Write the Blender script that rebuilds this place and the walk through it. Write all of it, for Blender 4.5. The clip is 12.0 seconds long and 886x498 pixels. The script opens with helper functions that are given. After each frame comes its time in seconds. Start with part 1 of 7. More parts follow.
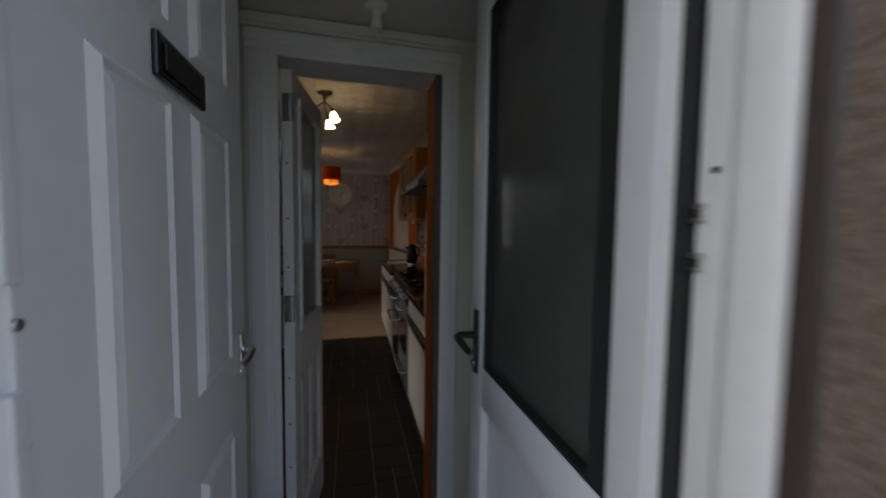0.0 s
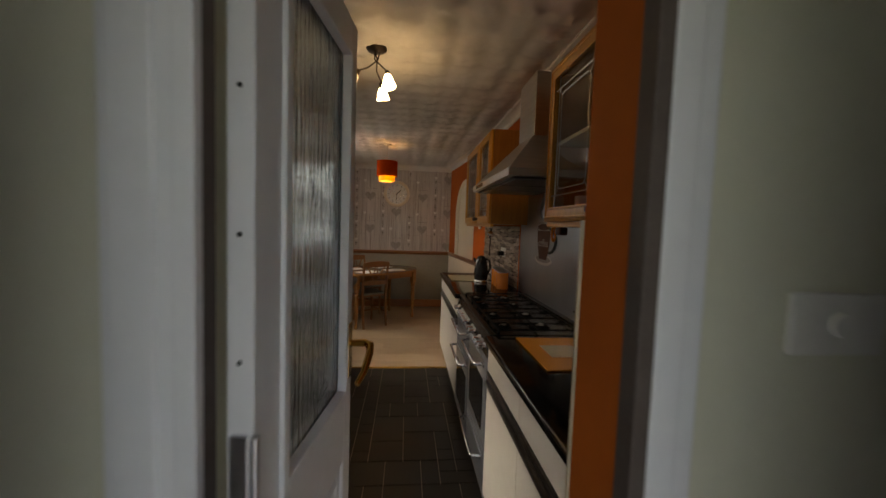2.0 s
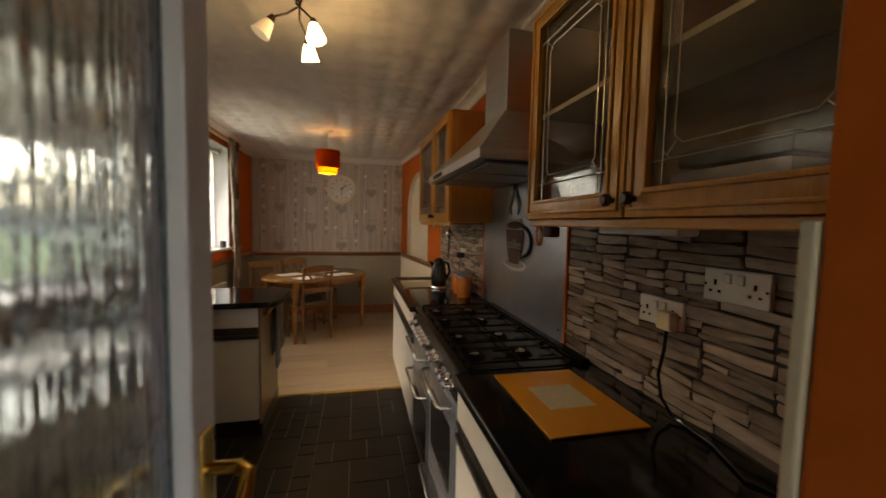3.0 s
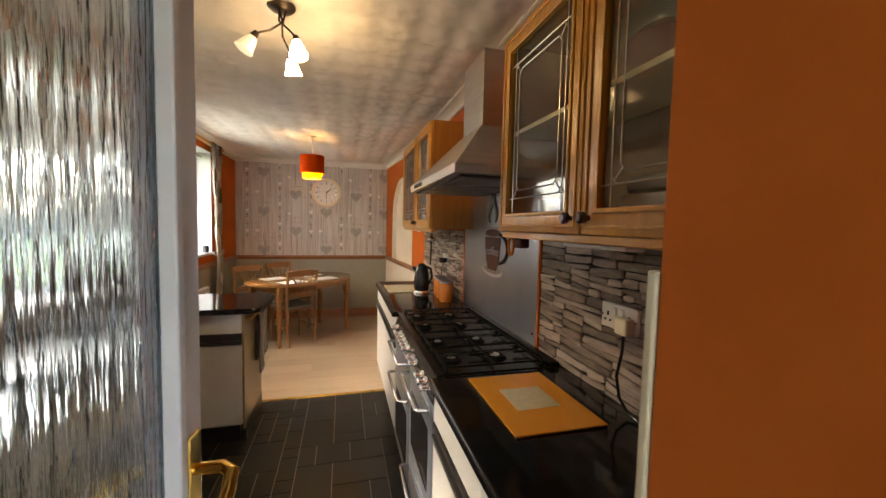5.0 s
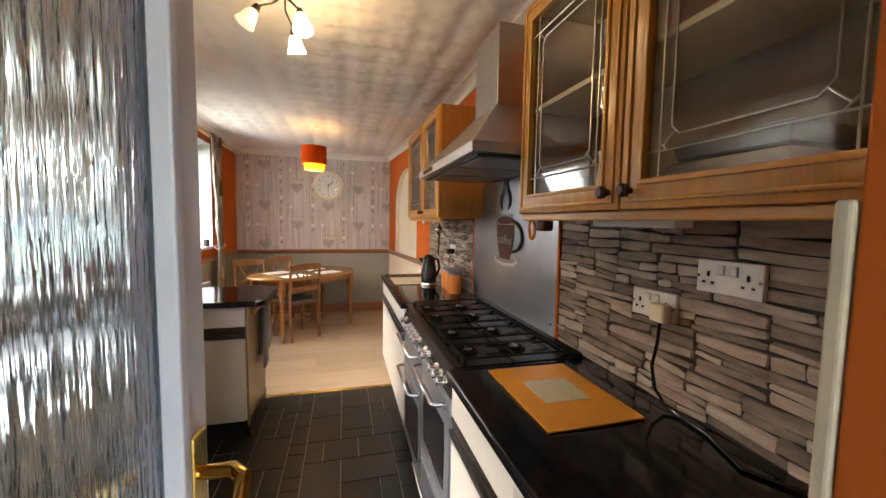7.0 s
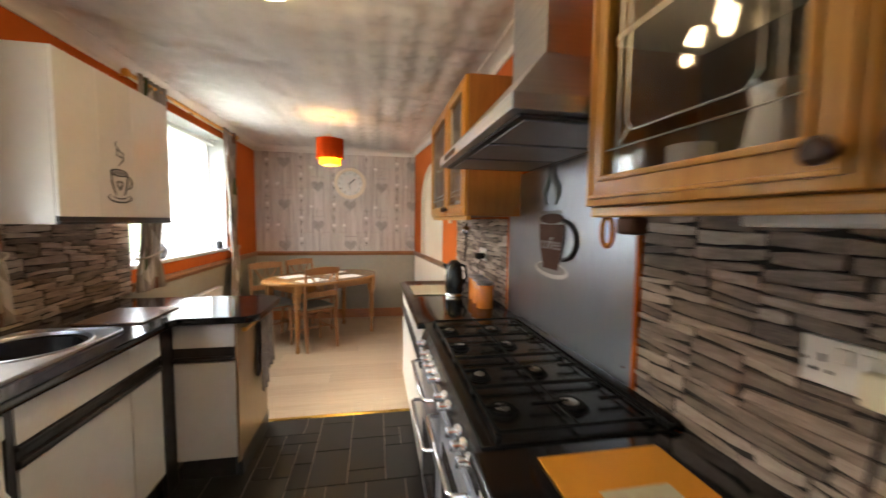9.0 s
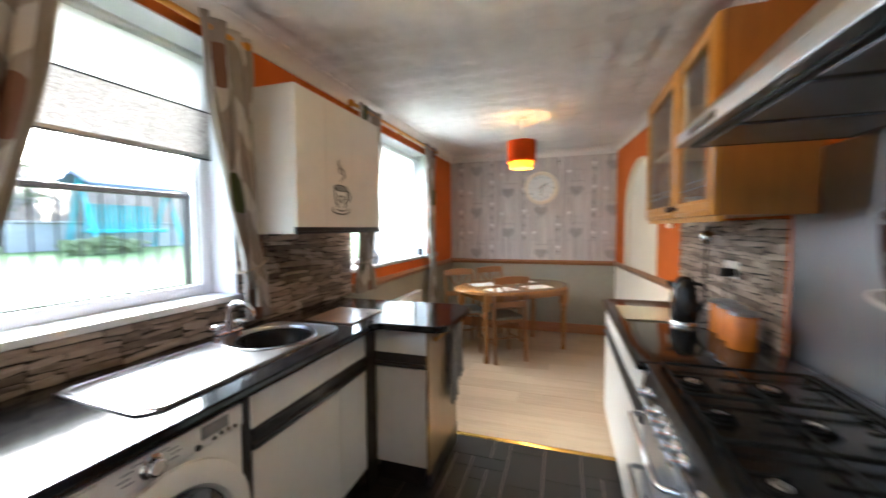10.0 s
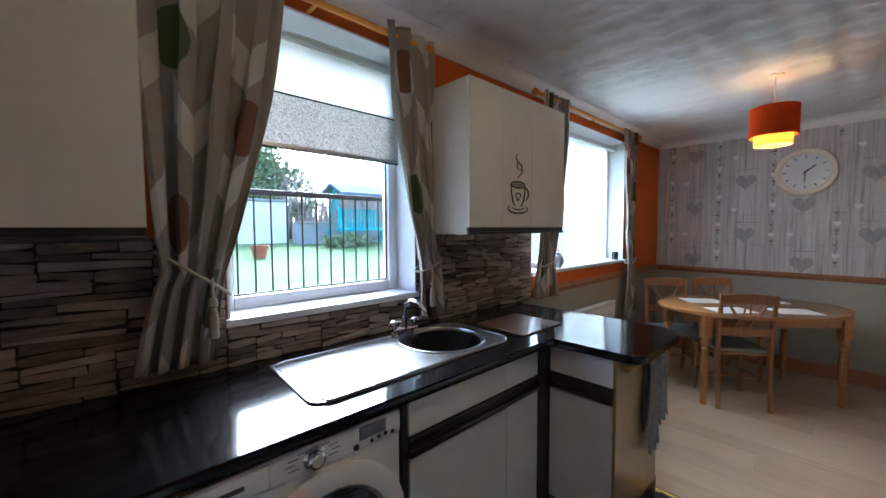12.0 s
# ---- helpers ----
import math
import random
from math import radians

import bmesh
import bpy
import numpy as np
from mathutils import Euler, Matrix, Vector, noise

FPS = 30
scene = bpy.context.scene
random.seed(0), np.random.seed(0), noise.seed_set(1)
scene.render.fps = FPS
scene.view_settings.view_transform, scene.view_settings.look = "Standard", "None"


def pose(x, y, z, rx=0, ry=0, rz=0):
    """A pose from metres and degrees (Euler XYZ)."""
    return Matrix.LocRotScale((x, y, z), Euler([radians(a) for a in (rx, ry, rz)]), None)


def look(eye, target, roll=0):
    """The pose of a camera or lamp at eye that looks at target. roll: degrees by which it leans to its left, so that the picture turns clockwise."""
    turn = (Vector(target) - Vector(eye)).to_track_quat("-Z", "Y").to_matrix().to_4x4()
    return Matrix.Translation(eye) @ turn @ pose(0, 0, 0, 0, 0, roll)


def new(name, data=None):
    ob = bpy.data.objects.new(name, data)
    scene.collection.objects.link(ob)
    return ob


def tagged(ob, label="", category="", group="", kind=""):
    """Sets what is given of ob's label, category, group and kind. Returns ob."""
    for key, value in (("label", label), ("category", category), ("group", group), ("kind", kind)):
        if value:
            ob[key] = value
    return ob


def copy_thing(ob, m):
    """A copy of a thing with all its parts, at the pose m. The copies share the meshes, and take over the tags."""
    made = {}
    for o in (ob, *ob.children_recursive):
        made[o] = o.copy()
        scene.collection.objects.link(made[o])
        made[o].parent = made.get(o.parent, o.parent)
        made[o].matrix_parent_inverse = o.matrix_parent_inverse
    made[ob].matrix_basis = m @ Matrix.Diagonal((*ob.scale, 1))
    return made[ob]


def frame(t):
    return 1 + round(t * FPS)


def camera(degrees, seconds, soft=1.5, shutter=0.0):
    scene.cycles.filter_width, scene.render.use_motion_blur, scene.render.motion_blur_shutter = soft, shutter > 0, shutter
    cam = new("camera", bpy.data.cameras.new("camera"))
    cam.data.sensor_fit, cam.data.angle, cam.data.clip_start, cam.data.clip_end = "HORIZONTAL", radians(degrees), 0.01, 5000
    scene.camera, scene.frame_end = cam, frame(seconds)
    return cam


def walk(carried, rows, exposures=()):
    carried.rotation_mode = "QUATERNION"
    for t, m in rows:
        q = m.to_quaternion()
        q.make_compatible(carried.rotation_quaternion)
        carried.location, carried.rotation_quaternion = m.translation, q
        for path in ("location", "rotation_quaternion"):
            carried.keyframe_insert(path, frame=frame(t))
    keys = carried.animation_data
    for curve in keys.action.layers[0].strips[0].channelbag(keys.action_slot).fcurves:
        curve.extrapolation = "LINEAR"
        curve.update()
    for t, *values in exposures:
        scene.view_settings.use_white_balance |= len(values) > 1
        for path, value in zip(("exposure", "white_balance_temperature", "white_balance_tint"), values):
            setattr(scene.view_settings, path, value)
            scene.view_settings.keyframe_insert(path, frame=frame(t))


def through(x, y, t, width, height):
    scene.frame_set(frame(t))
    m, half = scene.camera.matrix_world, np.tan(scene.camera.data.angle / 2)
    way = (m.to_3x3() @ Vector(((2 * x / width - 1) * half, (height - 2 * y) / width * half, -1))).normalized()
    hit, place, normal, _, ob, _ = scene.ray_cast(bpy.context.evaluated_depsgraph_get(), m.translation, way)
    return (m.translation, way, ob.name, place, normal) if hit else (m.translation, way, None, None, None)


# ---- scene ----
cam = camera(100.0, 12.0, 1.5, 0.6)
PATH = [
    (0, (0.222, 3.014, 1.382), (0.707, 4.951, 1.256), 0.8),
    (0.5, (0.232, 3.225, 1.387), (0.517, 5.201, 1.261), 1.2),
    (1, (0.227, 3.407, 1.376), (0.51, 5.384, 1.26), 0.8),
    (1.5, (0.179, 3.688, 1.334), (0.403, 5.67, 1.189), 0.9),
    (2, (0.227, 3.946, 1.421), (0.425, 5.932, 1.298), 2.0),
    (2.5, (0.232, 4.205, 1.433), (0.467, 6.186, 1.3), 1.3),
    (3, (0.278, 4.416, 1.433), (0.73, 6.36, 1.301), 1.3),
    (3.5, (0.284, 4.447, 1.415), (0.802, 6.375, 1.291), 1.4),
    (5.5, (0.3, 4.319, 1.482), (0.82, 6.246, 1.359), 1.3),
    (6, (0.264, 4.378, 1.456), (0.784, 6.305, 1.318), 1.1),
    (6.5, (0.262, 4.42, 1.428), (0.775, 6.348, 1.286), 0.9),
    (8.3, (0.293, 4.595, 1.421), (0.831, 6.515, 1.265), 1.2),
    (8.5, (0.334, 4.669, 1.435), (0.853, 6.595, 1.284), 1.1),
    (9, (0.401, 4.881, 1.421), (0.758, 6.843, 1.272), 0.7),
    (9.5, (0.371, 5.071, 1.416), (0.254, 7.062, 1.272), 0.7),
    (10, (0.344, 5.188, 1.411), (-0.274, 7.086, 1.3), -0.4),
    (10.5, (0.316, 5.313, 1.437), (-0.837, 6.943, 1.327), -0.1),
    (11, (0.328, 5.299, 1.413), (-1.035, 6.76, 1.315), -0.1),
    (11.5, (0.308, 5.319, 1.43), (-1.108, 6.728, 1.333), -0.2),
    (12, (0.285, 5.418, 1.417), (-1.17, 6.785, 1.307), -0.2),
]
# exposure follows the lens from the bright doorstep into the dim kitchen
EXPOSURES = [(t, e, k, 10 if t < 9 else 3) for t, e, k in (
    (0.0, 0.85, 6600), (0.6, 1.0, 6700), (1.2, 1.3, 7000), (1.5, 1.5, 7500), (2.0, 2.15, 7700), (2.5, 2.35, 7900),
    (3.0, 2.5, 8500), (3.5, 2.85, 8500), (5.5, 3.9, 7100), (6.5, 4.0, 6800), (8.5, 4.15, 6700), (9.5, 4.15, 6000),
    (10.5, 3.9, 5300), (12.0, 3.2, 4900))]
walk(cam, [(t, look(eye, target, roll)) for t, eye, target, roll in PATH], EXPOSURES)

# ---- world and lights ----
world = bpy.data.worlds.new("overcast_world")
scene.world = world
world.use_nodes = True
wn = world.node_tree
sky = wn.nodes.new("ShaderNodeTexSky")
sky.sky_type, sky.sun_disc = "NISHITA", False
sky.sun_elevation, sky.sun_rotation = radians(38), radians(292)
sky.dust_density, sky.air_density = 4.0, 1.0
hsv = wn.nodes.new("ShaderNodeHueSaturation")
hsv.inputs["Saturation"].default_value = 0.70
wn.links.new(sky.outputs[0], hsv.inputs["Color"])
wn.links.new(hsv.outputs[0], wn.nodes["Background"].inputs[0])
wn.nodes["Background"].inputs[1].default_value = 0.15

sun_data = bpy.data.lights.new("sun", "SUN")
sun_data.energy, sun_data.angle, sun_data.color = 0.5, radians(25), (1.0, 0.97, 0.93)
sun = new("sun", sun_data)
sun.matrix_basis = look((0, 0, 0), (0.75, -0.3, -0.62))

window_data = bpy.data.lights.new("dining_window_daylight", "AREA")
window_data.shape, window_data.size, window_data.size_y = "RECTANGLE", 1.0, 0.80
window_data.energy, window_data.color = 1.5, (0.93, 0.97, 1.0)
window_light = new("dining_window_daylight", window_data)
window_light.matrix_basis = look((-1.372, 8.73, 1.66), (1.0, 8.73, 0.55)) @ Matrix.Rotation(radians(90), 4, "Z")

BULB_POWER, PENDANT_POWER = 0.125, 0.52
WARM = (1.0, 0.66, 0.34)


def bulb_light(name, place, watts, size=0.025):
    data = bpy.data.lights.new(name, "POINT")
    data.energy, data.color, data.shadow_soft_size = watts, WARM, size
    ob = new(name, data)
    ob.location = place
    return ob


# ---- materials ----
def nodes_of(m):
    return m.node_tree.nodes, m.node_tree.links


def position(m, scale=(1, 1, 1)):
    n, l = nodes_of(m)
    g = n.new("ShaderNodeNewGeometry")
    v = n.new("ShaderNodeVectorMath")
    v.operation = "MULTIPLY"
    v.inputs[1].default_value = scale
    l.new(g.outputs["Position"], v.inputs[0])
    return v.outputs[0]


def noise_tex(m, scale, detail=4, stretch=(1, 1, 1), rough=0.6):
    n, l = nodes_of(m)
    t = n.new("ShaderNodeTexNoise")
    t.inputs["Scale"].default_value, t.inputs["Detail"].default_value, t.inputs["Roughness"].default_value = scale, detail, rough
    l.new(position(m, stretch), t.inputs["Vector"])
    return t.outputs["Fac"]


def ramp(m, fac, stops):
    n, l = nodes_of(m)
    r = n.new("ShaderNodeValToRGB")
    e = r.color_ramp.elements
    e[0].position, e[0].color = stops[0][0], (*stops[0][1], 1)
    e[1].position, e[1].color = stops[-1][0], (*stops[-1][1], 1)
    for p, c in stops[1:-1]:
        k = e.new(p)
        k.color = (*c, 1)
    l.new(fac, r.inputs[0])
    return r.outputs[0]


def mix(m, fac, a, b, mode="MIX"):
    n, l = nodes_of(m)
    x = n.new("ShaderNodeMix")
    x.data_type, x.blend_type = "RGBA", mode
    for value, socket in ((fac, x.inputs[0]), (a, x.inputs[6]), (b, x.inputs[7])):
        if isinstance(value, (int, float)):
            socket.default_value = value
        elif isinstance(value, tuple):
            socket.default_value = (*value, 1)
        else:
            l.new(value, socket)
    return x.outputs[2]


def bump(m, height, strength=0.3, distance=0.002):
    n, l = nodes_of(m)
    b = n.new("ShaderNodeBump")
    b.inputs["Strength"].default_value, b.inputs["Distance"].default_value = strength, distance
    l.new(height, b.inputs["Height"])
    l.new(b.outputs[0], n["Principled BSDF"].inputs["Normal"])


def math_node(m, op, a, b=0.0):
    n, l = nodes_of(m)
    x = n.new("ShaderNodeMath")
    x.operation = op
    for value, socket in ((a, x.inputs[0]), (b, x.inputs[1])):
        if isinstance(value, (int, float)):
            socket.default_value = value
        else:
            l.new(value, socket)
    return x.outputs[0]


def surface(name, a, b=None, scale=8, stretch=(1, 1, 1), rough=0.5, metal=0.0, grain=0.0, grain_scale=200, rough_var=0.1, coat=0.0):
    """A plain surface: two close colours mixed by large noise, with fine bump and uneven gloss."""
    m = bpy.data.materials.new(name)
    m.use_nodes = True
    n, l = nodes_of(m)
    p = n["Principled BSDF"]
    b = b or tuple(c * 0.88 for c in a)
    big = noise_tex(m, scale, 5, stretch)
    fine = noise_tex(m, scale * 9, 3, stretch)
    both = math_node(m, "ADD", math_node(m, "MULTIPLY", big, 0.65), math_node(m, "MULTIPLY", fine, 0.35))
    l.new(ramp(m, both, [(0.35, a), (0.65, b)]), p.inputs["Base Color"])
    r = math_node(m, "ADD", rough - rough_var / 2, math_node(m, "MULTIPLY", big, rough_var))
    l.new(r, p.inputs["Roughness"])
    p.inputs["Metallic"].default_value = metal
    p.inputs["Coat Weight"].default_value = coat
    if grain:
        bump(m, noise_tex(m, grain_scale, 3, stretch), grain, 0.001)
    return m


def wood(name, light, dark, along="y", rough=0.35, coat=0.2):
    m = bpy.data.materials.new(name)
    m.use_nodes = True
    n, l = nodes_of(m)
    p = n["Principled BSDF"]
    s = {"x": (1.2, 16, 16), "y": (16, 1.2, 16), "z": (16, 16, 1.2)}[along]
    g = noise_tex(m, 3.0, 6, s, 0.65)
    fine = noise_tex(m, 14.0, 4, s, 0.7)
    both = math_node(m, "ADD", math_node(m, "MULTIPLY", g, 0.6), math_node(m, "MULTIPLY", fine, 0.4))
    info = n.new("ShaderNodeObjectInfo")
    c = ramp(m, both, [(0.36, dark), (0.5, tuple((x + y) / 2 for x, y in zip(light, dark))), (0.64, light)])
    v = math_node(m, "ADD", 0.88, math_node(m, "MULTIPLY", info.outputs["Random"], 0.24))
    grey = n.new("ShaderNodeCombineColor")
    for i in range(3):
        l.new(v, grey.inputs[i])
    l.new(mix(m, 1.0, c, grey.outputs[0], "MULTIPLY"), p.inputs["Base Color"])
    p.inputs["Roughness"].default_value, p.inputs["Coat Weight"].default_value = rough, coat
    p.inputs["Coat Roughness"].default_value = 0.2
    bump(m, fine, 0.12, 0.001)
    return m


def clear_glass(name, tint=(1, 1, 1), gloss=0.02, ior=1.45):
    m = bpy.data.materials.new(name)
    m.use_nodes = True
    n, l = nodes_of(m)
    n.remove(n["Principled BSDF"])
    t, g, f, x = (n.new("ShaderNode" + k) for k in ("BsdfTransparent", "BsdfGlossy", "LayerWeight", "MixShader"))
    t.inputs["Color"].default_value = (*tint, 1)
    g.inputs["Roughness"].default_value, f.inputs["Blend"].default_value = gloss, 0.5
    low = ((ior - 1) / (ior + 1)) ** 2
    rise = math_node(m, "MULTIPLY", math_node(m, "POWER", f.outputs["Facing"], 5.0), 1 - low)
    l.new(math_node(m, "ADD", rise, low), x.inputs[0])
    l.new(t.outputs[0], x.inputs[1])
    l.new(g.outputs[0], x.inputs[2])
    l.new(x.outputs[0], n["Material Output"].inputs["Surface"])
    return m


def glowing(name, colour, strength):
    m = bpy.data.materials.new(name)
    m.use_nodes = True
    p = m.node_tree.nodes["Principled BSDF"]
    p.inputs["Base Color"].default_value = (0.9, 0.85, 0.75, 1)
    p.inputs["Emission Color"].default_value = (*colour, 1)
    p.inputs["Emission Strength"].default_value = strength
    p.inputs["Roughness"].default_value = 0.4
    return m


WHITE_PAINT = surface("white_gloss_paint", (0.83, 0.83, 0.84), (0.77, 0.77, 0.79), 3, rough=0.35, grain=0.08, grain_scale=60)
UPVC = surface("white_plastic_profile", (0.78, 0.78, 0.80), (0.72, 0.72, 0.75), 4, rough=0.3)
CREAM = surface("cream_wall_paint", (0.74, 0.72, 0.58), (0.68, 0.66, 0.53), 2.5, rough=0.8, grain=0.15, grain_scale=120)
PALE_CREAM = surface("pale_cream_paint", (0.78, 0.68, 0.54), (0.72, 0.62, 0.49), 2.5, rough=0.8, grain=0.15, grain_scale=120)
ORANGE = surface("burnt_orange_paint", (0.55, 0.126, 0.017), (0.48, 0.105, 0.014), 2.2, rough=0.75, grain=0.2, grain_scale=140)
ORANGE.node_tree.nodes["Principled BSDF"].inputs["Specular IOR Level"].default_value = 0.15
OLIVE_GREY = surface("grey_green_wall_paint", (0.36, 0.33, 0.26), (0.31, 0.285, 0.225), 2.2, rough=0.75, grain=0.15, grain_scale=120)
CEILING_WHITE = surface("white_ceiling_paint", (0.70, 0.67, 0.64), (0.62, 0.59, 0.57), 2.0, rough=0.85, grain=0.3, grain_scale=90)
COVING = surface("cream_white_coving", (0.74, 0.70, 0.65), (0.68, 0.64, 0.60), 3, rough=0.7, grain=0.1)
PINE = wood("honey_pine", (0.66, 0.305, 0.036), (0.50, 0.205, 0.020), "z")
# reddish-brown side panels, made darker to hold the shade by the hood
SHADED_PINE_SIDE = wood("stained_cabinet_side", (0.40, 0.165, 0.030), (0.30, 0.115, 0.020), "z", 0.45, 0.1)
PINE_Y = wood("honey_pine_rail", (0.66, 0.305, 0.036), (0.50, 0.205, 0.020), "y")
DADO_WOOD = wood("brown_stained_rail", (0.36, 0.15, 0.05), (0.24, 0.09, 0.03), "x")
SKIRTING_WOOD = wood("orange_stained_skirting", (0.42, 0.16, 0.05), (0.30, 0.105, 0.03), "x")
TABLE_WOOD = wood("golden_table_wood", (0.43, 0.215, 0.070), (0.29, 0.125, 0.038), "x", 0.25, 0.4)
CHAIR_WOOD = wood("chair_wood", (0.33, 0.155, 0.055), (0.21, 0.090, 0.030), "z", 0.35)
BOARD_WOOD = wood("chopping_board_wood", (0.24, 0.125, 0.06), (0.13, 0.062, 0.03), "y", 0.3)
KNOB_WOOD = surface("dark_knob_wood", (0.07, 0.03, 0.015), (0.05, 0.02, 0.01), 20, rough=0.35)
BLACK_BAND = surface("black_grain_band", (0.018, 0.014, 0.013), (0.030, 0.024, 0.022), 30, (1, 0.15, 1), rough=0.35)
UNIT_WHITE = surface("white_laminate", (0.74, 0.71, 0.65), (0.69, 0.66, 0.60), 3, rough=0.4)
STEEL = surface("brushed_steel", (0.56, 0.56, 0.57), (0.46, 0.46, 0.48), 6, (1, 1, 14), rough=0.34, metal=1.0)
PANEL_STEEL = surface("steel_splash_panel", (0.37, 0.385, 0.42), (0.33, 0.345, 0.38), 2, (1, 3, 0.5), rough=0.32, metal=1.0, rough_var=0.05)
CHROME = surface("chrome", (0.80, 0.80, 0.80), (0.74, 0.74, 0.75), 12, rough=0.12, metal=1.0, rough_var=0.06)
BRASS = surface("polished_brass", (0.78, 0.53, 0.16), (0.66, 0.42, 0.11), 18, rough=0.16, metal=1.0)
BRONZE = surface("dark_bronze", (0.06, 0.045, 0.035), (0.04, 0.03, 0.025), 20, rough=0.4, metal=0.8)
DARK_IRON = surface("dark_iron", (0.03, 0.03, 0.032), (0.05, 0.05, 0.052), 25, rough=0.45, metal=0.6)
OVEN_GREY = surface("silver_grey_enamel", (0.25, 0.27, 0.31), (0.21, 0.225, 0.26), 5, rough=0.3, metal=0.45)
OVEN_GLASS = surface("black_oven_glass", (0.012, 0.012, 0.014), (0.018, 0.018, 0.02), 6, rough=0.08)
HOB_BLACK = surface("black_enamel", (0.008, 0.008, 0.009), (0.014, 0.014, 0.014), 14, rough=0.24, rough_var=0.12)
CAST_IRON = surface("cast_iron", (0.006, 0.006, 0.006), (0.011, 0.011, 0.010), 40, rough=0.6, grain=0.3, grain_scale=400)
HOB_BLACK.node_tree.nodes["Principled BSDF"].inputs["Specular IOR Level"].default_value = 0.22
CAST_IRON.node_tree.nodes["Principled BSDF"].inputs["Specular IOR Level"].default_value = 0.06
BLACK_PLASTIC = surface("black_plastic", (0.012, 0.012, 0.013), (0.02, 0.02, 0.021), 20, rough=0.25)
BURNER_CAP = surface("worn_burner_cap", (0.55, 0.53, 0.50), (0.34, 0.31, 0.28), 60, rough=0.28, metal=0.9)
RUBBER = surface("black_rubber", (0.012, 0.012, 0.012), (0.02, 0.02, 0.02), 30, rough=0.6)
WHITE_PLASTIC = surface("white_plastic", (0.78, 0.76, 0.72), (0.72, 0.70, 0.66), 10, rough=0.35)
IVORY_PLASTIC = surface("ivory_plug_plastic", (0.78, 0.71, 0.52), (0.72, 0.65, 0.47), 10, rough=0.35)
TRIM_CREAM = surface("cream_edge_trim", (0.62, 0.53, 0.36), (0.54, 0.46, 0.31), 12, rough=0.5)
WHITE_ENAMEL = surface("white_enamel", (0.78, 0.77, 0.75), (0.73, 0.72, 0.70), 4, rough=0.25)
ORANGE_GLAZE = surface("orange_glaze", (0.62, 0.19, 0.02), (0.54, 0.15, 0.015), 10, rough=0.2)
ORANGE_GLASS = surface("orange_glass_board", (0.72, 0.30, 0.035), (0.68, 0.27, 0.03), 4, rough=0.12)
BEIGE_PRINT = surface("beige_print", (0.66, 0.60, 0.40), (0.58, 0.50, 0.32), 40, rough=0.15)
MORTAR = surface("dark_stone_joint", (0.022, 0.018, 0.015), (0.04, 0.033, 0.028), 30, rough=0.9, grain=0.4)
GROUT = surface("pale_grout", (0.34, 0.30, 0.26), (0.22, 0.19, 0.16), 25, rough=0.85)
PAPER = surface("white_paper", (0.80, 0.79, 0.77), (0.76, 0.75, 0.73), 10, rough=0.8)
SEAT_FABRIC = surface("green_grey_seat_fabric", (0.28, 0.29, 0.25), (0.20, 0.21, 0.18), 30, rough=0.9, grain=0.4, grain_scale=500)
TOWEL = surface("grey_check_towel", (0.32, 0.28, 0.25), (0.14, 0.12, 0.11), 14, rough=0.95, grain=0.5, grain_scale=500)
ROPE = surface("beige_cord", (0.44, 0.38, 0.30), (0.34, 0.29, 0.23), 60, rough=0.9, grain=0.5, grain_scale=300)
BROWN_TRIM = surface("brown_paint", (0.060, 0.040, 0.035), (0.045, 0.03, 0.027), 12, rough=0.5)
END_PANEL = wood("golden_brown_end_panel", (0.34, 0.22, 0.10), (0.25, 0.15, 0.065), "z", 0.3, 0.3)
# dull brown stands for shade on the white jamb; the hinge rebate shares it
JAMB_SHADE_BROWN = surface("dull_brown_edge", (0.13, 0.10, 0.085), (0.10, 0.075, 0.065), 14, rough=0.7)
LEAD = surface("lead_came", (0.50, 0.48, 0.44), (0.38, 0.36, 0.33), 30, rough=0.3, metal=0.9)
CUP_BROWN = surface("brown_cup_vinyl", (0.085, 0.032, 0.018), (0.065, 0.024, 0.014), 14, rough=0.4)
CUP_GREY = surface("grey_cup_vinyl", (0.30, 0.29, 0.28), (0.25, 0.24, 0.235), 14, rough=0.4)
for cup_vinyl in (CUP_BROWN, CUP_GREY):
    cup_vinyl.node_tree.nodes["Principled BSDF"].inputs["Specular IOR Level"].default_value = 0.12
DECAL_BLACK = surface("black_vinyl", (0.02, 0.018, 0.016), (0.03, 0.027, 0.025), 14, rough=0.5)
RED_POT = surface("dark_red_enamel", (0.28, 0.025, 0.03), (0.22, 0.02, 0.022), 14, rough=0.3)
SHELF_PALE = surface("pale_shelf_edge", (0.60, 0.48, 0.30), (0.54, 0.43, 0.26), 14, rough=0.5)
# dark tone carries the shade inside the glazed cabinets
CABINET_SHADE = surface("cabinet_inside", (0.25, 0.20, 0.15), (0.19, 0.15, 0.115), 6, rough=0.7)
CROCKERY = surface("white_crockery", (0.72, 0.71, 0.69), (0.66, 0.65, 0.63), 14, rough=0.2)
GREY_CROCK = surface("grey_crockery", (0.22, 0.23, 0.26), (0.17, 0.18, 0.20), 14, rough=0.3)
CLOCK_GLASS = clear_glass("clock_glass", (0.98, 0.98, 0.98), 0.05, 1.32)
WINDOW_GLASS = clear_glass("window_glass")
CABINET_GLASS = clear_glass("cabinet_glass", (0.95, 0.95, 0.94), 0.03, 1.5)
DARK_GLASS = surface("grey_obscure_glass", (0.082, 0.083, 0.076), (0.066, 0.067, 0.062), 6, rough=0.14, grain=0.05, grain_scale=80)
LIT_GLASS = glowing("lit_glass_shade", (1.0, 0.70, 0.36), 4.0)
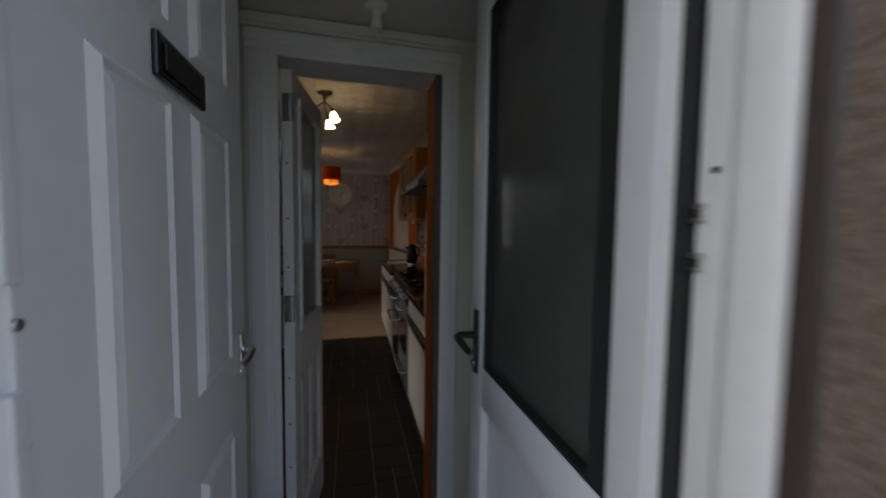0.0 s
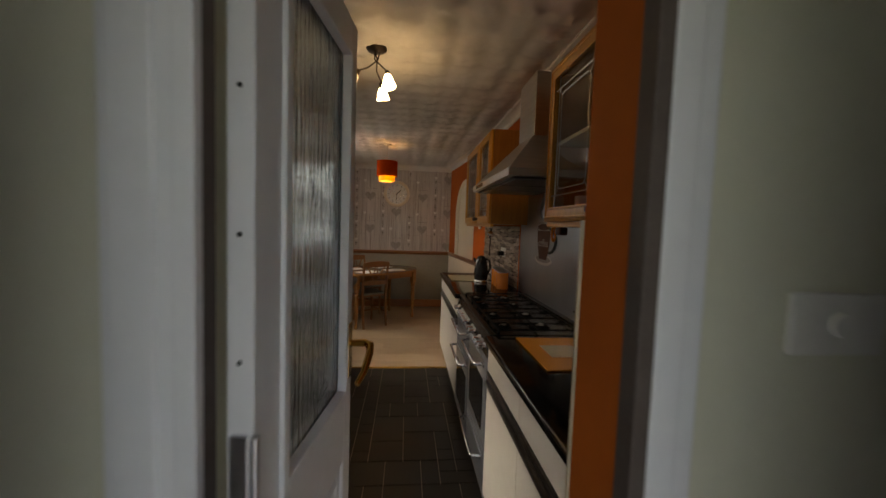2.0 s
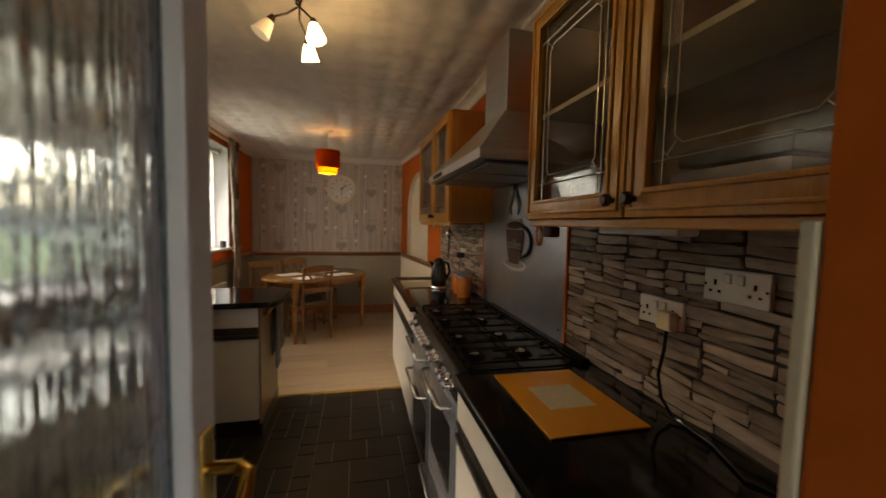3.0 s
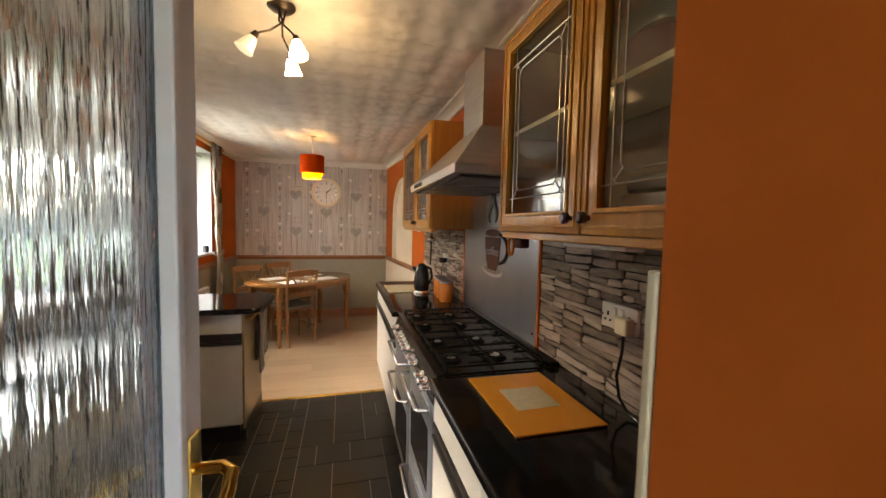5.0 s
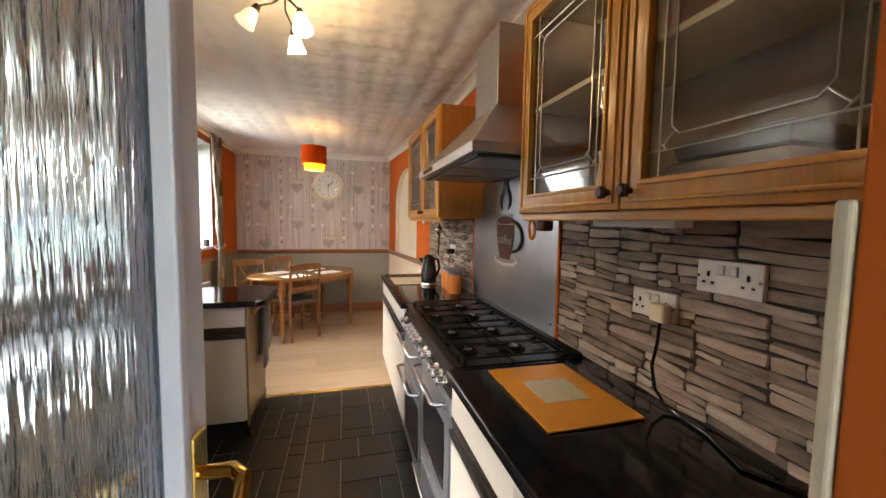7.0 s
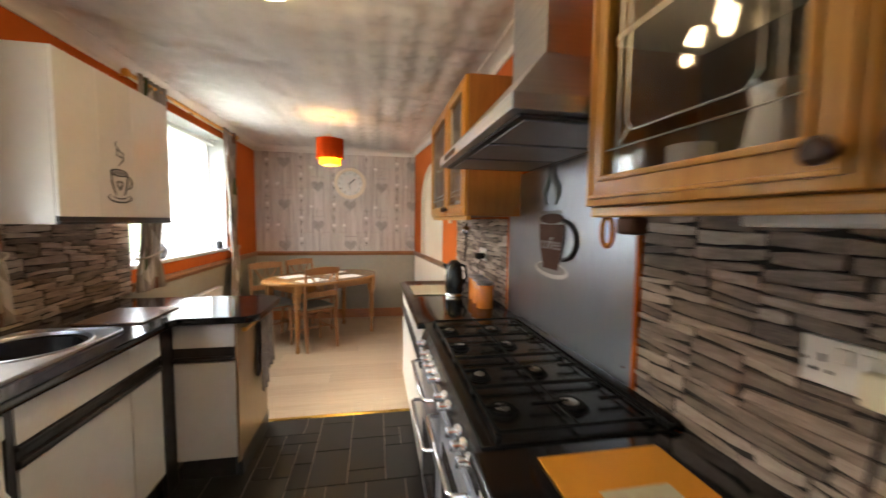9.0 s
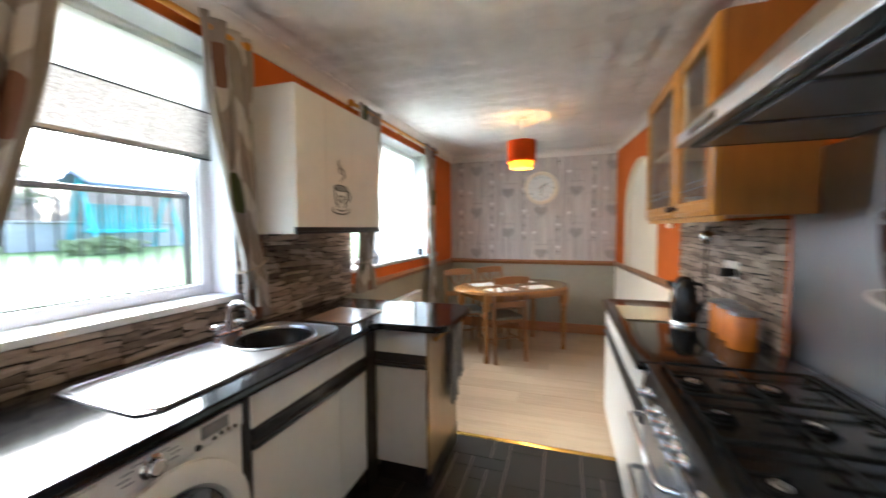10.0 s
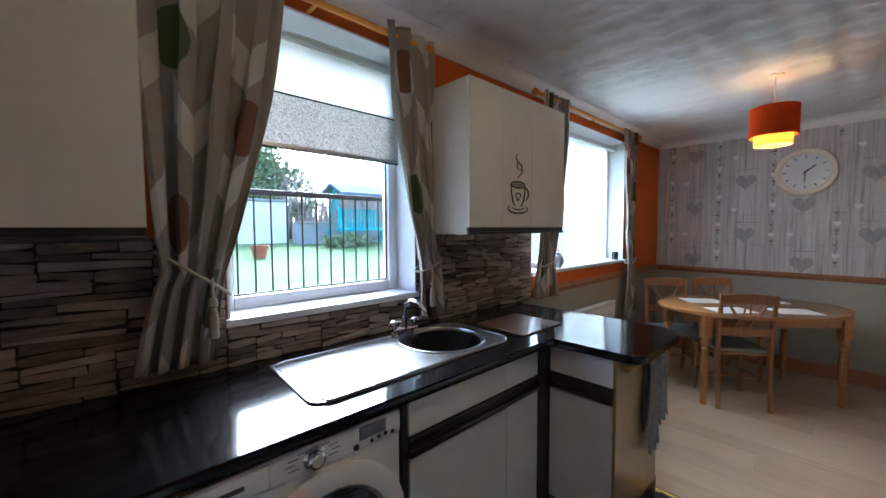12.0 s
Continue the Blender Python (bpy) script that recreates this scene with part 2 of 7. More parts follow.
# unlit shade: weak emission imitates light from the lit shades beside it
SPILL_GLOW_GLASS = glowing("unlit_glass_shade", (1.0, 0.70, 0.40), 0.05)
BULB_GLOW = glowing("lit_pendant_bulb", (1.0, 0.64, 0.26), 3.5)
SHADE_LINING = surface("yellow_shade_lining", (0.85, 0.62, 0.18), (0.8, 0.56, 0.15), 20, rough=0.7)


def rain_glass():
    m = bpy.data.materials.new("rain_textured_glass")
    m.use_nodes = True
    n, l = nodes_of(m)
    p = n["Principled BSDF"]
    p.inputs["Transmission Weight"].default_value = 1.0
    p.inputs["Roughness"].default_value, p.inputs["IOR"].default_value = 0.10, 1.30
    p.inputs["Base Color"].default_value = (0.78, 0.92, 1.0, 1)
    streak = noise_tex(m, 1.0, 3, (95, 95, 7), 0.5)
    broad = noise_tex(m, 1.0, 2, (28, 28, 2.5), 0.5)
    bump(m, math_node(m, "ADD", streak, broad), 1.0, 0.0045)
    return m


RAIN_GLASS = rain_glass()


def worktop_black():
    m = bpy.data.materials.new("black_speckled_worktop")
    m.use_nodes = True
    n, l = nodes_of(m)
    p = n["Principled BSDF"]
    speck = noise_tex(m, 420, 2)
    cloud = noise_tex(m, 30, 4)
    c = ramp(m, speck, [(0.55, (0.006, 0.006, 0.007)), (0.66, (0.010, 0.010, 0.012)), (0.74, (0.05, 0.05, 0.055))])
    l.new(mix(m, math_node(m, "MULTIPLY", cloud, 0.4), c, (0.013, 0.012, 0.012)), p.inputs["Base Color"])
    l.new(math_node(m, "ADD", 0.06, math_node(m, "MULTIPLY", cloud, 0.08)), p.inputs["Roughness"])
    bump(m, noise_tex(m, 160, 3), 0.05, 0.0008)
    return m


WORKTOP = worktop_black()


def varied(name, stops, scale, stretch=(1, 1, 1), rough=0.7, grain=0.4, spread=0.5, grain_scale=120):
    """A colour for many alike pieces: each piece takes its own tone, with grain over it."""
    m = bpy.data.materials.new(name)
    m.use_nodes = True
    n, l = nodes_of(m)
    p = n["Principled BSDF"]
    info = n.new("ShaderNodeObjectInfo")
    island = n.new("ShaderNodeNewGeometry")
    own = math_node(m, "FRACT", math_node(m, "ADD", info.outputs["Random"], island.outputs["Random Per Island"]))
    base = noise_tex(m, scale, 5, stretch)
    f = math_node(m, "ADD", math_node(m, "MULTIPLY", own, spread), math_node(m, "MULTIPLY", base, 1 - spread))
    l.new(ramp(m, f, stops), p.inputs["Base Color"])
    l.new(math_node(m, "ADD", rough - 0.08, math_node(m, "MULTIPLY", base, 0.16)), p.inputs["Roughness"])
    bump(m, noise_tex(m, grain_scale, 4, stretch), grain, 0.002)
    return m


STONE = varied("stone_slip", [(0.20, (0.085, 0.060, 0.046)), (0.40, (0.205, 0.152, 0.118)), (0.58, (0.35, 0.270, 0.215)), (0.80, (0.53, 0.435, 0.36))], 34, (1, 0.4, 1.8), 0.6, 0.9, 0.42)
FLOOR_TILE = varied("charcoal_floor_tile", [(0.2, (0.008, 0.007, 0.0065)), (0.8, (0.018, 0.016, 0.014))], 12, rough=0.42, grain=0.12)
LAMINATE = varied("pale_oak_plank", [(0.2, (0.40, 0.29, 0.185)), (0.5, (0.52, 0.395, 0.265)), (0.8, (0.60, 0.475, 0.335))], 5, (0.5, 9, 1), 0.34, 0.05, 0.3)


def wallpaper():
    m = bpy.data.materials.new("whitewashed_plank_wallpaper")
    m.use_nodes = True
    n, l = nodes_of(m)
    p = n["Principled BSDF"]
    streak = noise_tex(m, 1.0, 6, (34, 1, 1.6), 0.7)
    blotch = noise_tex(m, 2.5, 4)
    c = ramp(m, streak, [(0.32, (0.28, 0.235, 0.21)), (0.45, (0.52, 0.46, 0.425)), (0.60, (0.64, 0.58, 0.545)), (0.75, (0.72, 0.67, 0.64))])
    brick = n.new("ShaderNodeTexBrick")
    turn = n.new("ShaderNodeVectorMath")
    turn.operation = "MULTIPLY"
    g = n.new("ShaderNodeNewGeometry")
    sep, comb = n.new("ShaderNodeSeparateXYZ"), n.new("ShaderNodeCombineXYZ")
    l.new(g.outputs["Position"], sep.inputs[0])
    l.new(sep.outputs["Z"], comb.inputs[0])
    l.new(sep.outputs["X"], comb.inputs[1])
    l.new(comb.outputs[0], brick.inputs["Vector"])
    brick.inputs["Scale"].default_value, brick.inputs["Brick Width"].default_value, brick.inputs["Row Height"].default_value = 1.0, 0.62, 0.115
    brick.inputs["Mortar Size"].default_value = 0.0022
    brick.inputs["Color1"].default_value, brick.inputs["Color2"].default_value, brick.inputs["Mortar"].default_value = (1, 1, 1, 1), (0.93, 0.92, 0.92, 1), (0.62, 0.58, 0.55, 1)
    c = mix(m, 1.0, c, brick.outputs["Color"], "MULTIPLY")
    l.new(mix(m, math_node(m, "MULTIPLY", blotch, 0.25), c, (0.50, 0.44, 0.41)), p.inputs["Base Color"])
    p.inputs["Roughness"].default_value = 0.7
    bump(m, streak, 0.05, 0.001)
    return m


WALLPAPER = wallpaper()
HEART_GREY = surface("printed_grey_heart", (0.29, 0.255, 0.235), (0.44, 0.395, 0.365), 26, (1.5, 1, 0.7), rough=0.7)
HEART_WHITE = surface("printed_white_heart", (0.78, 0.74, 0.71), (0.70, 0.65, 0.62), 26, rough=0.7)
PRINT_GREY = surface("printed_grey_cord", (0.17, 0.145, 0.13), (0.25, 0.215, 0.195), 26, rough=0.7)


def curtain_cloth():
    m = bpy.data.materials.new("leaf_print_curtain_cloth")
    m.use_nodes = True
    n, l = nodes_of(m)
    p = n["Principled BSDF"]
    uv = n.new("ShaderNodeUVMap")
    sep = n.new("ShaderNodeSeparateXYZ")
    l.new(uv.outputs[0], sep.inputs[0])
    u, v = sep.outputs[0], sep.outputs[1]

    def f(op, a, b=0.0):
        return math_node(m, op, a, b)

    # paired pale leaves, stacked in columns like open chevrons
    col = f("FLOOR", f("DIVIDE", u, 0.25))
    a = f("ABSOLUTE", f("SUBTRACT", f("FRACT", f("DIVIDE", u, 0.25)), 0.5))
    z = f("SUBTRACT", f("FRACT", f("ADD", f("DIVIDE", v, 0.40), f("MULTIPLY", col, 0.37))), f("MULTIPLY", a, 0.9))
    leaf = f("MULTIPLY", f("MULTIPLY", f("GREATER_THAN", z, 0.06), f("LESS_THAN", z, 0.40)), f("MULTIPLY", f("LESS_THAN", a, 0.40), f("GREATER_THAN", a, 0.02)))
    # large dark ovals, some green and some brown
    big = f("FLOOR", f("DIVIDE", u, 0.36))
    gv = f("ADD", f("DIVIDE", v, 0.56), f("MULTIPLY", big, 0.43))
    gx = f("DIVIDE", f("SUBTRACT", f("FRACT", f("DIVIDE", u, 0.36)), 0.5), 0.17)
    gz = f("DIVIDE", f("SUBTRACT", f("FRACT", gv), 0.5), 0.17)
    oval = f("LESS_THAN", f("ADD", f("MULTIPLY", gx, gx), f("MULTIPLY", gz, gz)), 1.0)
    turn = f("GREATER_THAN", f("FRACT", f("MULTIPLY", f("ADD", f("FLOOR", gv), big), 0.5)), 0.25)
    weave = noise_tex(m, 300, 3)
    base = ramp(m, noise_tex(m, 5, 3), [(0.3, (0.245, 0.205, 0.165)), (0.7, (0.29, 0.245, 0.215))])
    c = mix(m, leaf, base, (0.50, 0.46, 0.43))
    c = mix(m, oval, c, mix(m, turn, (0.055, 0.075, 0.022), (0.15, 0.060, 0.030)))
    l.new(c, p.inputs["Base Color"])
    p.inputs["Roughness"].default_value = 0.75
    p.inputs["Sheen Weight"].default_value = 0.15
    bump(m, weave, 0.3, 0.001)
    return m


CURTAIN = curtain_cloth()


def translucent(name, colour, through=0.5, scale=200, dark=None):
    m = bpy.data.materials.new(name)
    m.use_nodes = True
    n, l = nodes_of(m)
    n.remove(n["Principled BSDF"])
    d, t, x = (n.new("ShaderNode" + k) for k in ("BsdfDiffuse", "BsdfTranslucent", "MixShader"))
    c = ramp(m, noise_tex(m, scale, 3), [(0.35, dark or tuple(k * 0.9 for k in colour)), (0.6, colour)])
    l.new(c, d.inputs["Color"])
    l.new(c, t.inputs["Color"])
    x.inputs[0].default_value = through
    l.new(d.outputs[0], x.inputs[1])
    l.new(t.outputs[0], x.inputs[2])
    l.new(x.outputs[0], n["Material Output"].inputs["Surface"])
    return m


BLIND_WHITE = translucent("white_blind_cloth", (0.80, 0.80, 0.79), 0.55)
BLIND_GREY = translucent("sequinned_grey_blind_band", (0.66, 0.64, 0.62), 0.5, 160, (0.30, 0.28, 0.27))
VERTICAL_BLIND = translucent("white_vertical_blind_cloth", (0.90, 0.91, 0.91), 0.75)
GRASS = surface("lawn_grass", (0.060, 0.115, 0.030), (0.090, 0.155, 0.045), 1.2, rough=0.9, grain=0.6, grain_scale=60)
PAVING = surface("grey_concrete_paving", (0.30, 0.29, 0.28), (0.24, 0.235, 0.225), 1.5, rough=0.9, grain=0.4, grain_scale=80)
HEDGE_GREEN = varied("hedge_leaves", [(0.2, (0.12, 0.155, 0.075)), (0.8, (0.25, 0.30, 0.16))], 3, rough=0.7)
TWIG = surface("bare_twigs", (0.42, 0.36, 0.32), (0.32, 0.27, 0.24), 20, rough=0.9)
WHITE_RENDER = surface("white_rendered_wall", (0.74, 0.73, 0.70), (0.64, 0.63, 0.60), 1.2, rough=0.9, grain=0.4, grain_scale=50)
GREY_BLOCK = surface("grey_block_wall", (0.32, 0.32, 0.33), (0.24, 0.245, 0.255), 2.5, rough=0.9, grain=0.4, grain_scale=50)
FENCE_BROWN = wood("weathered_fence_boards", (0.30, 0.25, 0.22), (0.22, 0.18, 0.155), "y", 0.8, 0.0)
TEAL_PAINT = surface("teal_paint", (0.05, 0.36, 0.41), (0.04, 0.30, 0.35), 8, rough=0.5)
NAVY_CLOTH = surface("navy_canopy_cloth", (0.12, 0.15, 0.23), (0.10, 0.125, 0.19), 8, rough=0.9)
TERRACOTTA = surface("terracotta", (0.36, 0.12, 0.06), (0.28, 0.09, 0.045), 12, rough=0.85)
PEBBLEDASH = varied("brown_pebbledash", [(0.2, (0.08, 0.05, 0.033)), (0.5, (0.17, 0.11, 0.075)), (0.8, (0.29, 0.205, 0.15))], 150, (1, 1, 1), 0.9, 0.9, 0.0, 220)

# ---- mesh helpers ----
def root_place(ob):
    while ob is not None and ob.parent is not None:
        ob = ob.parent
    return ob.location.copy() if ob is not None else Vector((0, 0, 0))


def thing(name, place, label, category, group="", kind=""):
    """An empty at the base of a thing, to hold its parts."""
    ob = new(name)
    ob.location = place
    ob.empty_display_size = 0.05
    return tagged(ob, label, category, group, kind)


def part(name, bm, material, parent=None, label="", smooth=False):
    """Links a bmesh, given in world coordinates, as one mesh under its thing."""
    me = bpy.data.meshes.new(name)
    bmesh.ops.recalc_face_normals(bm, faces=bm.faces)
    bmesh.ops.translate(bm, verts=bm.verts, vec=-root_place(parent))
    bm.to_mesh(me)
    bm.free()
    me.materials.append(material)
    if smooth:
        me.shade_smooth()
        me.set_sharp_from_angle(angle=radians(40))
    ob = new(name, me)
    if parent is not None:
        ob.parent = parent
    if label:
        ob["label"] = label
    return ob


def structure(name, bm, material, label="", category=""):
    return tagged(part(name, bm, material), label, category, kind="structure")


def bx(a, b, bevel=0.0, bm=None, seg=2):
    """A box from corner a to corner b, with rounded edges."""
    own = bmesh.new()
    bmesh.ops.create_cube(own, size=1)
    for v in own.verts:
        v.co = Vector([(a[i] + b[i]) / 2 + v.co[i] * abs(b[i] - a[i]) for i in range(3)])
    if bevel:
        bmesh.ops.bevel(own, geom=own.edges[:], offset=bevel, segments=seg, affect="EDGES", profile=0.5)
    return joined(bm, own)


def joined(bm, own):
    if bm is None:
        return own
    me = bpy.data.meshes.new("scratch")
    own.to_mesh(me)
    own.free()
    bm.from_mesh(me)
    bpy.data.meshes.remove(me)
    return bm


def turned(profile, centre=(0, 0, 0), seg=20, bm=None, axis="z"):
    """A turned solid from (radius, height) pairs."""
    own = bmesh.new()
    rings = []
    for r, h in profile:
        ring = []
        for i in range(seg):
            a = 2 * math.pi * i / seg
            p = (r * math.cos(a), r * math.sin(a), h)
            if axis == "x":
                p = (p[2], p[0], p[1])
            if axis == "y":
                p = (p[0], p[2], p[1])
            ring.append(own.verts.new(Vector(p) + Vector(centre)))
        rings.append(ring)
    for p, q in zip(rings, rings[1:]):
        for i in range(seg):
            own.faces.new((p[i], p[(i + 1) % seg], q[(i + 1) % seg], q[i]))
    own.faces.new(rings[0][::-1])
    own.faces.new(rings[-1])
    return joined(bm, own)


def tube(points, radius, seg=8, bm=None, closed=False):
    """A round bar along a line of points."""
    own = bmesh.new()
    pts = [Vector(p) for p in points]
    rings, up = [], Vector((0.13, 0.21, 0.97))
    for i, p in enumerate(pts):
        if closed:
            d = pts[(i + 1) % len(pts)] - pts[i - 1]
        else:
            d = pts[min(i + 1, len(pts) - 1)] - pts[max(i - 1, 0)]
        d.normalize()
        if abs(d.dot(up)) > 0.95:
            up = Vector((1, 0.1, 0.05))
        u = d.cross(up).normalized()
        w = d.cross(u).normalized()
        up = -w if i else up
        r = radius[i] if isinstance(radius, (list, tuple)) else radius
        rings.append([own.verts.new(p + (u * math.cos(2 * math.pi * k / seg) + w * math.sin(2 * math.pi * k / seg)) * r) for k in range(seg)])
        up = u.cross(d).normalized()
    pairs = list(zip(rings, rings[1:])) + ([(rings[-1], rings[0])] if closed else [])
    for p, q in pairs:
        for k in range(seg):
            own.faces.new((p[k], p[(k + 1) % seg], q[(k + 1) % seg], q[k]))
    if not closed:
        own.faces.new(rings[0][::-1])
        own.faces.new(rings[-1])
    return joined(bm, own)


def slab(outline, axis, lo, hi, bm=None, bevel=0.0):
    """A flat outline of 2D points, drawn out along an axis from lo to hi."""
    own = bmesh.new()

    def at(p, h):
        return {"x": (h, p[0], p[1]), "y": (p[0], h, p[1]), "z": (p[0], p[1], h)}[axis]

    a = [own.verts.new(at(p, lo)) for p in outline]
    b = [own.verts.new(at(p, hi)) for p in outline]
    own.faces.new(a)
    own.faces.new(b[::-1])
    for i in range(len(a)):
        j = (i + 1) % len(a)
        own.faces.new((a[j], a[i], b[i], b[j]))
    if bevel:
        bmesh.ops.bevel(own, geom=[e for e in own.edges if len(e.link_faces) == 2 and any(len(f.verts) > 4 for f in e.link_faces)], offset=bevel, segments=2, affect="EDGES", profile=0.5)
    return joined(bm, own)


def arc(cx, cy, rx, ry, a0, a1, n=12):
    return [(cx + rx * math.cos(radians(a0 + (a1 - a0) * i / n)), cy + ry * math.sin(radians(a0 + (a1 - a0) * i / n))) for i in range(n + 1)]


def heart_outline(cx, cz, w, h, n=22):
    out = []
    for i in range(n):
        t = 2 * math.pi * i / n
        out.append((cx + w / 34 * 16 * math.sin(t) ** 3, cz + h / 30 * (13 * math.cos(t) - 5 * math.cos(2 * t) - 2 * math.cos(3 * t) - math.cos(4 * t))))
    return out


# ---- the setting ----
XL, XR, XD, YF, ZC = -1.225, 1.170, 0.975, 10.40, 2.435
YK, YS = 4.565, 7.59          # kitchen side of the door wall; line where tiles meet laminate
LOBBY_Z = 2.085

ground = bmesh.new()
rows = [-400, -60, -22, -14, -9, -6, -3.2, -1.9, -1.5, 2.2, 6, 60, 400]
heights = [2.0, 1.6, 1.25, 0.98, 0.72, 0.52, 0.34, 0.24, -0.02, -0.02, -0.02, -0.02, -0.02]
cols = [-400, -60, -10, 2, 3.2, 6, 9, 12, 16, 24, 60, 400]
gv = [[ground.verts.new((x, y, z)) for y in cols] for x, z in zip(rows, heights)]
for i in range(len(rows) - 1):
    for j in range(len(cols) - 1):
        ground.faces.new((gv[i][j], gv[i + 1][j], gv[i + 1][j + 1], gv[i][j + 1]))
structure("ground", ground, GRASS, "sloping green lawn of the back garden", "lawn")
structure("pavement", bx((-1.6, -4, -0.018), (5, 3.15, -0.002)), PAVING, "grey concrete path outside the door", "paving")

structure("floor", bx((-1.6, 3.2, -0.10), (2.2, 10.9, -0.0035)), GROUT, "concrete floor under the tiles and planks", "floor")
structure("lobby_floor", bx((-0.6, 3.25, -0.012), (1.8, YK, 0.0)), FLOOR_TILE, "dark vinyl floor of the entrance lobby", "floor")

# left wall with two window openings
W1 = (5.762, 6.640, 1.060, 2.285)
W2 = (7.70, 9.36, 1.070, 2.275)


def wall_with_holes(name, x0, x1, y0, y1, z1, holes, material, label):
    bm, y = bmesh.new(), y0
    for a, b, c, d in holes:
        bx((x0, y, 0), (x1, a, z1), bm=bm)
        bx((x0, a, 0), (x1, b, c), bm=bm)
        bx((x0, a, d), (x1, b, z1), bm=bm)
        y = b
    bx((x0, y, 0), (x1, y1, z1), bm=bm)
    return structure(name, bm, material, label, "wall")


wall_with_holes("wall_west", XL - 0.26, XL, 4.4, YF + 0.1, ZC + 0.1, [W1, W2], ORANGE, "burnt orange painted wall with two windows")
structure("wall_west_lower", bx((XL, 7.58, 0), (XL + 0.004, YF, 0.93)), OLIVE_GREY, "grey-green painted lower wall under the dado", "wall")

wall_with_holes("wall_west_outer", XL - 0.285, XL - 0.2605, 3.326, YF + 0.14, ZC + 0.1, [W1, W2], PEBBLEDASH, "brown pebbledashed outside of the window wall")
structure("wall_east_outer", bx((1.76, 3.326, 0), (1.79, YF + 0.14, ZC + 0.1)), PEBBLEDASH, "brown pebbledashed outside of the house", "wall")

# far wall
structure("wall_north", bx((XL - 0.26, YF, 0), (1.9, YF + 0.12, ZC + 0.1)), WALLPAPER, "wall with whitewashed plank and heart wallpaper", "wall")
structure("wall_north_lower", bx((XL + 0.004, YF - 0.004, 0), (XD, YF, 0.93)), OLIVE_GREY, "grey-green painted lower wall under the dado", "wall")

# right wall: kitchen stretch, then the dining stretch with an arched opening
structure("wall_east_kitchen", bx((XR, 4.45, 0), (XR + 0.14, 8.35, ZC + 0.1)), ORANGE, "burnt orange painted kitchen wall", "wall")
ARCH = (8.87, 9.98, 0.95, 2.12)
a0, a1, az, at = ARCH
east = bmesh.new()
bx((XD, 8.35, 0), (XD + 0.14, a0, ZC + 0.1), bm=east)
bx((XD, a1, 0), (XD + 0.14, YF, ZC + 0.1), bm=east)
bx((XD, a0, 0), (XD + 0.14, a1, az), bm=east)
curve = arc((a0 + a1) / 2, at - 0.5, (a1 - a0) / 2, 0.5, 180, 0, 16)
slab([(a0, ZC + 0.1), *curve, (a1, ZC + 0.1)], "x", XD, XD + 0.14, bm=east)
structure("wall_east_dining", east, ORANGE, "burnt orange wall with a round-arched opening", "wall")
structure("arch_lining", slab([*arc((a0 + a1) / 2, at - 0.5, (a1 - a0) / 2 - 0.004, 0.496, 180, 0, 16), (a1 - 0.004, az + 0.004), (a0 + 0.004, az + 0.004)], "x", XD + 0.055, XD + 0.10), PALE_CREAM, "pale cream wall seen through the arch", "wall")
arch_edge = bmesh.new()
outer = [(a0, az), *curve, (a1, az)]
inner = [(a0 + 0.006, az), *arc((a0 + a1) / 2, at - 0.5, (a1 - a0) / 2 - 0.006, 0.494, 180, 0, 16), (a1 - 0.006, az)]
for i in range(len(outer) - 1):
    slab([outer[i], outer[i + 1], inner[i + 1], inner[i]], "x", XD + 0.002, XD + 0.053, bm=arch_edge)
structure("arch_reveal", arch_edge, PALE_CREAM, "pale cream painted reveal of the arch", "arch")
structure("wall_east_lower", bx((XD - 0.004, 8.35, 0), (XD, YF - 0.004, 0.92)), PALE_CREAM, "pale cream lower wall under the rail", "wall")

# wall between lobby and kitchen, with the inner doorway
DX0, DX1, DZ = -0.016, 0.536, 1.945
dw = bmesh.new()
bx((XL - 0.2, 4.42, 0), (DX0 - 0.025, YK, ZC + 0.1), bm=dw)
bx((DX1 + 0.025, 4.42, 0), (1.9, YK, ZC + 0.1), bm=dw)
bx((DX0 - 0.025, 4.42, DZ + 0.025), (DX1 + 0.025, YK, ZC + 0.1), bm=dw)
structure("wall_inner", dw, CREAM, "cream painted lobby wall with the inner doorway", "wall")
structure("wall_inner_orange", bx((DX1 + 0.028, YK, 0), (XR, YK + 0.004, ZC)), ORANGE, "orange kitchen face of the door wall", "wall")
structure("wall_inner_orange_west", bx((XL, YK, 0), (DX0 - 0.028, YK + 0.004, ZC)), ORANGE, "orange kitchen face of the door wall", "wall")

frame_1 = thing("door_frame", (0.27, 4.5, 0), "white gloss painted inner door frame with architrave", "door frame", kind="structure")
part("jamb", bx((DX0 - 0.025, 4.4, 0), (DX0, 4.420, DZ + 0.025), 0.003), WHITE_PAINT, frame_1)
part("rebate", bx((DX0 - 0.025, 4.4205, 0), (DX0 - 0.012, 4.474, DZ + 0.025), 0.001), JAMB_SHADE_BROWN, frame_1, "dull brown hinge rebate")
# white-painted edge, its shadow put into a brown colour
part("jamb", bx((DX1, 4.4, 0), (DX1 + 0.025, 4.438, DZ), 0.003), JAMB_SHADE_BROWN, frame_1, "white jamb edge coloured brown for its shade")
part("reveal", bx((DX1 + 0.002, 4.4385, 0), (DX1 + 0.025, YK + 0.01, DZ), 0.002), ORANGE, frame_1, "burnt orange painted reveal")
part("head", bx((DX0, 4.4, DZ), (DX1 + 0.025, YK + 0.01, DZ + 0.025), 0.003), WHITE_PAINT, frame_1)


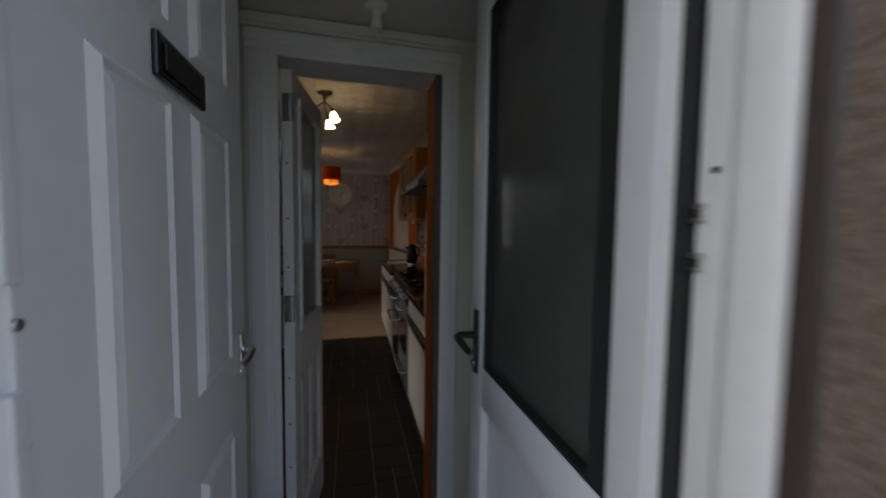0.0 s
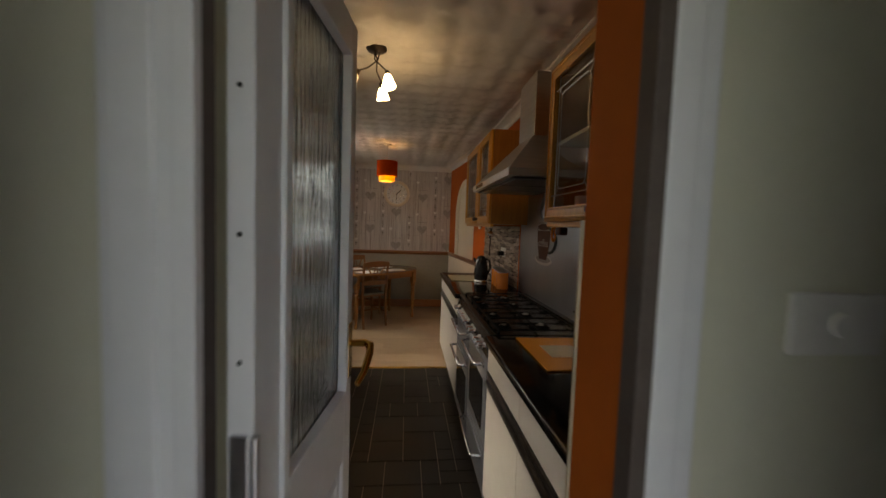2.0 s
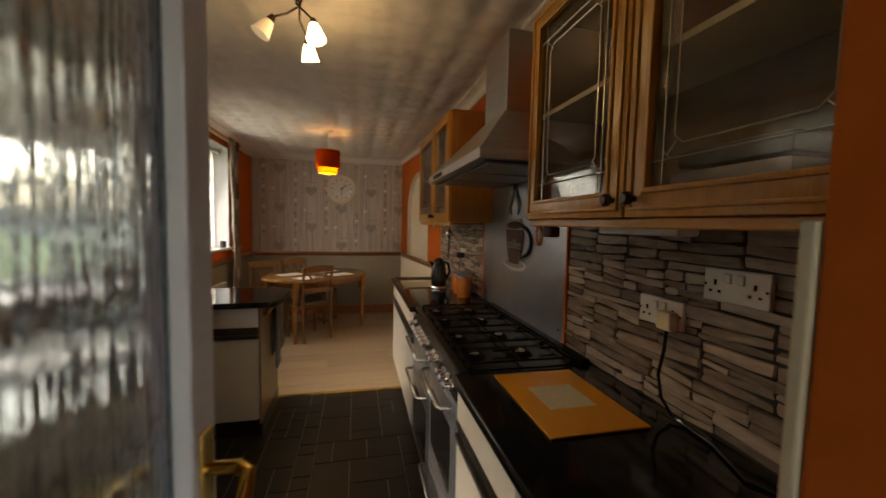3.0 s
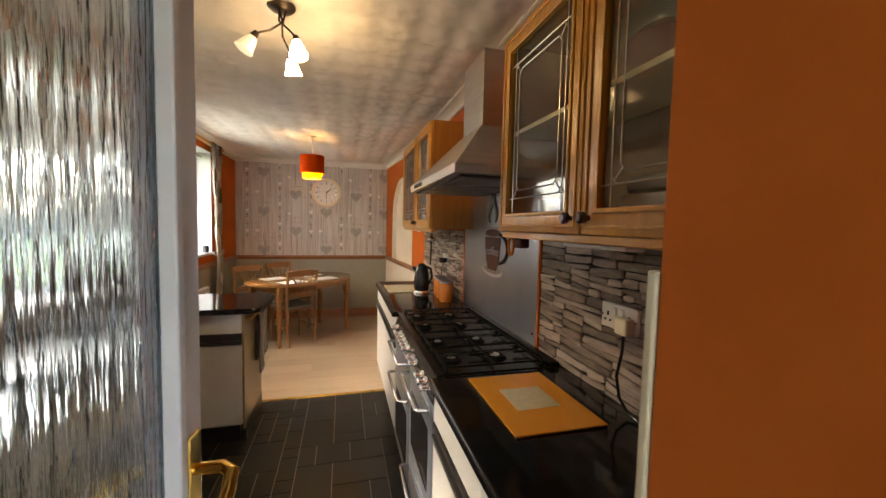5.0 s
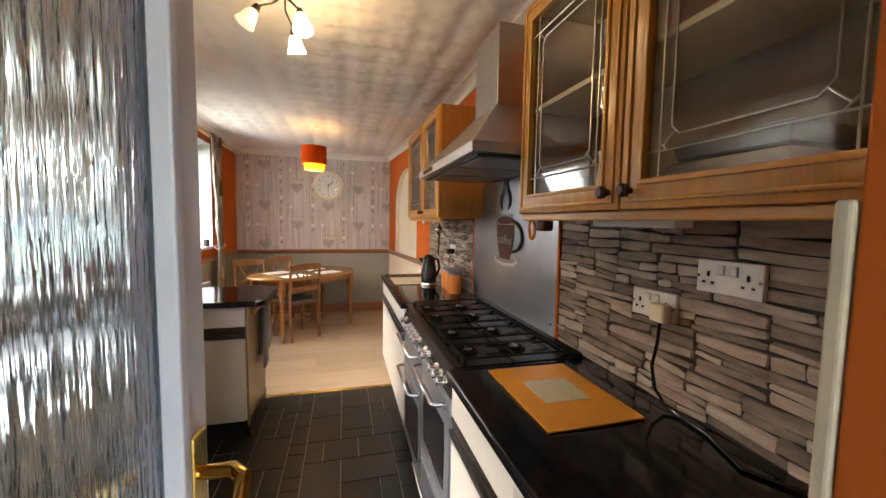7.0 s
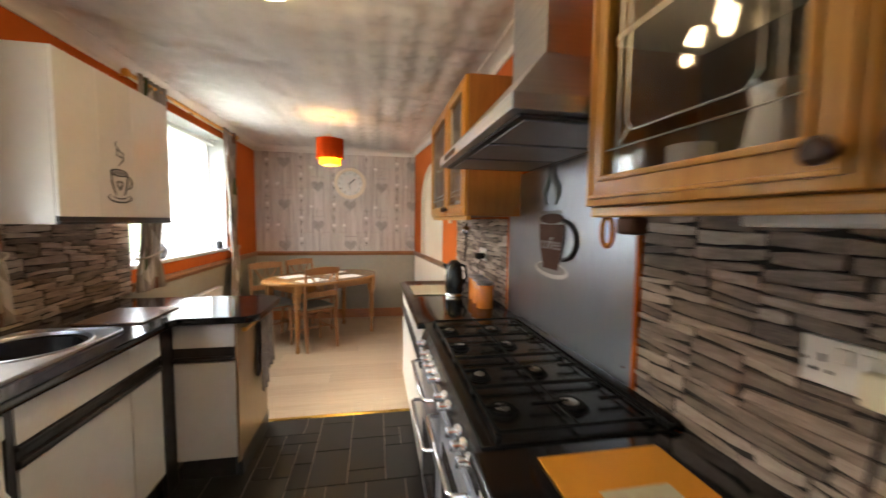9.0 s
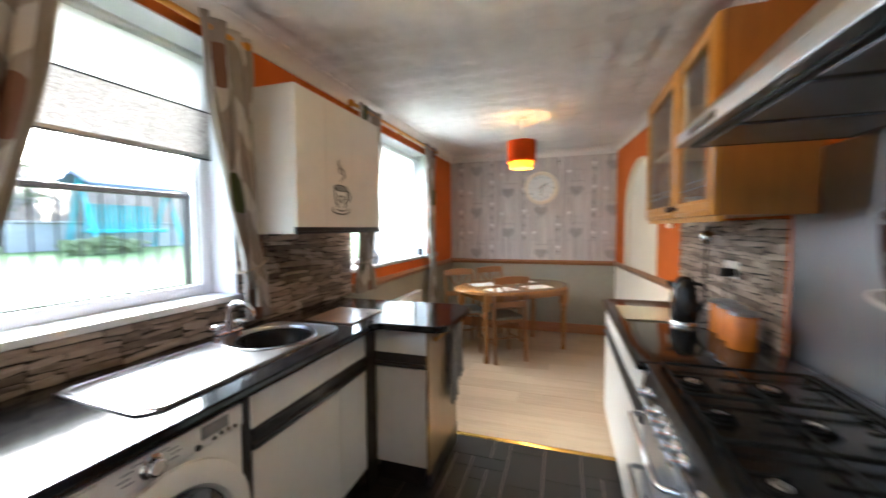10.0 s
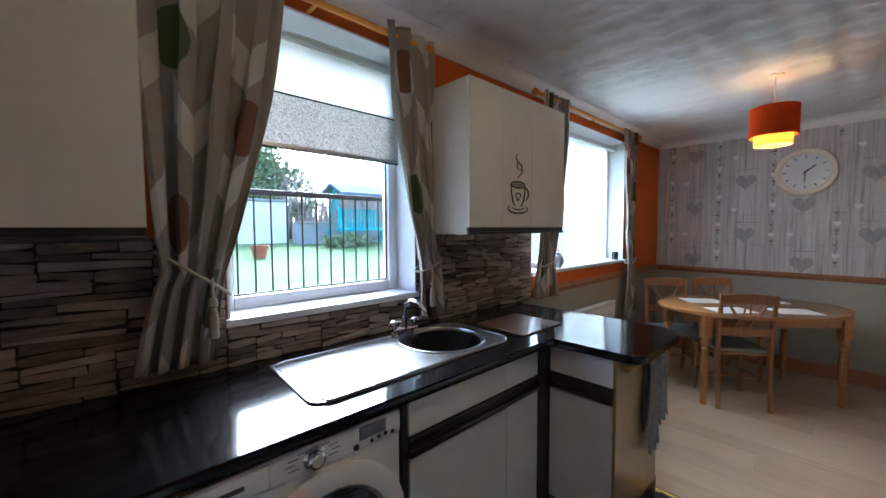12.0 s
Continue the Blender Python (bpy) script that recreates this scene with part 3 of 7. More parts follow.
def architrave_bar(a, b, flat="x"):
    """Moulded architrave: a stepped board with a rounded bead."""
    bm = bx(a, b, 0.004)
    if flat == "x":
        bx((a[0] + 0.012, a[1] - 0.006, a[2]), (b[0] - 0.03, a[1] + 0.002, b[2]), 0.003, bm)
    else:
        bx((a[0], a[1] - 0.006, a[2] + 0.03), (b[0], a[1] + 0.002, b[2] - 0.012), 0.003, bm)
    return bm


part("architrave", architrave_bar((DX0 - 0.105, 4.402, 0), (DX0 - 0.012, 4.422, DZ + 0.012)), WHITE_PAINT, frame_1)
part("architrave", architrave_bar((DX1 + 0.010, 4.402, 0), (DX1 + 0.092, 4.422, DZ + 0.012)), WHITE_PAINT, frame_1)
part("architrave", architrave_bar((DX0 - 0.105, 4.401, DZ + 0.012), (DX1 + 0.092, 4.422, DZ + 0.085), "z"), WHITE_PAINT, frame_1)
structure("splash_edge_trim", bx((DX1 - 0.001, YK + 0.011, 0.912), (DX1 + 0.012, YK + 0.020, 1.44), 0.002), TRIM_CREAM, "cream edge trim of the splashback", "trim")

# lobby
structure("lobby_wall_west", bx((-0.60, 3.40, 0), (-0.45, 4.42, ZC)), CREAM, "cream painted lobby side wall", "wall")
structure("lobby_wall_east", bx((1.60, 3.40, 0), (1.75, 4.42, ZC)), CREAM, "cream painted lobby side wall", "wall")
structure("lobby_ceiling", bx((-0.6, 3.37, LOBBY_Z), (1.75, 4.42, LOBBY_Z + 0.08)), CEILING_WHITE, "white painted lobby ceiling", "ceiling")
structure("lobby_rail", bx((-0.45, 4.398, LOBBY_Z - 0.034), (1.6, 4.42, LOBBY_Z - 0.004), 0.006), COVING, "thin white ceiling trim of the lobby", "trim")
structure("lobby_rail_lower", bx((-0.45, 4.407, LOBBY_Z - 0.048), (1.6, 4.42, LOBBY_Z - 0.034), 0.003), COVING, "thin white ceiling trim of the lobby", "trim")
structure("lobby_baseboard", bx((DX1 + 0.094, 4.404, 0), (1.6, 4.42, 0.11), 0.004), WHITE_PAINT, "white lobby skirting board", "skirting")
structure("lobby_baseboard_west", bx((-0.45, 4.404, 0), (DX0 - 0.107, 4.42, 0.11), 0.004), WHITE_PAINT, "white lobby skirting board", "skirting")

# outer wall: pebbledash round the front doorway
OX0, OX1 = -0.095, 0.580
pd = bmesh.new()
nx, nz = 110, 300
grid = [[pd.verts.new((OX1 - 0.018 + 1.05 * i / nx, 3.210 + 0.006 * noise.noise((i * 0.9, j * 0.75, 3.1)) + 0.004 * noise.noise((i * 0.4, j * 0.31, 9.0)), 2.6 * j / nz)) for j in range(nz + 1)] for i in range(nx + 1)]
for i in range(nx):
    for j in range(nz):
        pd.faces.new((grid[i][j], grid[i + 1][j], grid[i + 1][j + 1], grid[i][j + 1]))
structure("wall_front", pd, PEBBLEDASH, "brown pebbledashed outer wall", "wall")
fw = bmesh.new()
bx((OX1 + 0.03, 3.220, 0), (1.75, 3.465, 2.6), bm=fw)
bx((-2.4, 3.310, 0), (OX0 - 0.03, 3.465, 2.6), bm=fw)
bx((OX0 - 0.03, 3.310, 2.09), (OX1 + 0.03, 3.465, 2.6), bm=fw)
structure("wall_front_core", fw, PEBBLEDASH, "brown pebbledashed outer wall", "wall")
structure("corner_trim", bx((OX1 - 0.027, 3.206, 0), (OX1 - 0.017, 3.227, 2.1), 0.002), BROWN_TRIM, "dark brown painted corner strip", "trim")

outer_frame = thing("outer_door_frame", (0.29, 3.33, 0), "white plastic outer door frame with metal keeps", "door frame", kind="structure")
jr = bx((OX1 - 0.030, 3.227, 0), (OX1 + 0.03, 3.280, 2.06), 0.012, seg=3)
bx((OX1 - 0.012, 3.280, 0), (OX1 + 0.03, 3.326, 2.06), 0.005, jr)
bx((OX1 - 0.022, 3.285, 0), (OX1 + 0.0, 3.293, 2.06), 0.003, jr)
part("jamb", jr, UPVC, outer_frame, smooth=True)
jl = bx((OX0 - 0.03, 3.317, 0), (OX0 + 0.03, 3.375, 2.06), 0.012, seg=3)
bx((OX0 - 0.03, 3.375, 0), (OX0 + 0.012, 3.465, 2.06), 0.005, jl)
part("jamb", jl, UPVC, outer_frame, smooth=True)
part("head", bx((OX0 - 0.03, 3.317, 2.03), (OX1 + 0.03, 3.465, 2.09), 0.008), UPVC, outer_frame, smooth=True)
part("threshold", bx((OX0, 3.317, -0.002), (OX1, 3.465, 0.025), 0.006), UPVC, outer_frame, smooth=True)
for z in (1.398, 1.348):
    keep = part("keep", bx((OX1 - 0.017, 3.312, z - 0.010), (OX1 - 0.010, 3.328, z + 0.010), 0.002), STEEL, outer_frame, "worn steel lock keep")
    part("slot", bx((OX1 - 0.019, 3.316, z - 0.005), (OX1 - 0.0165, 3.324, z + 0.004)), DARK_IRON, keep)
part("screw_cap", turned([(0.004, 0), (0.003, 0.003)], (OX1 - 0.024, 3.296, 1.438), 10, axis="x"), DARK_IRON, outer_frame)
for z in (1.295, 1.19):
    part("screw_cap", turned([(0.006, 0), (0.005, 0.003)], (-0.0455, 3.392, z), 12, axis="x"), STEEL, outer_frame)


# ceilings
def embossed_ceiling():
    bm = bmesh.new()
    y0, y1, step = YK - 0.02, YF + 0.05, 0.024
    x0, x1 = XL - 0.05, XR + 0.05
    nx, ny = int((x1 - x0) / step), int((y1 - y0) / step)
    cell = 0.19
    g = []
    for i in range(nx + 1):
        line = []
        for j in range(ny + 1):
            x, y = x0 + (x1 - x0) * i / nx, y0 + (y1 - y0) * j / ny
            cx, cy = round(x / cell) * cell, round(y / cell) * cell
            spin = noise.noise((cx * 7.1, cy * 5.3, 1.7)) * 3.0
            dx, dy = x - cx, y - cy
            r, a = math.hypot(dx, dy) / (cell * 0.62), math.atan2(dy, dx)
            h = max(0.0, 1 - r) * (0.35 + 0.65 * abs(math.cos(2.5 * a + spin))) * min(1, r * 4)
            h += 0.25 * noise.noise((x * 9, y * 9, 0.0))
            line.append(bm.verts.new((x, y, ZC - 0.028 * h)))
        g.append(line)
    for i in range(nx):
        for j in range(ny):
            bm.faces.new((g[i][j], g[i][j + 1], g[i + 1][j + 1], g[i + 1][j]))
    return bm


ceil = structure("ceiling", embossed_ceiling(), CEILING_WHITE, "white ceiling embossed with a leaf pattern", "ceiling")
ceil.data.shade_smooth()
structure("ceiling_slab", bx((XL - 0.26, YK - 0.12, ZC + 0.02), (1.9, YF + 0.12, ZC + 0.14)), CEILING_WHITE, "plain slab over the ceiling", "ceiling")


def coving(name, side, y0, y1, at, drop=0.085):
    """Concave coving along a wall; side +1 for the right wall, -1 for the left, 0 for the far wall."""
    prof = [(0, 0), (0, -drop), (0.010, -drop), (0.014, -drop + 0.014), *[(0.014 + 0.07 * (1 - math.cos(radians(t))), -drop + 0.014 + (drop - 0.026) * math.sin(radians(t))) for t in range(10, 91, 10)], (0.094, -0.008), (0.094, 0)]
    if side:
        own = slab([(at - side * u, ZC - 0.004 + v) for u, v in prof], "y", y0, y1)
    else:
        own = slab([(at - u, ZC - 0.004 + v) for u, v in prof], "x", y0, y1)
    ob = structure(name, own, COVING, "cream white plaster coving", "coving")
    return ob


coving("coving_east", 1, YK, 8.35, XR, 0.060)
coving("coving_east_dining", 1, 8.35, YF, XD, 0.065)
coving("coving_west", -1, YK, YF, XL)
coving("coving_north", 0, XL, XD, YF)

# rails and skirtings of the dining end
def moulded_rail(axis, lo, hi, at, side, z):
    prof = [(0, z - 0.03), (0.012, z - 0.03), (0.016, z - 0.018), (0.024, z - 0.008), (0.026, z + 0.006), (0.018, z + 0.016), (0.014, z + 0.03), (0, z + 0.03)]
    return slab([(at + side * u, v) for u, v in prof], axis, lo, hi)


structure("dado_rail_north", moulded_rail("x", XL, XD, YF, -1, 0.945), DADO_WOOD, "brown stained wooden dado rail", "dado rail")
structure("dado_rail_west", moulded_rail("y", 7.70, YF - 0.03, XL, 1, 0.945), DADO_WOOD, "brown stained wooden dado rail", "dado rail")
structure("dado_rail_east", moulded_rail("y", 8.36, YF - 0.03, XD, -1, 0.945), DADO_WOOD, "brown stained wooden dado rail", "dado rail")
structure("baseboard_north", bx((XL + 0.02, YF - 0.022, 0), (XD - 0.02, YF - 0.004, 0.13), 0.005), SKIRTING_WOOD, "orange stained wooden skirting board", "skirting")
structure("baseboard_west", bx((XL + 0.004, 7.60, 0), (XL + 0.022, YF - 0.004, 0.13), 0.005), SKIRTING_WOOD, "orange stained wooden skirting board", "skirting")
structure("baseboard_east", bx((XD - 0.022, 8.35, 0), (XD - 0.004, YF - 0.004, 0.13), 0.005), SKIRTING_WOOD, "orange stained wooden skirting board", "skirting")
structure("threshold_strip", slab([(YS - 0.018, 0.0), (YS - 0.012, 0.006), (YS, 0.009), (YS + 0.012, 0.006), (YS + 0.018, 0.0)], "x", -0.36, 0.66), BRASS, "brass threshold strip between tiles and laminate", "threshold")


def splayed(x_shift):
    """Swings the dining stretch of the east wall out to meet the kitchen stretch."""
    for name in ("wall_east_dining", "arch_lining", "arch_reveal", "wall_east_lower", "dado_rail_east", "baseboard_east", "coving_east_dining"):
        for v in bpy.data.objects[name].data.vertices:
            v.co.x += x_shift * (YF - v.co.y) / (YF - 8.35)


splayed(XR - XD)


# windows
def window(name, w, bars, label):
    y0, y1, z0, z1 = w
    ob = thing(name, (XL - 0.15, (y0 + y1) / 2, z0), label, "window", kind="structure")
    # plastered white reveal and sill
    rv = bmesh.new()
    bx((XL - 0.26, y0, z0 + 0.03), (XL + 0.003, y0 + 0.008, z1), bm=rv)
    bx((XL - 0.26, y1 - 0.008, z0 + 0.03), (XL + 0.003, y1, z1), bm=rv)
    bx((XL - 0.26, y0, z1 - 0.008), (XL + 0.003, y1, z1), bm=rv)
    part("reveal", rv, UPVC, ob)
    part("window_sill", bx((XL - 0.24, y0 - 0.012, z0), (XL + 0.022, y1 + 0.012, z0 + 0.03), 0.006), UPVC, ob, smooth=True)
    fx0, fx1, t = XL - 0.215, XL - 0.150, 0.052
    fr = bmesh.new()
    a, b, c, d = y0 + 0.008, y1 - 0.008, z0 + 0.03, z1 - 0.008
    bx((fx0, a, c), (fx1, a + t, d), 0.006, fr)
    bx((fx0, b - t, c), (fx1, b, d), 0.006, fr)
    bx((fx0, a + t, c), (fx1, b - t, c + t), 0.006, fr)
    bx((fx0, a + t, d - t), (fx1, b - t, d), 0.006, fr)
    part("window_frame", fr, UPVC, ob, smooth=True)
    edges = [a + t, *bars, b - t]
    for k, y in enumerate(bars):
        part("mullion", bx((fx0, y - 0.03, c + t), (fx1, y + 0.03, d - t), 0.006), UPVC, ob, smooth=True)
    for p, q in zip(edges, edges[1:]):
        pane = part("pane", bx((fx0 + 0.028, p, c + t), (fx0 + 0.034, q, d - t)), WINDOW_GLASS, ob)
        pane.visible_shadow = False
        gasket = bmesh.new()
        for (u, v, s, e) in ((p, p + 0.006, c + t, d - t), (q - 0.006, q, c + t, d - t), (p, q, c + t, c + t + 0.006), (p, q, d - t - 0.006, d - t)):
            bx((fx0 + 0.036, u, s), (fx0 + 0.042, v, e), bm=gasket)
        part("gasket", gasket, RUBBER, ob)
    return ob


window("window_1", W1, [], "white plastic kitchen window over the sink")
window("window_2", W2, [8.35], "white plastic dining window with vertical blinds")

# ---- doors ----
def raised_panel(y0, y1, z0, z1, x, out, border=0.028, lift=0.008):
    """A moulded field on a door face at x: sunken border, then a raised middle."""
    bm = bmesh.new()
    levels = [(0.0, 0.0), (0.35, lift), (0.55, lift * 0.4), (1.0, lift * 0.85)]
    rings = []
    for k, h in levels:
        e = border * k
        rings.append([bm.verts.new((x + out * h, y, z)) for y, z in ((y0 + e, z0 + e), (y1 - e, z0 + e), (y1 - e, z1 - e), (y0 + e, z1 - e))])
    for p, q in zip(rings, rings[1:]):
        for i in range(4):
            bm.faces.new((p[i], p[(i + 1) % 4], q[(i + 1) % 4], q[i]))
    bm.faces.new(rings[-1])
    base = [bm.verts.new((x - out * 0.004, v.co.y, v.co.z)) for v in rings[0]]
    for i in range(4):
        bm.faces.new((base[i], base[(i + 1) % 4], rings[0][(i + 1) % 4], rings[0][i]))
    bm.faces.new(base)
    return bm


def lever(bm, x, y, z, out, reach, toward):
    """A lever handle standing off a door face at x."""
    tube([(x, y, z), (x + out * 0.045, y, z), (x + out * 0.055, y + toward * 0.012, z), (x + out * 0.055, y + toward * reach * 0.6, z - 0.004), (x + out * 0.050, y + toward * reach, z - 0.012)], [0.010, 0.010, 0.010, 0.009, 0.008], 10, bm)
    return bm


# front door: white, six raised panels, swung inward against the side of the lobby
L = 0.70
front_door = thing("door_1", (0, 0, 0), "white six-panel front door standing open, with a black letter plate", "front door", kind="structure")
part("leaf", bx((-0.045, 0, 0.03), (0, L, 2.01), 0.003), WHITE_PAINT, front_door)
for y0, y1 in ((0.105, 0.290), (0.378, 0.565)):
    for z0, z1 in ((0.18, 0.895), (1.060, 1.572), (1.665, 1.90)):
        part("panel", raised_panel(y0, y1, z0, z1, 0, 1, 0.034, 0.010), WHITE_PAINT, front_door)
plate = part("letter_plate", bx((0, 0.243, 1.588), (0.010, 0.425, 1.652), 0.004), BLACK_PLASTIC, front_door, "black letter plate")
part("flap", bx((0.010, 0.259, 1.600), (0.015, 0.409, 1.640), 0.003), DARK_IRON, plate)
hb = bx((0, L - 0.068, 1.005), (0.009, L - 0.036, 1.105), 0.003)
hp = part("handle_plate", hb, CHROME, front_door, "chrome handle plate")
part("door_handle", tube([(0.006, L - 0.045, 1.060), (0.026, L - 0.045, 1.060), (0.030, L - 0.060, 1.058), (0.030, L - 0.11, 1.051), (0.024, L - 0.135, 1.045)], [0.010, 0.010, 0.010, 0.009, 0.008], 10), CHROME, hp, smooth=True)
part("weather_seal", bx((-0.012, -0.012, 1.33), (0.006, 0.006, 2.0), 0.003), UPVC, front_door)
part("weather_seal", bx((-0.012, -0.012, 0.05), (0.006, 0.006, 1.24), 0.003), UPVC, front_door)
front_door.matrix_basis = pose(-0.046, 3.388, 0, 0, 0, 0.4)

# half-glazed plastic door, swung inward on the other side
G = 0.68
glazed = thing("door_2", (0, 0, 0), "white half-glazed plastic door standing open in the lobby", "glazed door", kind="structure")
st = bmesh.new()
bx((0, 0, 0.03), (0.06, 0.095, 2.0), 0.006, st)
bx((0, G - 0.098, 0.03), (0.06, G, 2.0), 0.006, st)
bx((0, 0.095, 1.915), (0.06, G - 0.098, 2.0), 0.006, st)
bx((0, 0.095, 0.905), (0.06, G - 0.098, 1.010), 0.006, st)
bx((0, 0.095, 0.03), (0.06, G - 0.098, 0.15), 0.006, st)
part("door_frame_bars", st, UPVC, glazed, smooth=True)
part("edge_bead", bx((-0.008, 0.020, 0.03), (0.002, 0.036, 2.0), 0.003), UPVC, glazed)
part("lower_panel", bx((0.02, 0.095, 0.15), (0.04, G - 0.098, 0.905)), UPVC, glazed)
gp = part("pane", bx((0.024, 0.095, 1.010), (0.036, G - 0.098, 1.915)), DARK_GLASS, glazed, "dark grey obscure glass")
sealing = bmesh.new()
for a, b in (((0.004, 0.095, 1.010), (0.022, 0.136, 1.915)), ((0.004, G - 0.106, 1.010), (0.022, G - 0.098, 1.915)), ((0.004, 0.095, 1.010), (0.022, G - 0.098, 1.018)), ((0.004, 0.095, 1.907), (0.022, G - 0.098, 1.915))):
    bx(a, b, bm=sealing)
part("gasket", sealing, RUBBER, glazed)
part("hinge_seal", bx((-0.004, -0.004, 0.03), (0.05, 0.0015, 2.0), 0.001), RUBBER, glazed, "black rubber hinge seal")
hp = part("handle_plate", bx((-0.010, G - 0.076, 0.985), (0, G - 0.050, 1.158), 0.004), DARK_IRON, glazed, "dark grey handle plate")
part("door_handle", lever(bmesh.new(), -0.006, G - 0.063, 1.090, -1, 0.10, -1), DARK_IRON, hp, smooth=True)
part("lock_cylinder", turned([(0.008, 0), (0.008, 0.006)], (-0.016, G - 0.063, 1.015), 12, axis="x"), CHROME, hp)
glazed.matrix_basis = pose(0.552, 3.332, 0, 0, 0, -0.4)

# inner door: white, tall panel of rain glass, swung into the kitchen
W = 0.515
inner_door = thing("door_3", (0, 0, 0), "white inner door standing open, with rain-textured glass", "glazed door", kind="structure")
st = bmesh.new()
T = 0.040
bx((-T, 0, 0.012), (0, 0.085, 1.935), 0.003, st)
bx((-T, W - 0.060, 0.012), (0, W, 1.935), 0.003, st)
bx((-T, 0.085, 1.855), (0, W - 0.060, 1.935), 0.003, st)
bx((-T, 0.085, 0.78), (0, W - 0.060, 0.962), 0.003, st)
bx((-T, 0.085, 0.012), (0, W - 0.060, 0.20), 0.003, st)
part("door_frame_bars", st, WHITE_PAINT, inner_door)
part("lower_panel", bx((-T + 0.010, 0.085, 0.20), (-0.010, W - 0.060, 0.78)), WHITE_PAINT, inner_door)
for k in range(2):
    y0 = 0.098 + k * 0.164
    part("panel", raised_panel(y0, y0 + 0.155, 0.22, 0.76, -0.010, 1, 0.03, 0.008), WHITE_PAINT, inner_door)
part("pane", bx((-0.024, 0.085, 0.962), (-0.017, W - 0.060, 1.855)), RAIN_GLASS, inner_door, "rain-textured glass")
bead = bmesh.new()
for s in (0, 1):
    xa, xb = ((-0.016, 0.008), (-T - 0.008, -0.025))[s]
    bx((xa, 0.080, 0.957), (xb, 0.104, 1.860), 0.003, bead)
    bx((xa, W - 0.074, 0.957), (xb, W - 0.056, 1.860), 0.003, bead)
    bx((xa, 0.104, 0.957), (xb, W - 0.074, 0.981), 0.003, bead)
    bx((xa, 0.104, 1.836), (xb, W - 0.074, 1.860), 0.003, bead)
part("glazing_bead", bead, WHITE_PAINT, inner_door)
for z in (0.22, 1.065, 1.80):
    h = part("hinge", bx((-0.034, -0.003, z - 0.05), (-0.006, 0.001, z + 0.05), 0.003), STEEL, inner_door, "dull steel hinge")
    part("knuckle", tube([(0.004, -0.004, z - 0.05), (0.004, -0.004, z + 0.05)], 0.006), STEEL, h, smooth=True)
for z in (0.45, 0.62, 0.80, 1.22, 1.40, 1.60):
    part("screw", turned([(0.004, 0), (0.003, 0.0015)], (-0.02, -0.0015, z), 8, axis="y"), DARK_IRON, inner_door)
hp = part("handle_plate", bx((0, W - 0.048, 1.000), (0.006, W - 0.014, 1.150), 0.003), BRASS, inner_door, "polished brass handle plate")
bm = tube([(0.004, W - 0.031, 1.095), (0.045, W - 0.031, 1.097), (0.062, W - 0.045, 1.096), (0.066, W - 0.065, 1.082), (0.060, W - 0.10, 1.045), (0.050, W - 0.13, 1.025)], [0.009, 0.010, 0.011, 0.010, 0.009, 0.007], 10)
part("door_handle", bm, BRASS, hp, "curved brass lever", smooth=True)
part("door_handle", tube([(-T, W - 0.031, 1.095), (-T - 0.05, W - 0.031, 1.096), (-T - 0.055, W - 0.07, 1.09), (-T - 0.05, W - 0.13, 1.08)], 0.009, 10), BRASS, inner_door, "curved brass lever", smooth=True)
inner_door.matrix_basis = pose(0.020, 4.478, 0, 0, 0, -7.0)

# ---- fixtures of the lobby ----
sw = thing("light_switch", (0.845, 4.42, 1.30), "white plastic switch plate on the cream lobby wall", "switch")
pl = part("plate", bx((0.770, 4.41, 1.255), (0.920, 4.421, 1.345), 0.004), WHITE_PLASTIC, sw)
part("dial", turned([(0.018, 0), (0.016, -0.008)], (0.845, 4.41, 1.30), 16, axis="y"), WHITE_PLASTIC, sw)
lh = thing("lamp_holder", (0.305, 4.27, LOBBY_Z), "small white ceiling lamp holder in the lobby", "lamp holder")
part("rose", turned([(0.036, 0), (0.034, -0.012), (0.014, -0.018)], (0.305, 4.27, LOBBY_Z), 20), WHITE_PLASTIC, lh, smooth=True)
part("holder", turned([(0.014, -0.018), (0.014, -0.05), (0.019, -0.054), (0.019, -0.075)], (0.305, 4.27, LOBBY_Z), 16), WHITE_PLASTIC, lh, smooth=True)
structure("conduit", bx((0.292, 4.406, DZ + 0.087), (0.316, 4.421, LOBBY_Z - 0.05), 0.003), WHITE_PLASTIC, "short white cable conduit over the door", "conduit")


# ---- kitchen units ----
DR_TOP, BAND_TOP, BAND_LOW, DOOR_LOW = 0.875, 0.745, 0.668, 0.135


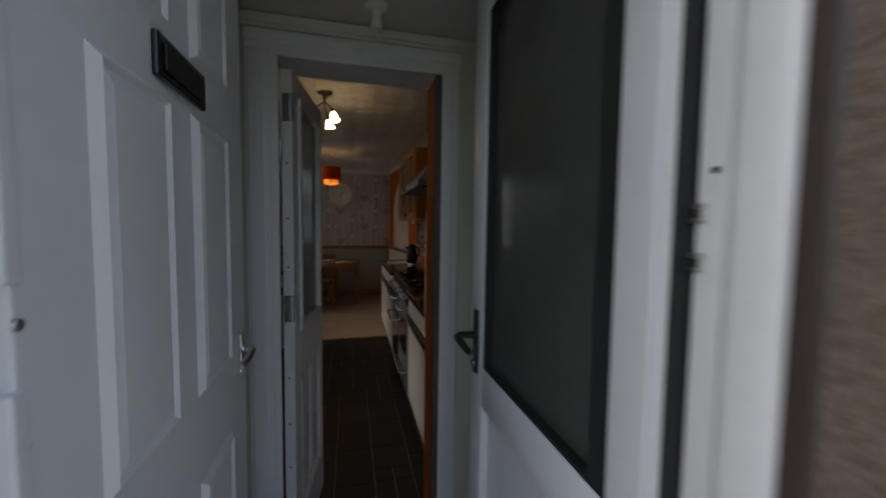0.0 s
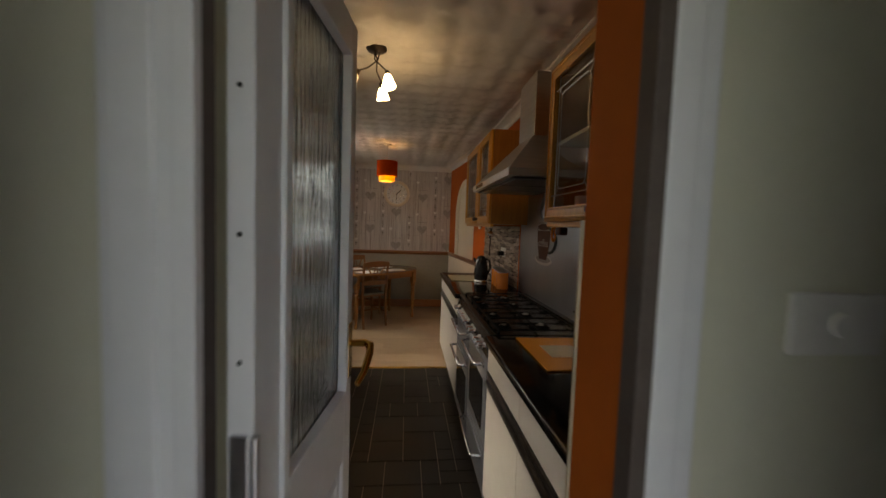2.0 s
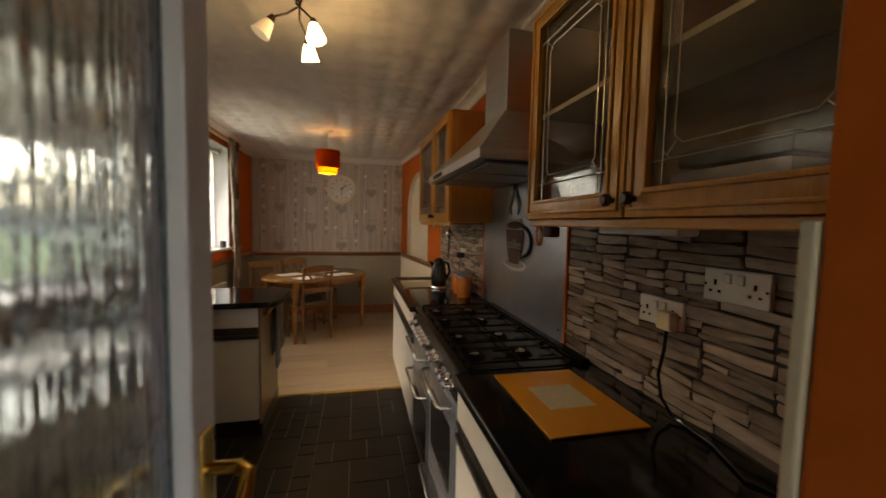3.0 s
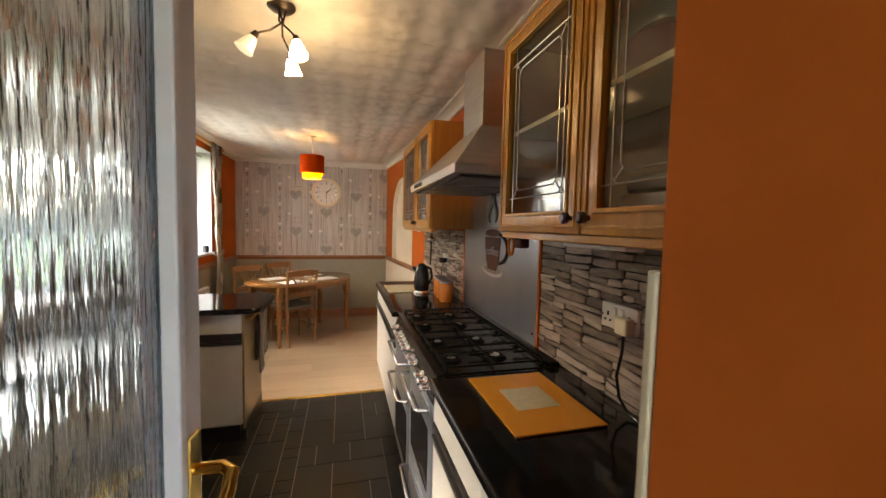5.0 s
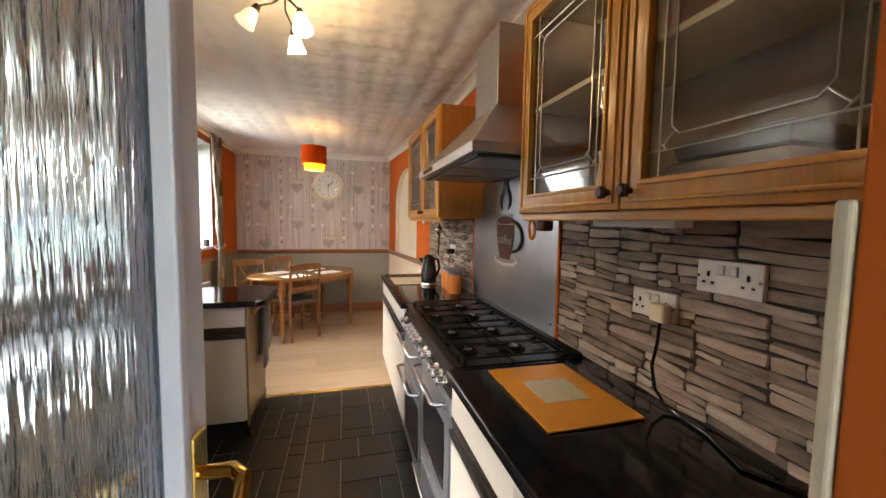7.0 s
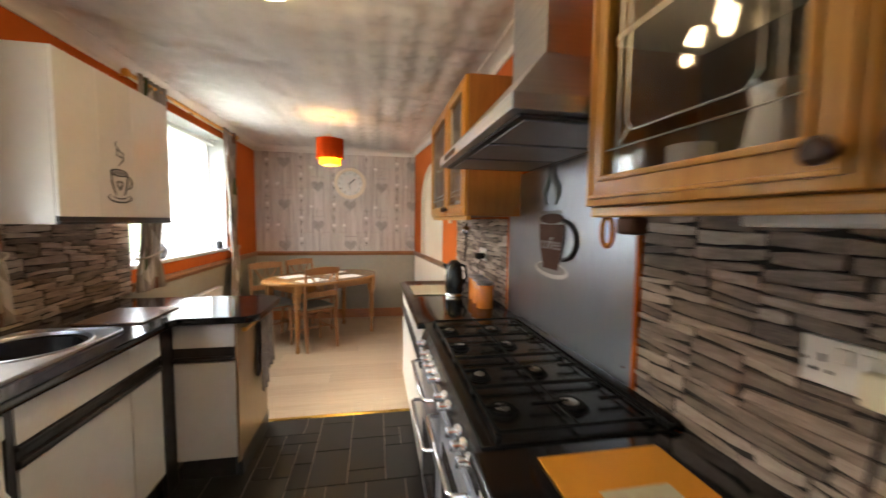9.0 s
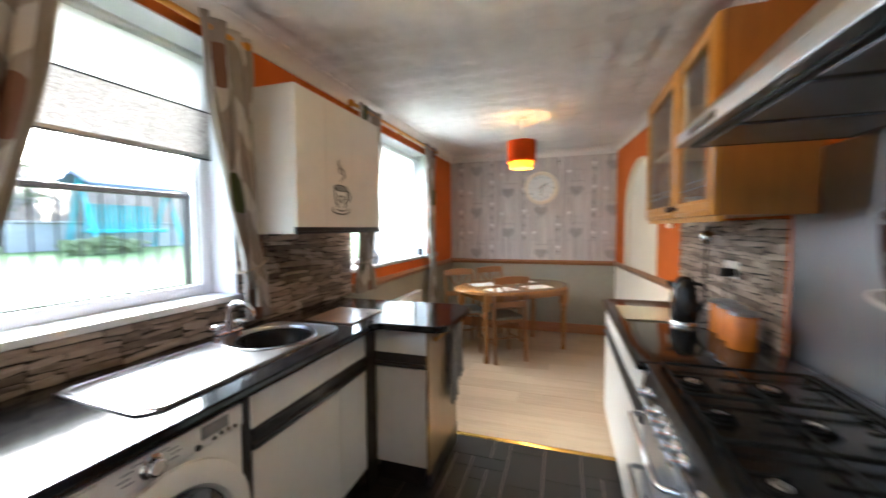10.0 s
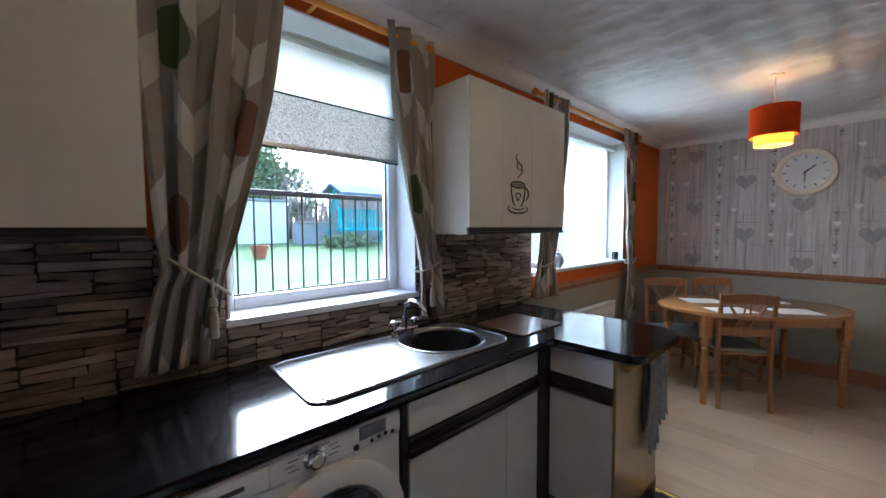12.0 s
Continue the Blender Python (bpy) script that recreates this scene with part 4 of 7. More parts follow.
def base_unit(name, front, wall, splits, label, group="", drawers=True):
    """A white base unit along y with black grip band; front and wall are x values, splits the y edges of its fronts."""
    s = 1 if front < wall else -1
    y0, y1 = splits[0], splits[-1]
    ob = thing(name, ((front + wall) / 2, (y0 + y1) / 2, 0), label, "base unit", group)
    part("body", bx((min(front + s * 0.02, wall), y0, 0.12), (max(front + s * 0.02, wall), y1, DR_TOP), 0.001), UNIT_WHITE, ob)
    for a, b in zip(splits, splits[1:]):
        part("drawer_front", bx((front, a + 0.0015, BAND_TOP), (front + s * 0.018, b - 0.0015, DR_TOP - 0.002), 0.0015), UNIT_WHITE, ob)
        part("door", bx((front, a + 0.0015, DOOR_LOW), (front + s * 0.018, b - 0.0015, BAND_LOW), 0.0015), UNIT_WHITE, ob)
    g = bx((front + s * 0.004, y0, BAND_LOW), (front + s * 0.018, y1, BAND_TOP), 0.001)
    bx((front - s * 0.010, y0, BAND_LOW + 0.004), (front + s * 0.01, y1, BAND_LOW + 0.028), 0.006, g)
    bx((front - s * 0.006, y0, BAND_TOP - 0.022), (front + s * 0.01, y1, BAND_TOP - 0.004), 0.005, g)
    part("grip_band", g, BLACK_BAND, ob, "black grip band", smooth=True)
    part("plinth", bx((front + s * 0.05, y0, 0), (front + s * 0.065, y1, 0.125)), BLACK_BAND, ob, "black plinth")
    return ob


def worktop(name, outline, label, overhang_round=0.012):
    bm = slab(outline, "z", 0.876, 0.912)
    edges = [e for e in bm.edges if abs(e.verts[0].co.z - e.verts[1].co.z) < 1e-6]
    bmesh.ops.bevel(bm, geom=edges, offset=overhang_round, segments=4, affect="EDGES", profile=0.5)
    ob = tagged(part(name, bm, WORKTOP, smooth=True), label, "worktop")
    return ob


FR = 0.630
base_unit("base_unit", FR, XR, [4.60, 5.155, 5.648], "white laminate base unit with a black grip band", "right-hand base units")
base_unit("base_unit", FR, XR, [6.702, 7.14, 7.57, 8.0], "white laminate base unit with a black grip band", "right-hand base units")
worktop("worktop", [(FR - 0.025, YK + 0.006), (XR - 0.002, YK + 0.006), (XR - 0.002, 5.648), (FR - 0.025, 5.648)], "glossy black worktop beside the range cooker")
worktop("worktop", [(FR - 0.025, 6.702), (XR - 0.002, 6.702), (XR - 0.002, 8.012), (FR + 0.02, 8.012), (FR - 0.025, 7.968)], "glossy black worktop beyond the range cooker")

FL = -0.64
base_unit("base_unit", FL, XL, [4.655, 5.06, 5.485], "white laminate base unit beside the washing machine", "left-hand base units")
base_unit("base_unit", FL, XL, [6.135, 6.65, 6.885], "white laminate sink unit with a black grip band", "left-hand base units")
post = bx((FL - 0.02, 6.887, 0.0), (FL + 0.004, 6.995, DR_TOP), 0.002)
tagged(part("corner_post", post, BLACK_BAND), "black corner post between the base units", "corner post")
tagged(part("filler_strip", bx((XL, 6.108, 0), (FL - 0.004, 6.133, DR_TOP), 0.002), BLACK_BAND), "black filler beside the washing machine", "filler")

# peninsula unit, its fronts face back towards the door
pen = thing("peninsula_unit", (-0.49, 7.230, 0), "white peninsula base unit with a golden brown end panel", "base unit")
part("body", bx((XL, 6.995, 0.12), (-0.352, 7.485, DR_TOP)), UNIT_WHITE, pen)
part("drawer_front", bx((-0.630, 6.972, BAND_TOP), (-0.337, 6.993, DR_TOP - 0.002), 0.0015), UNIT_WHITE, pen)
part("door", bx((-0.630, 6.972, DOOR_LOW), (-0.337, 6.993, BAND_LOW), 0.0015), UNIT_WHITE, pen)
g = bx((-0.630, 6.976, BAND_LOW), (-0.337, 6.993, BAND_TOP), 0.001)
bx((-0.630, 6.962, BAND_LOW + 0.004), (-0.337, 6.984, BAND_LOW + 0.028), 0.006, g)
part("grip_band", g, BLACK_BAND, pen, "black grip band", smooth=True)
part("end_panel", bx((-0.322, 6.974, 0.10), (-0.335, 7.490, DR_TOP), 0.002), END_PANEL, pen, "golden brown end panel")
part("plinth", bx((-0.63, 7.020, 0), (-0.362, 7.040, 0.12)), BLACK_BAND, pen, "black plinth")
part("plinth", bx((-0.349, 7.010, 0), (-0.322, 7.510, 0.125), 0.003), BLACK_BAND, pen, "black plinth")
rail = thing("towel_rail", (-0.30, 7.230, 0.80), "wooden towel rail on the end of the peninsula", "towel rail")
part("bar", tube([(-0.302, 7.050, 0.815), (-0.302, 7.530, 0.80)], 0.009), PINE_Y, rail, smooth=True)
for y in (7.060, 7.470):
    part("bracket", turned([(0.014, 0), (0.012, 0.03), (0.010, 0.034)], (-0.336, y, 0.812), 12, axis="x"), PINE_Y, rail, smooth=True)


def hanging_towel(y0, y1, low, shade, label):
    bm = bmesh.new()
    n = 14
    for k, (x, z0) in enumerate(((-0.290, low), (-0.314, low + 0.1))):
        g = [[bm.verts.new((x + 0.010 * math.sin(i * 1.5 + k) * (j / 10) + (0.0 if j else (-0.012 if k == 0 else 0.012)), y0 + (y1 - y0) * i / n + 0.01 * math.sin(j * 0.7), 0.822 - (0.822 - z0) * j / 10 - 0.012 * math.sin(i * 0.9) * (j / 10))) for j in range(11)] for i in range(n + 1)]
        for i in range(n):
            for j in range(10):
                bm.faces.new((g[i][j], g[i + 1][j], g[i + 1][j + 1], g[i][j + 1]))
    bmesh.ops.remove_doubles(bm, verts=bm.verts, dist=0.0005)
    ob = part("tea_towel", bm, shade, smooth=True)
    s = ob.modifiers.new("thickness", "SOLIDIFY")
    s.thickness = 0.003
    return tagged(ob, label, "tea towel", "tea towels on the rail")


hanging_towel(7.270, 7.390, 0.36, TOWEL, "dark grey checked tea towel on the rail")
hanging_towel(7.395, 7.520, 0.46, TOWEL, "grey folded tea towel on the rail")

bm = slab([(XL + 0.002, YK + 0.006), (FL + 0.028, YK + 0.006), (FL + 0.028, 6.91), (FL + 0.05, 6.945), (-0.27, 6.945), *arc(-0.27, 7.00, 0.055, 0.055, -90, 0, 5), *arc(-0.315, 7.43, 0.10, 0.09, 0, 90, 6), (XL + 0.002, 7.52)], "z", 0.876, 0.912)
edges = [e for e in bm.edges if abs(e.verts[0].co.z - e.verts[1].co.z) < 1e-6]
bmesh.ops.bevel(bm, geom=edges, offset=0.012, segments=4, affect="EDGES", profile=0.5)
tagged(part("worktop", bm, WORKTOP, smooth=True), "glossy black L-shaped worktop with the sink", "worktop")

# ---- sink ----
sink = thing("sink", (-0.93, 6.33, 0.912), "stainless steel sink with a drainer and round bowl", "sink")
rim = slab([(-1.13, 5.87), *arc(-0.76, 5.90, 0.05, 0.05, 270, 360, 5), (-0.70, 6.30), *arc(-0.80, 6.72, 0.08, 0.08, 0, 90, 6), *arc(-1.04, 6.72, 0.08, 0.08, 90, 180, 6), *arc(-1.09, 5.90, 0.04, 0.04, 180, 260, 4)], "z", 0.912, 0.919, bevel=0.002)
part("drainer", rim, STEEL, sink, smooth=True)
edge = [*arc(-0.76, 5.915, 0.05, 0.035, 270, 360, 5), *arc(-0.80, 6.71, 0.09, 0.08, 0, 90, 6), *arc(-1.04, 6.71, 0.08, 0.08, 90, 180, 6), *arc(-1.08, 5.92, 0.04, 0.04, 180, 270, 4)]
part("raised_edge", tube([(x, y, 0.919) for x, y in edge], 0.005, 8, closed=True), STEEL, sink, smooth=True)
for k in range(9):
    x = -1.065 + k * 0.038
    part("drainer_rib", tube([(x, 5.95, 0.912), (x, 5.97, 0.9140), (x, 6.27 - 0.05 * abs(k - 4) / 4, 0.9140), (x, 6.29 - 0.05 * abs(k - 4) / 4, 0.912)], 0.007, 16), STEEL, sink, smooth=True)
lip = bmesh.new()
tube([(-0.925 + 0.192 * math.cos(a), 6.54 + 0.192 * math.sin(a), 0.921) for a in [2 * math.pi * k / 36 for k in range(36)]], 0.006, 8, lip, True)
part("bowl_rim", lip, STEEL, sink, smooth=True)
bowl = bmesh.new()
prof = [(0.187, 0.921), (0.184, 0.915), (0.178, 0.86), (0.165, 0.80), (0.13, 0.775), (0.03, 0.77)]
rings = [[bowl.verts.new((-0.925 + r * math.cos(2 * math.pi * i / 40), 6.54 + r * math.sin(2 * math.pi * i / 40), z)) for i in range(40)] for r, z in prof]
for p, q in zip(rings, rings[1:]):
    for i in range(40):
        bowl.faces.new((p[i], p[(i + 1) % 40], q[(i + 1) % 40], q[i]))
bowl.faces.new(rings[-1])
part("basin", bowl, STEEL, sink, "round steel basin", smooth=True)
tub = turned([(0.002, 0.774), (0.10, 0.775), (0.136, 0.82), (0.156, 0.902), (0.166, 0.908), (0.166, 0.914), (0.150, 0.910), (0.131, 0.822), (0.096, 0.781), (0.002, 0.780)], (-0.918, 6.553, 0), 40)
tagged(part("washing_up_bowl", tub, HOB_BLACK, smooth=True), "dark round plastic washing-up bowl standing in the sink", "washing-up bowl")
tap = thing("mixer_tap", (-1.10, 6.47, 0.919), "chrome kitchen mixer tap with cross handles", "tap")
tb = tube([(-1.10, 6.40, 0.945), (-1.10, 6.54, 0.945)], 0.014, 10)
turned([(0.020, 0.919), (0.018, 0.93), (0.012, 0.945)], (-1.10, 6.41, 0), 14, tb)
turned([(0.020, 0.919), (0.018, 0.93), (0.012, 0.945)], (-1.10, 6.53, 0), 14, tb)
part("body", tb, CHROME, tap, smooth=True)
part("spout", tube([(-1.10, 6.47, 0.95), (-1.10, 6.47, 1.03), (-1.085, 6.47, 1.065), (-1.05, 6.475, 1.085), (-1.005, 6.48, 1.08), (-0.975, 6.485, 1.05), (-0.970, 6.486, 1.025)], [0.014, 0.013, 0.013, 0.012, 0.012, 0.011, 0.011], 12), CHROME, tap, smooth=True)
for y in (6.41, 6.53):
    hd = turned([(0.010, 0.945), (0.012, 0.965), (0.020, 0.972), (0.020, 0.990), (0.010, 0.996)], (-1.10, y, 0), 14)
    tube([(-1.13, y, 0.982), (-1.07, y, 0.982)], 0.006, 8, hd)
    tube([(-1.10, y - 0.03, 0.982), (-1.10, y + 0.03, 0.982)], 0.006, 8, hd)
    part("handle", hd, CHROME, tap, smooth=True)

board = thing("chopping_board", (-0.88, 7.02, 0.913), "dark wooden chopping board lying on the black worktop", "chopping board")
part("board", bx((-1.00, 6.86, 0.913), (-0.70, 7.20, 0.921), 0.003), BOARD_WOOD, board)
tagged(part("glass_tumbler", turned([(0.016, 0.913), (0.018, 0.955), (0.016, 0.955), (0.014, 0.918)], (-0.66, 6.97, 0), 16), CABINET_GLASS, smooth=True), "small clear glass on the worktop edge", "glass")

def cut_round(ob, place, radius):
    """Cuts a round hole straight down through a mesh."""
    cutter = part("cutter", turned([(radius, 0.70), (radius, 1.0)], (place[0], place[1], 0), 40), STEEL)
    m = ob.modifiers.new("hole", "BOOLEAN")
    m.object, m.operation, m.solver = cutter, "DIFFERENCE", "EXACT"
    bpy.context.view_layer.update()
    me = bpy.data.meshes.new_from_object(ob.evaluated_get(bpy.context.evaluated_depsgraph_get()))
    ob.modifiers.clear()
    ob.data = me
    me.shade_flat()
    bpy.data.objects.remove(cutter)


SINK_AT = (-0.925, 6.54)
for o in list(scene.objects):
    if o.name.startswith("drainer") and not o.name.startswith("drainer_rib"):
        cut_round(o, SINK_AT, 0.190)
    elif o.get("label") == "glossy black L-shaped worktop with the sink":
        cut_round(o, SINK_AT, 0.188)
    elif o.get("label") == "white laminate sink unit with a black grip band":
        for c in o.children:
            if c.name.startswith("body"):
                cut_round(c, SINK_AT, 0.188)

# ---- washing machine ----
wm = thing("washing_machine", (-0.92, 5.81, 0), "white front-loading washing machine under the worktop", "washing machine")
part("casing", bx((XL + 0.02, 5.512, 0.01), (FL + 0.006, 6.100, 0.868), 0.022, seg=4), WHITE_ENAMEL, wm, smooth=True)
part("control_panel", bx((FL + 0.002, 5.525, 0.790), (FL + 0.014, 6.090, 0.862), 0.006), WHITE_ENAMEL, wm, smooth=True)
k = part("dial", turned([(0.030, 0), (0.030, 0.006), (0.022, 0.010), (0.022, 0.026), (0.018, 0.028)], (FL + 0.012, 5.812, 0.826), 24, axis="x"), CHROME, wm, "silver programme dial", smooth=True)
part("dial_cap", turned([(0.017, 0.028), (0.015, 0.031)], (FL + 0.012, 5.812, 0.826), 20, axis="x"), WHITE_PLASTIC, k)
part("display", bx((FL + 0.013, 5.945, 0.815), (FL + 0.018, 6.035, 0.852), 0.003), GREY_CROCK, wm, "grey display")
part("button", turned([(0.009, 0), (0.008, 0.005)], (FL + 0.013, 5.935, 0.800), 12, axis="x"), DARK_IRON, wm)
for i in range(4):
    part("button", turned([(0.007, 0), (0.006, 0.004)], (FL + 0.013, 5.985 + 0.024 * i, 0.802 + 0.004 * math.sin(i)), 10, axis="x"), CHROME, wm)
part("drawer", bx((FL + 0.012, 5.535, 0.798), (FL + 0.020, 5.700, 0.856), 0.006), WHITE_ENAMEL, wm, smooth=True)
for i in range(9):
    a = radians(-30 + 240 * i / 8)
    y, z = 5.812 + 0.062 * math.cos(a), 0.826 + 0.026 * math.sin(a)
    part("print_mark", bx((FL + 0.0135, y - 0.014, z - 0.0018), (FL + 0.0145, y + 0.014, z + 0.0018)), GREY_CROCK, wm)
part("badge", bx((FL + 0.0198, 5.565, 0.822), (FL + 0.0208, 5.645, 0.834)), BROWN_TRIM, wm, "small brown badge")
dr = part("porthole", turned([(0.255, 0), (0.255, 0.018), (0.236, 0.030), (0.195, 0.026), (0.180, 0.010)], (FL + 0.004, 5.845, 0.528), 48, axis="x"), WHITE_ENAMEL, wm, smooth=True)
part("door_glass", turned([(0.182, 0.014), (0.15, 0.030), (0.06, 0.036)], (FL + 0.004, 5.845, 0.528), 36, axis="x"), OVEN_GLASS, dr, "dark door glass", smooth=True)


# ---- range cooker ----
CY0, CY1 = 5.652, 6.698
cooker = thing("range_cooker", (0.9, 6.17, 0), "silver and black range cooker with gas hob", "range cooker")
part("body", bx((FR + 0.03, CY0, 0.10), (XR - 0.002, CY1, 0.885), 0.003), DARK_IRON, cooker)
part("kick_panel", bx((FR + 0.05, CY0 + 0.01, 0), (FR + 0.07, CY1 - 0.01, 0.10)), BLACK_PLASTIC, cooker)
part("side_trim", bx((FR + 0.004, CY0, 0.10), (FR + 0.03, CY0 + 0.02, 0.78), 0.003), OVEN_GREY, cooker)
cp = bmesh.new()
slab([(FR + 0.03, 0.80), (FR - 0.004, 0.800), (FR - 0.004, 0.835), (FR + 0.022, 0.905), (FR + 0.06, 0.905), (FR + 0.06, 0.80)], "y", CY0, CY1, bm=cp)
part("control_panel", cp, BLACK_PLASTIC, cooker, "black control panel")
part("front_trim", bx((FR + 0.006, CY0, 0.898), (FR + 0.036, CY1, 0.912), 0.005), HOB_BLACK, cooker, "black enamel front edge")
for i, y in enumerate([5.72, 5.785, 5.85, 5.995, 6.06, 6.20, 6.265, 6.33, 6.395, 6.46, 6.60]):
    kb = turned([(0.021, 0.010), (0.021, 0.0), (0.019, -0.008), (0.015, -0.012), (0.014, -0.032), (0.010, -0.034)], (FR - 0.002, y, 0.838), 16, axis="x")
    bx((FR - 0.040, y - 0.004, 0.823), (FR - 0.016, y + 0.004, 0.853), 0.002, kb)
    part("knob", kb, CHROME, cooker, "chrome control knob", smooth=True)


def oven_door(y0, y1, z0, z1, glass):
    d = part("door", bx((FR, y0, z0), (FR + 0.034, y1, z1), 0.005), OVEN_GREY, cooker, "silver grey oven door", smooth=True)
    if glass:
        part("window", slab([(y0 + 0.07, z0 + 0.07), (y1 - 0.07, z0 + 0.07), (y1 - 0.06, (z0 + z1) / 2), (y1 - 0.07, z1 - 0.13), (y0 + 0.07, z1 - 0.13), (y0 + 0.06, (z0 + z1) / 2)], "x", FR - 0.003, FR + 0.004), OVEN_GLASS, d, "black oven window")
    zh = z1 - 0.045
    h = tube([(FR, y0 + 0.05, zh), (FR - 0.042, y0 + 0.052, zh), (FR - 0.052, y0 + 0.065, zh), (FR - 0.054, (y0 + y1) / 2, zh), (FR - 0.052, y1 - 0.065, zh), (FR - 0.042, y1 - 0.052, zh), (FR, y1 - 0.05, zh)], 0.0085, 10)
    part("handle", h, CHROME, d, "chrome bar handle", smooth=True)
    part("handle_shelf", bx((FR - 0.008, y0 + 0.045, zh - 0.02), (FR + 0.002, y1 - 0.045, zh + 0.02), 0.003), OVEN_GREY, d)
    return d


oven_door(CY0 + 0.022, 6.165, 0.325, 0.79, True)
oven_door(CY0 + 0.022, 6.165, 0.11, 0.318, False)
oven_door(6.172, CY1 - 0.01, 0.60, 0.79, False)
oven_door(6.172, CY1 - 0.01, 0.11, 0.593, True)
part("hob", bx((FR + 0.030, CY0, 0.885), (XR - 0.030, CY1, 0.912), 0.004), HOB_BLACK, cooker, "black enamel hob")
part("hob_upstand", bx((XR - 0.055, CY0, 0.905), (XR - 0.012, CY1, 0.928), 0.006), HOB_BLACK, cooker, "black rear upstand", smooth=True)
burners = [(0.735, 5.80, 0.036), (0.735, 6.02, 0.03), (0.735, 6.30, 0.03), (0.735, 6.52, 0.036), (0.93, 5.80, 0.042), (0.93, 6.03, 0.034), (0.93, 6.30, 0.034), (0.93, 6.52, 0.042)]
for x, y, r in burners:
    b = part("burner", turned([(r * 1.3, 0.912), (r * 1.25, 0.915), (r, 0.916), (r, 0.922), (r * 0.95, 0.925)], (x, y, 0), 24), CAST_IRON, cooker, "black burner ring", smooth=True)
    part("burner_cap", turned([(r * 0.55, 0.9245), (r * 0.55, 0.927), (r * 0.45, 0.929), (r * 0.2, 0.930)], (x, y, 0), 24), BURNER_CAP, b, "dull silver burner cap", smooth=True)
for y0, y1 in ((CY0 + 0.03, 5.915), (5.925, 6.155), (6.165, 6.405), (6.415, CY1 - 0.03)):
    ps = bmesh.new()
    x0, x1, z = FR + 0.055, XR - 0.075, 0.931
    for a, b in (((x0, y0), (x1, y0)), ((x0, y1), (x1, y1)), ((x0, y0), (x0, y1)), ((x1, y0), (x1, y1)), (((x0 + x1) / 2, y0), ((x0 + x1) / 2, y1))):
        bx((min(a[0], b[0]) - 0.0045, min(a[1], b[1]) - 0.0045, z - 0.006), (max(a[0], b[0]) + 0.0045, max(a[1], b[1]) + 0.0045, z), 0.002, ps)
    ym = (y0 + y1) / 2
    for xa, xb in ((x0, x0 + 0.075), (x0 + 0.13, x0 + 0.24), (x1 - 0.075, x1)):
        bx((xa, ym - 0.0045, z - 0.006), (xb, ym + 0.0045, z + 0.002), 0.001, ps)
    for x in (x0, x1):
        for y in (y0, y1):
            bx((x - 0.006, y - 0.006, 0.912), (x + 0.006, y + 0.006, z - 0.008), bm=ps)
    part("pan_support", ps, CAST_IRON, cooker, "black cast-iron pan support")

# ---- cooker hood ----
hood = thing("cooker_hood", (0.95, 6.11, 1.672), "brushed steel chimney cooker hood on the wall", "cooker hood")
HY0, HY1, HX = 5.690, 6.640, 0.700
part("canopy_edge", bx((HX, HY0, 1.674), (XR - 0.002, HY1, 1.714), 0.003), STEEL, hood)
can = bmesh.new()
lowr = [can.verts.new(p) for p in ((HX + 0.004, HY0 + 0.004, 1.712), (XR - 0.002, HY0 + 0.004, 1.712), (XR - 0.002, HY1 - 0.004, 1.712), (HX + 0.004, HY1 - 0.004, 1.712))]
topr = [can.verts.new(p) for p in ((0.915, 5.995, 1.945), (XR - 0.002, 5.995, 1.945), (XR - 0.002, 6.295, 1.945), (0.915, 6.295, 1.945))]
for i in range(4):
    can.faces.new((lowr[i], lowr[(i + 1) % 4], topr[(i + 1) % 4], topr[i]))
can.faces.new(lowr[::-1])
can.faces.new(topr)
part("canopy", can, STEEL, hood)
part("chimney", bx((0.922, 6.002, 1.943), (XR - 0.002, 6.288, 2.30), 0.002), STEEL, hood)
under = part("filter_panel", bx((HX + 0.03, HY0 + 0.03, 1.666), (XR - 0.03, HY1 - 0.03, 1.676), 0.003), DARK_IRON, hood, "dark grease filter panel")
for i in range(3):
    part("filter", bx((HX + 0.05, HY0 + 0.05 + i * 0.285, 1.662), (XR - 0.06, HY0 + 0.305 + i * 0.285, 1.668), 0.003), OVEN_GREY, under)
part("control_strip", bx((HX - 0.003, 6.30, 1.684), (HX + 0.001, 6.50, 1.704), 0.001), BLACK_PLASTIC, hood)

# steel splash panel with orange edges and a coffee cup sticker
sp = thing("splash_panel", (XR - 0.006, 6.28, 0.945), "brushed steel splash panel behind the hob", "splash panel")
part("panel", bx((XR - 0.010, 5.854, 0.912), (XR - 0.002, 6.924, 1.672)), PANEL_STEEL, sp)
for y in (5.846, 6.932):
    part("edge_trim", bx((XR - 0.014, y - 0.008, 0.912), (XR - 0.001, y + 0.008, 1.672), 0.002), ORANGE, sp, "orange edge trim")
for y in (5.89, 6.89):
    for z in (0.975, 1.60):
        part("screw", turned([(0.006, 0), (0.005, -0.003)], (XR - 0.010, y, z), 10, axis="x"), CHROME, sp)
cup = thing("cup_sticker", (XR - 0.012, 6.39, 1.20), "brown coffee cup sticker on the steel panel", "sticker")


def cup_outline(cy, z0, z1, w0, w1):
    left = [(cy - w1 / 2 + (w1 - w0) / 2 * (1 - k) ** 2, z0 + (z1 - z0) * k) for k in [i / 8 for i in range(9)]]
    right = [(2 * cy - y, z) for y, z in reversed(left)]
    return left + right


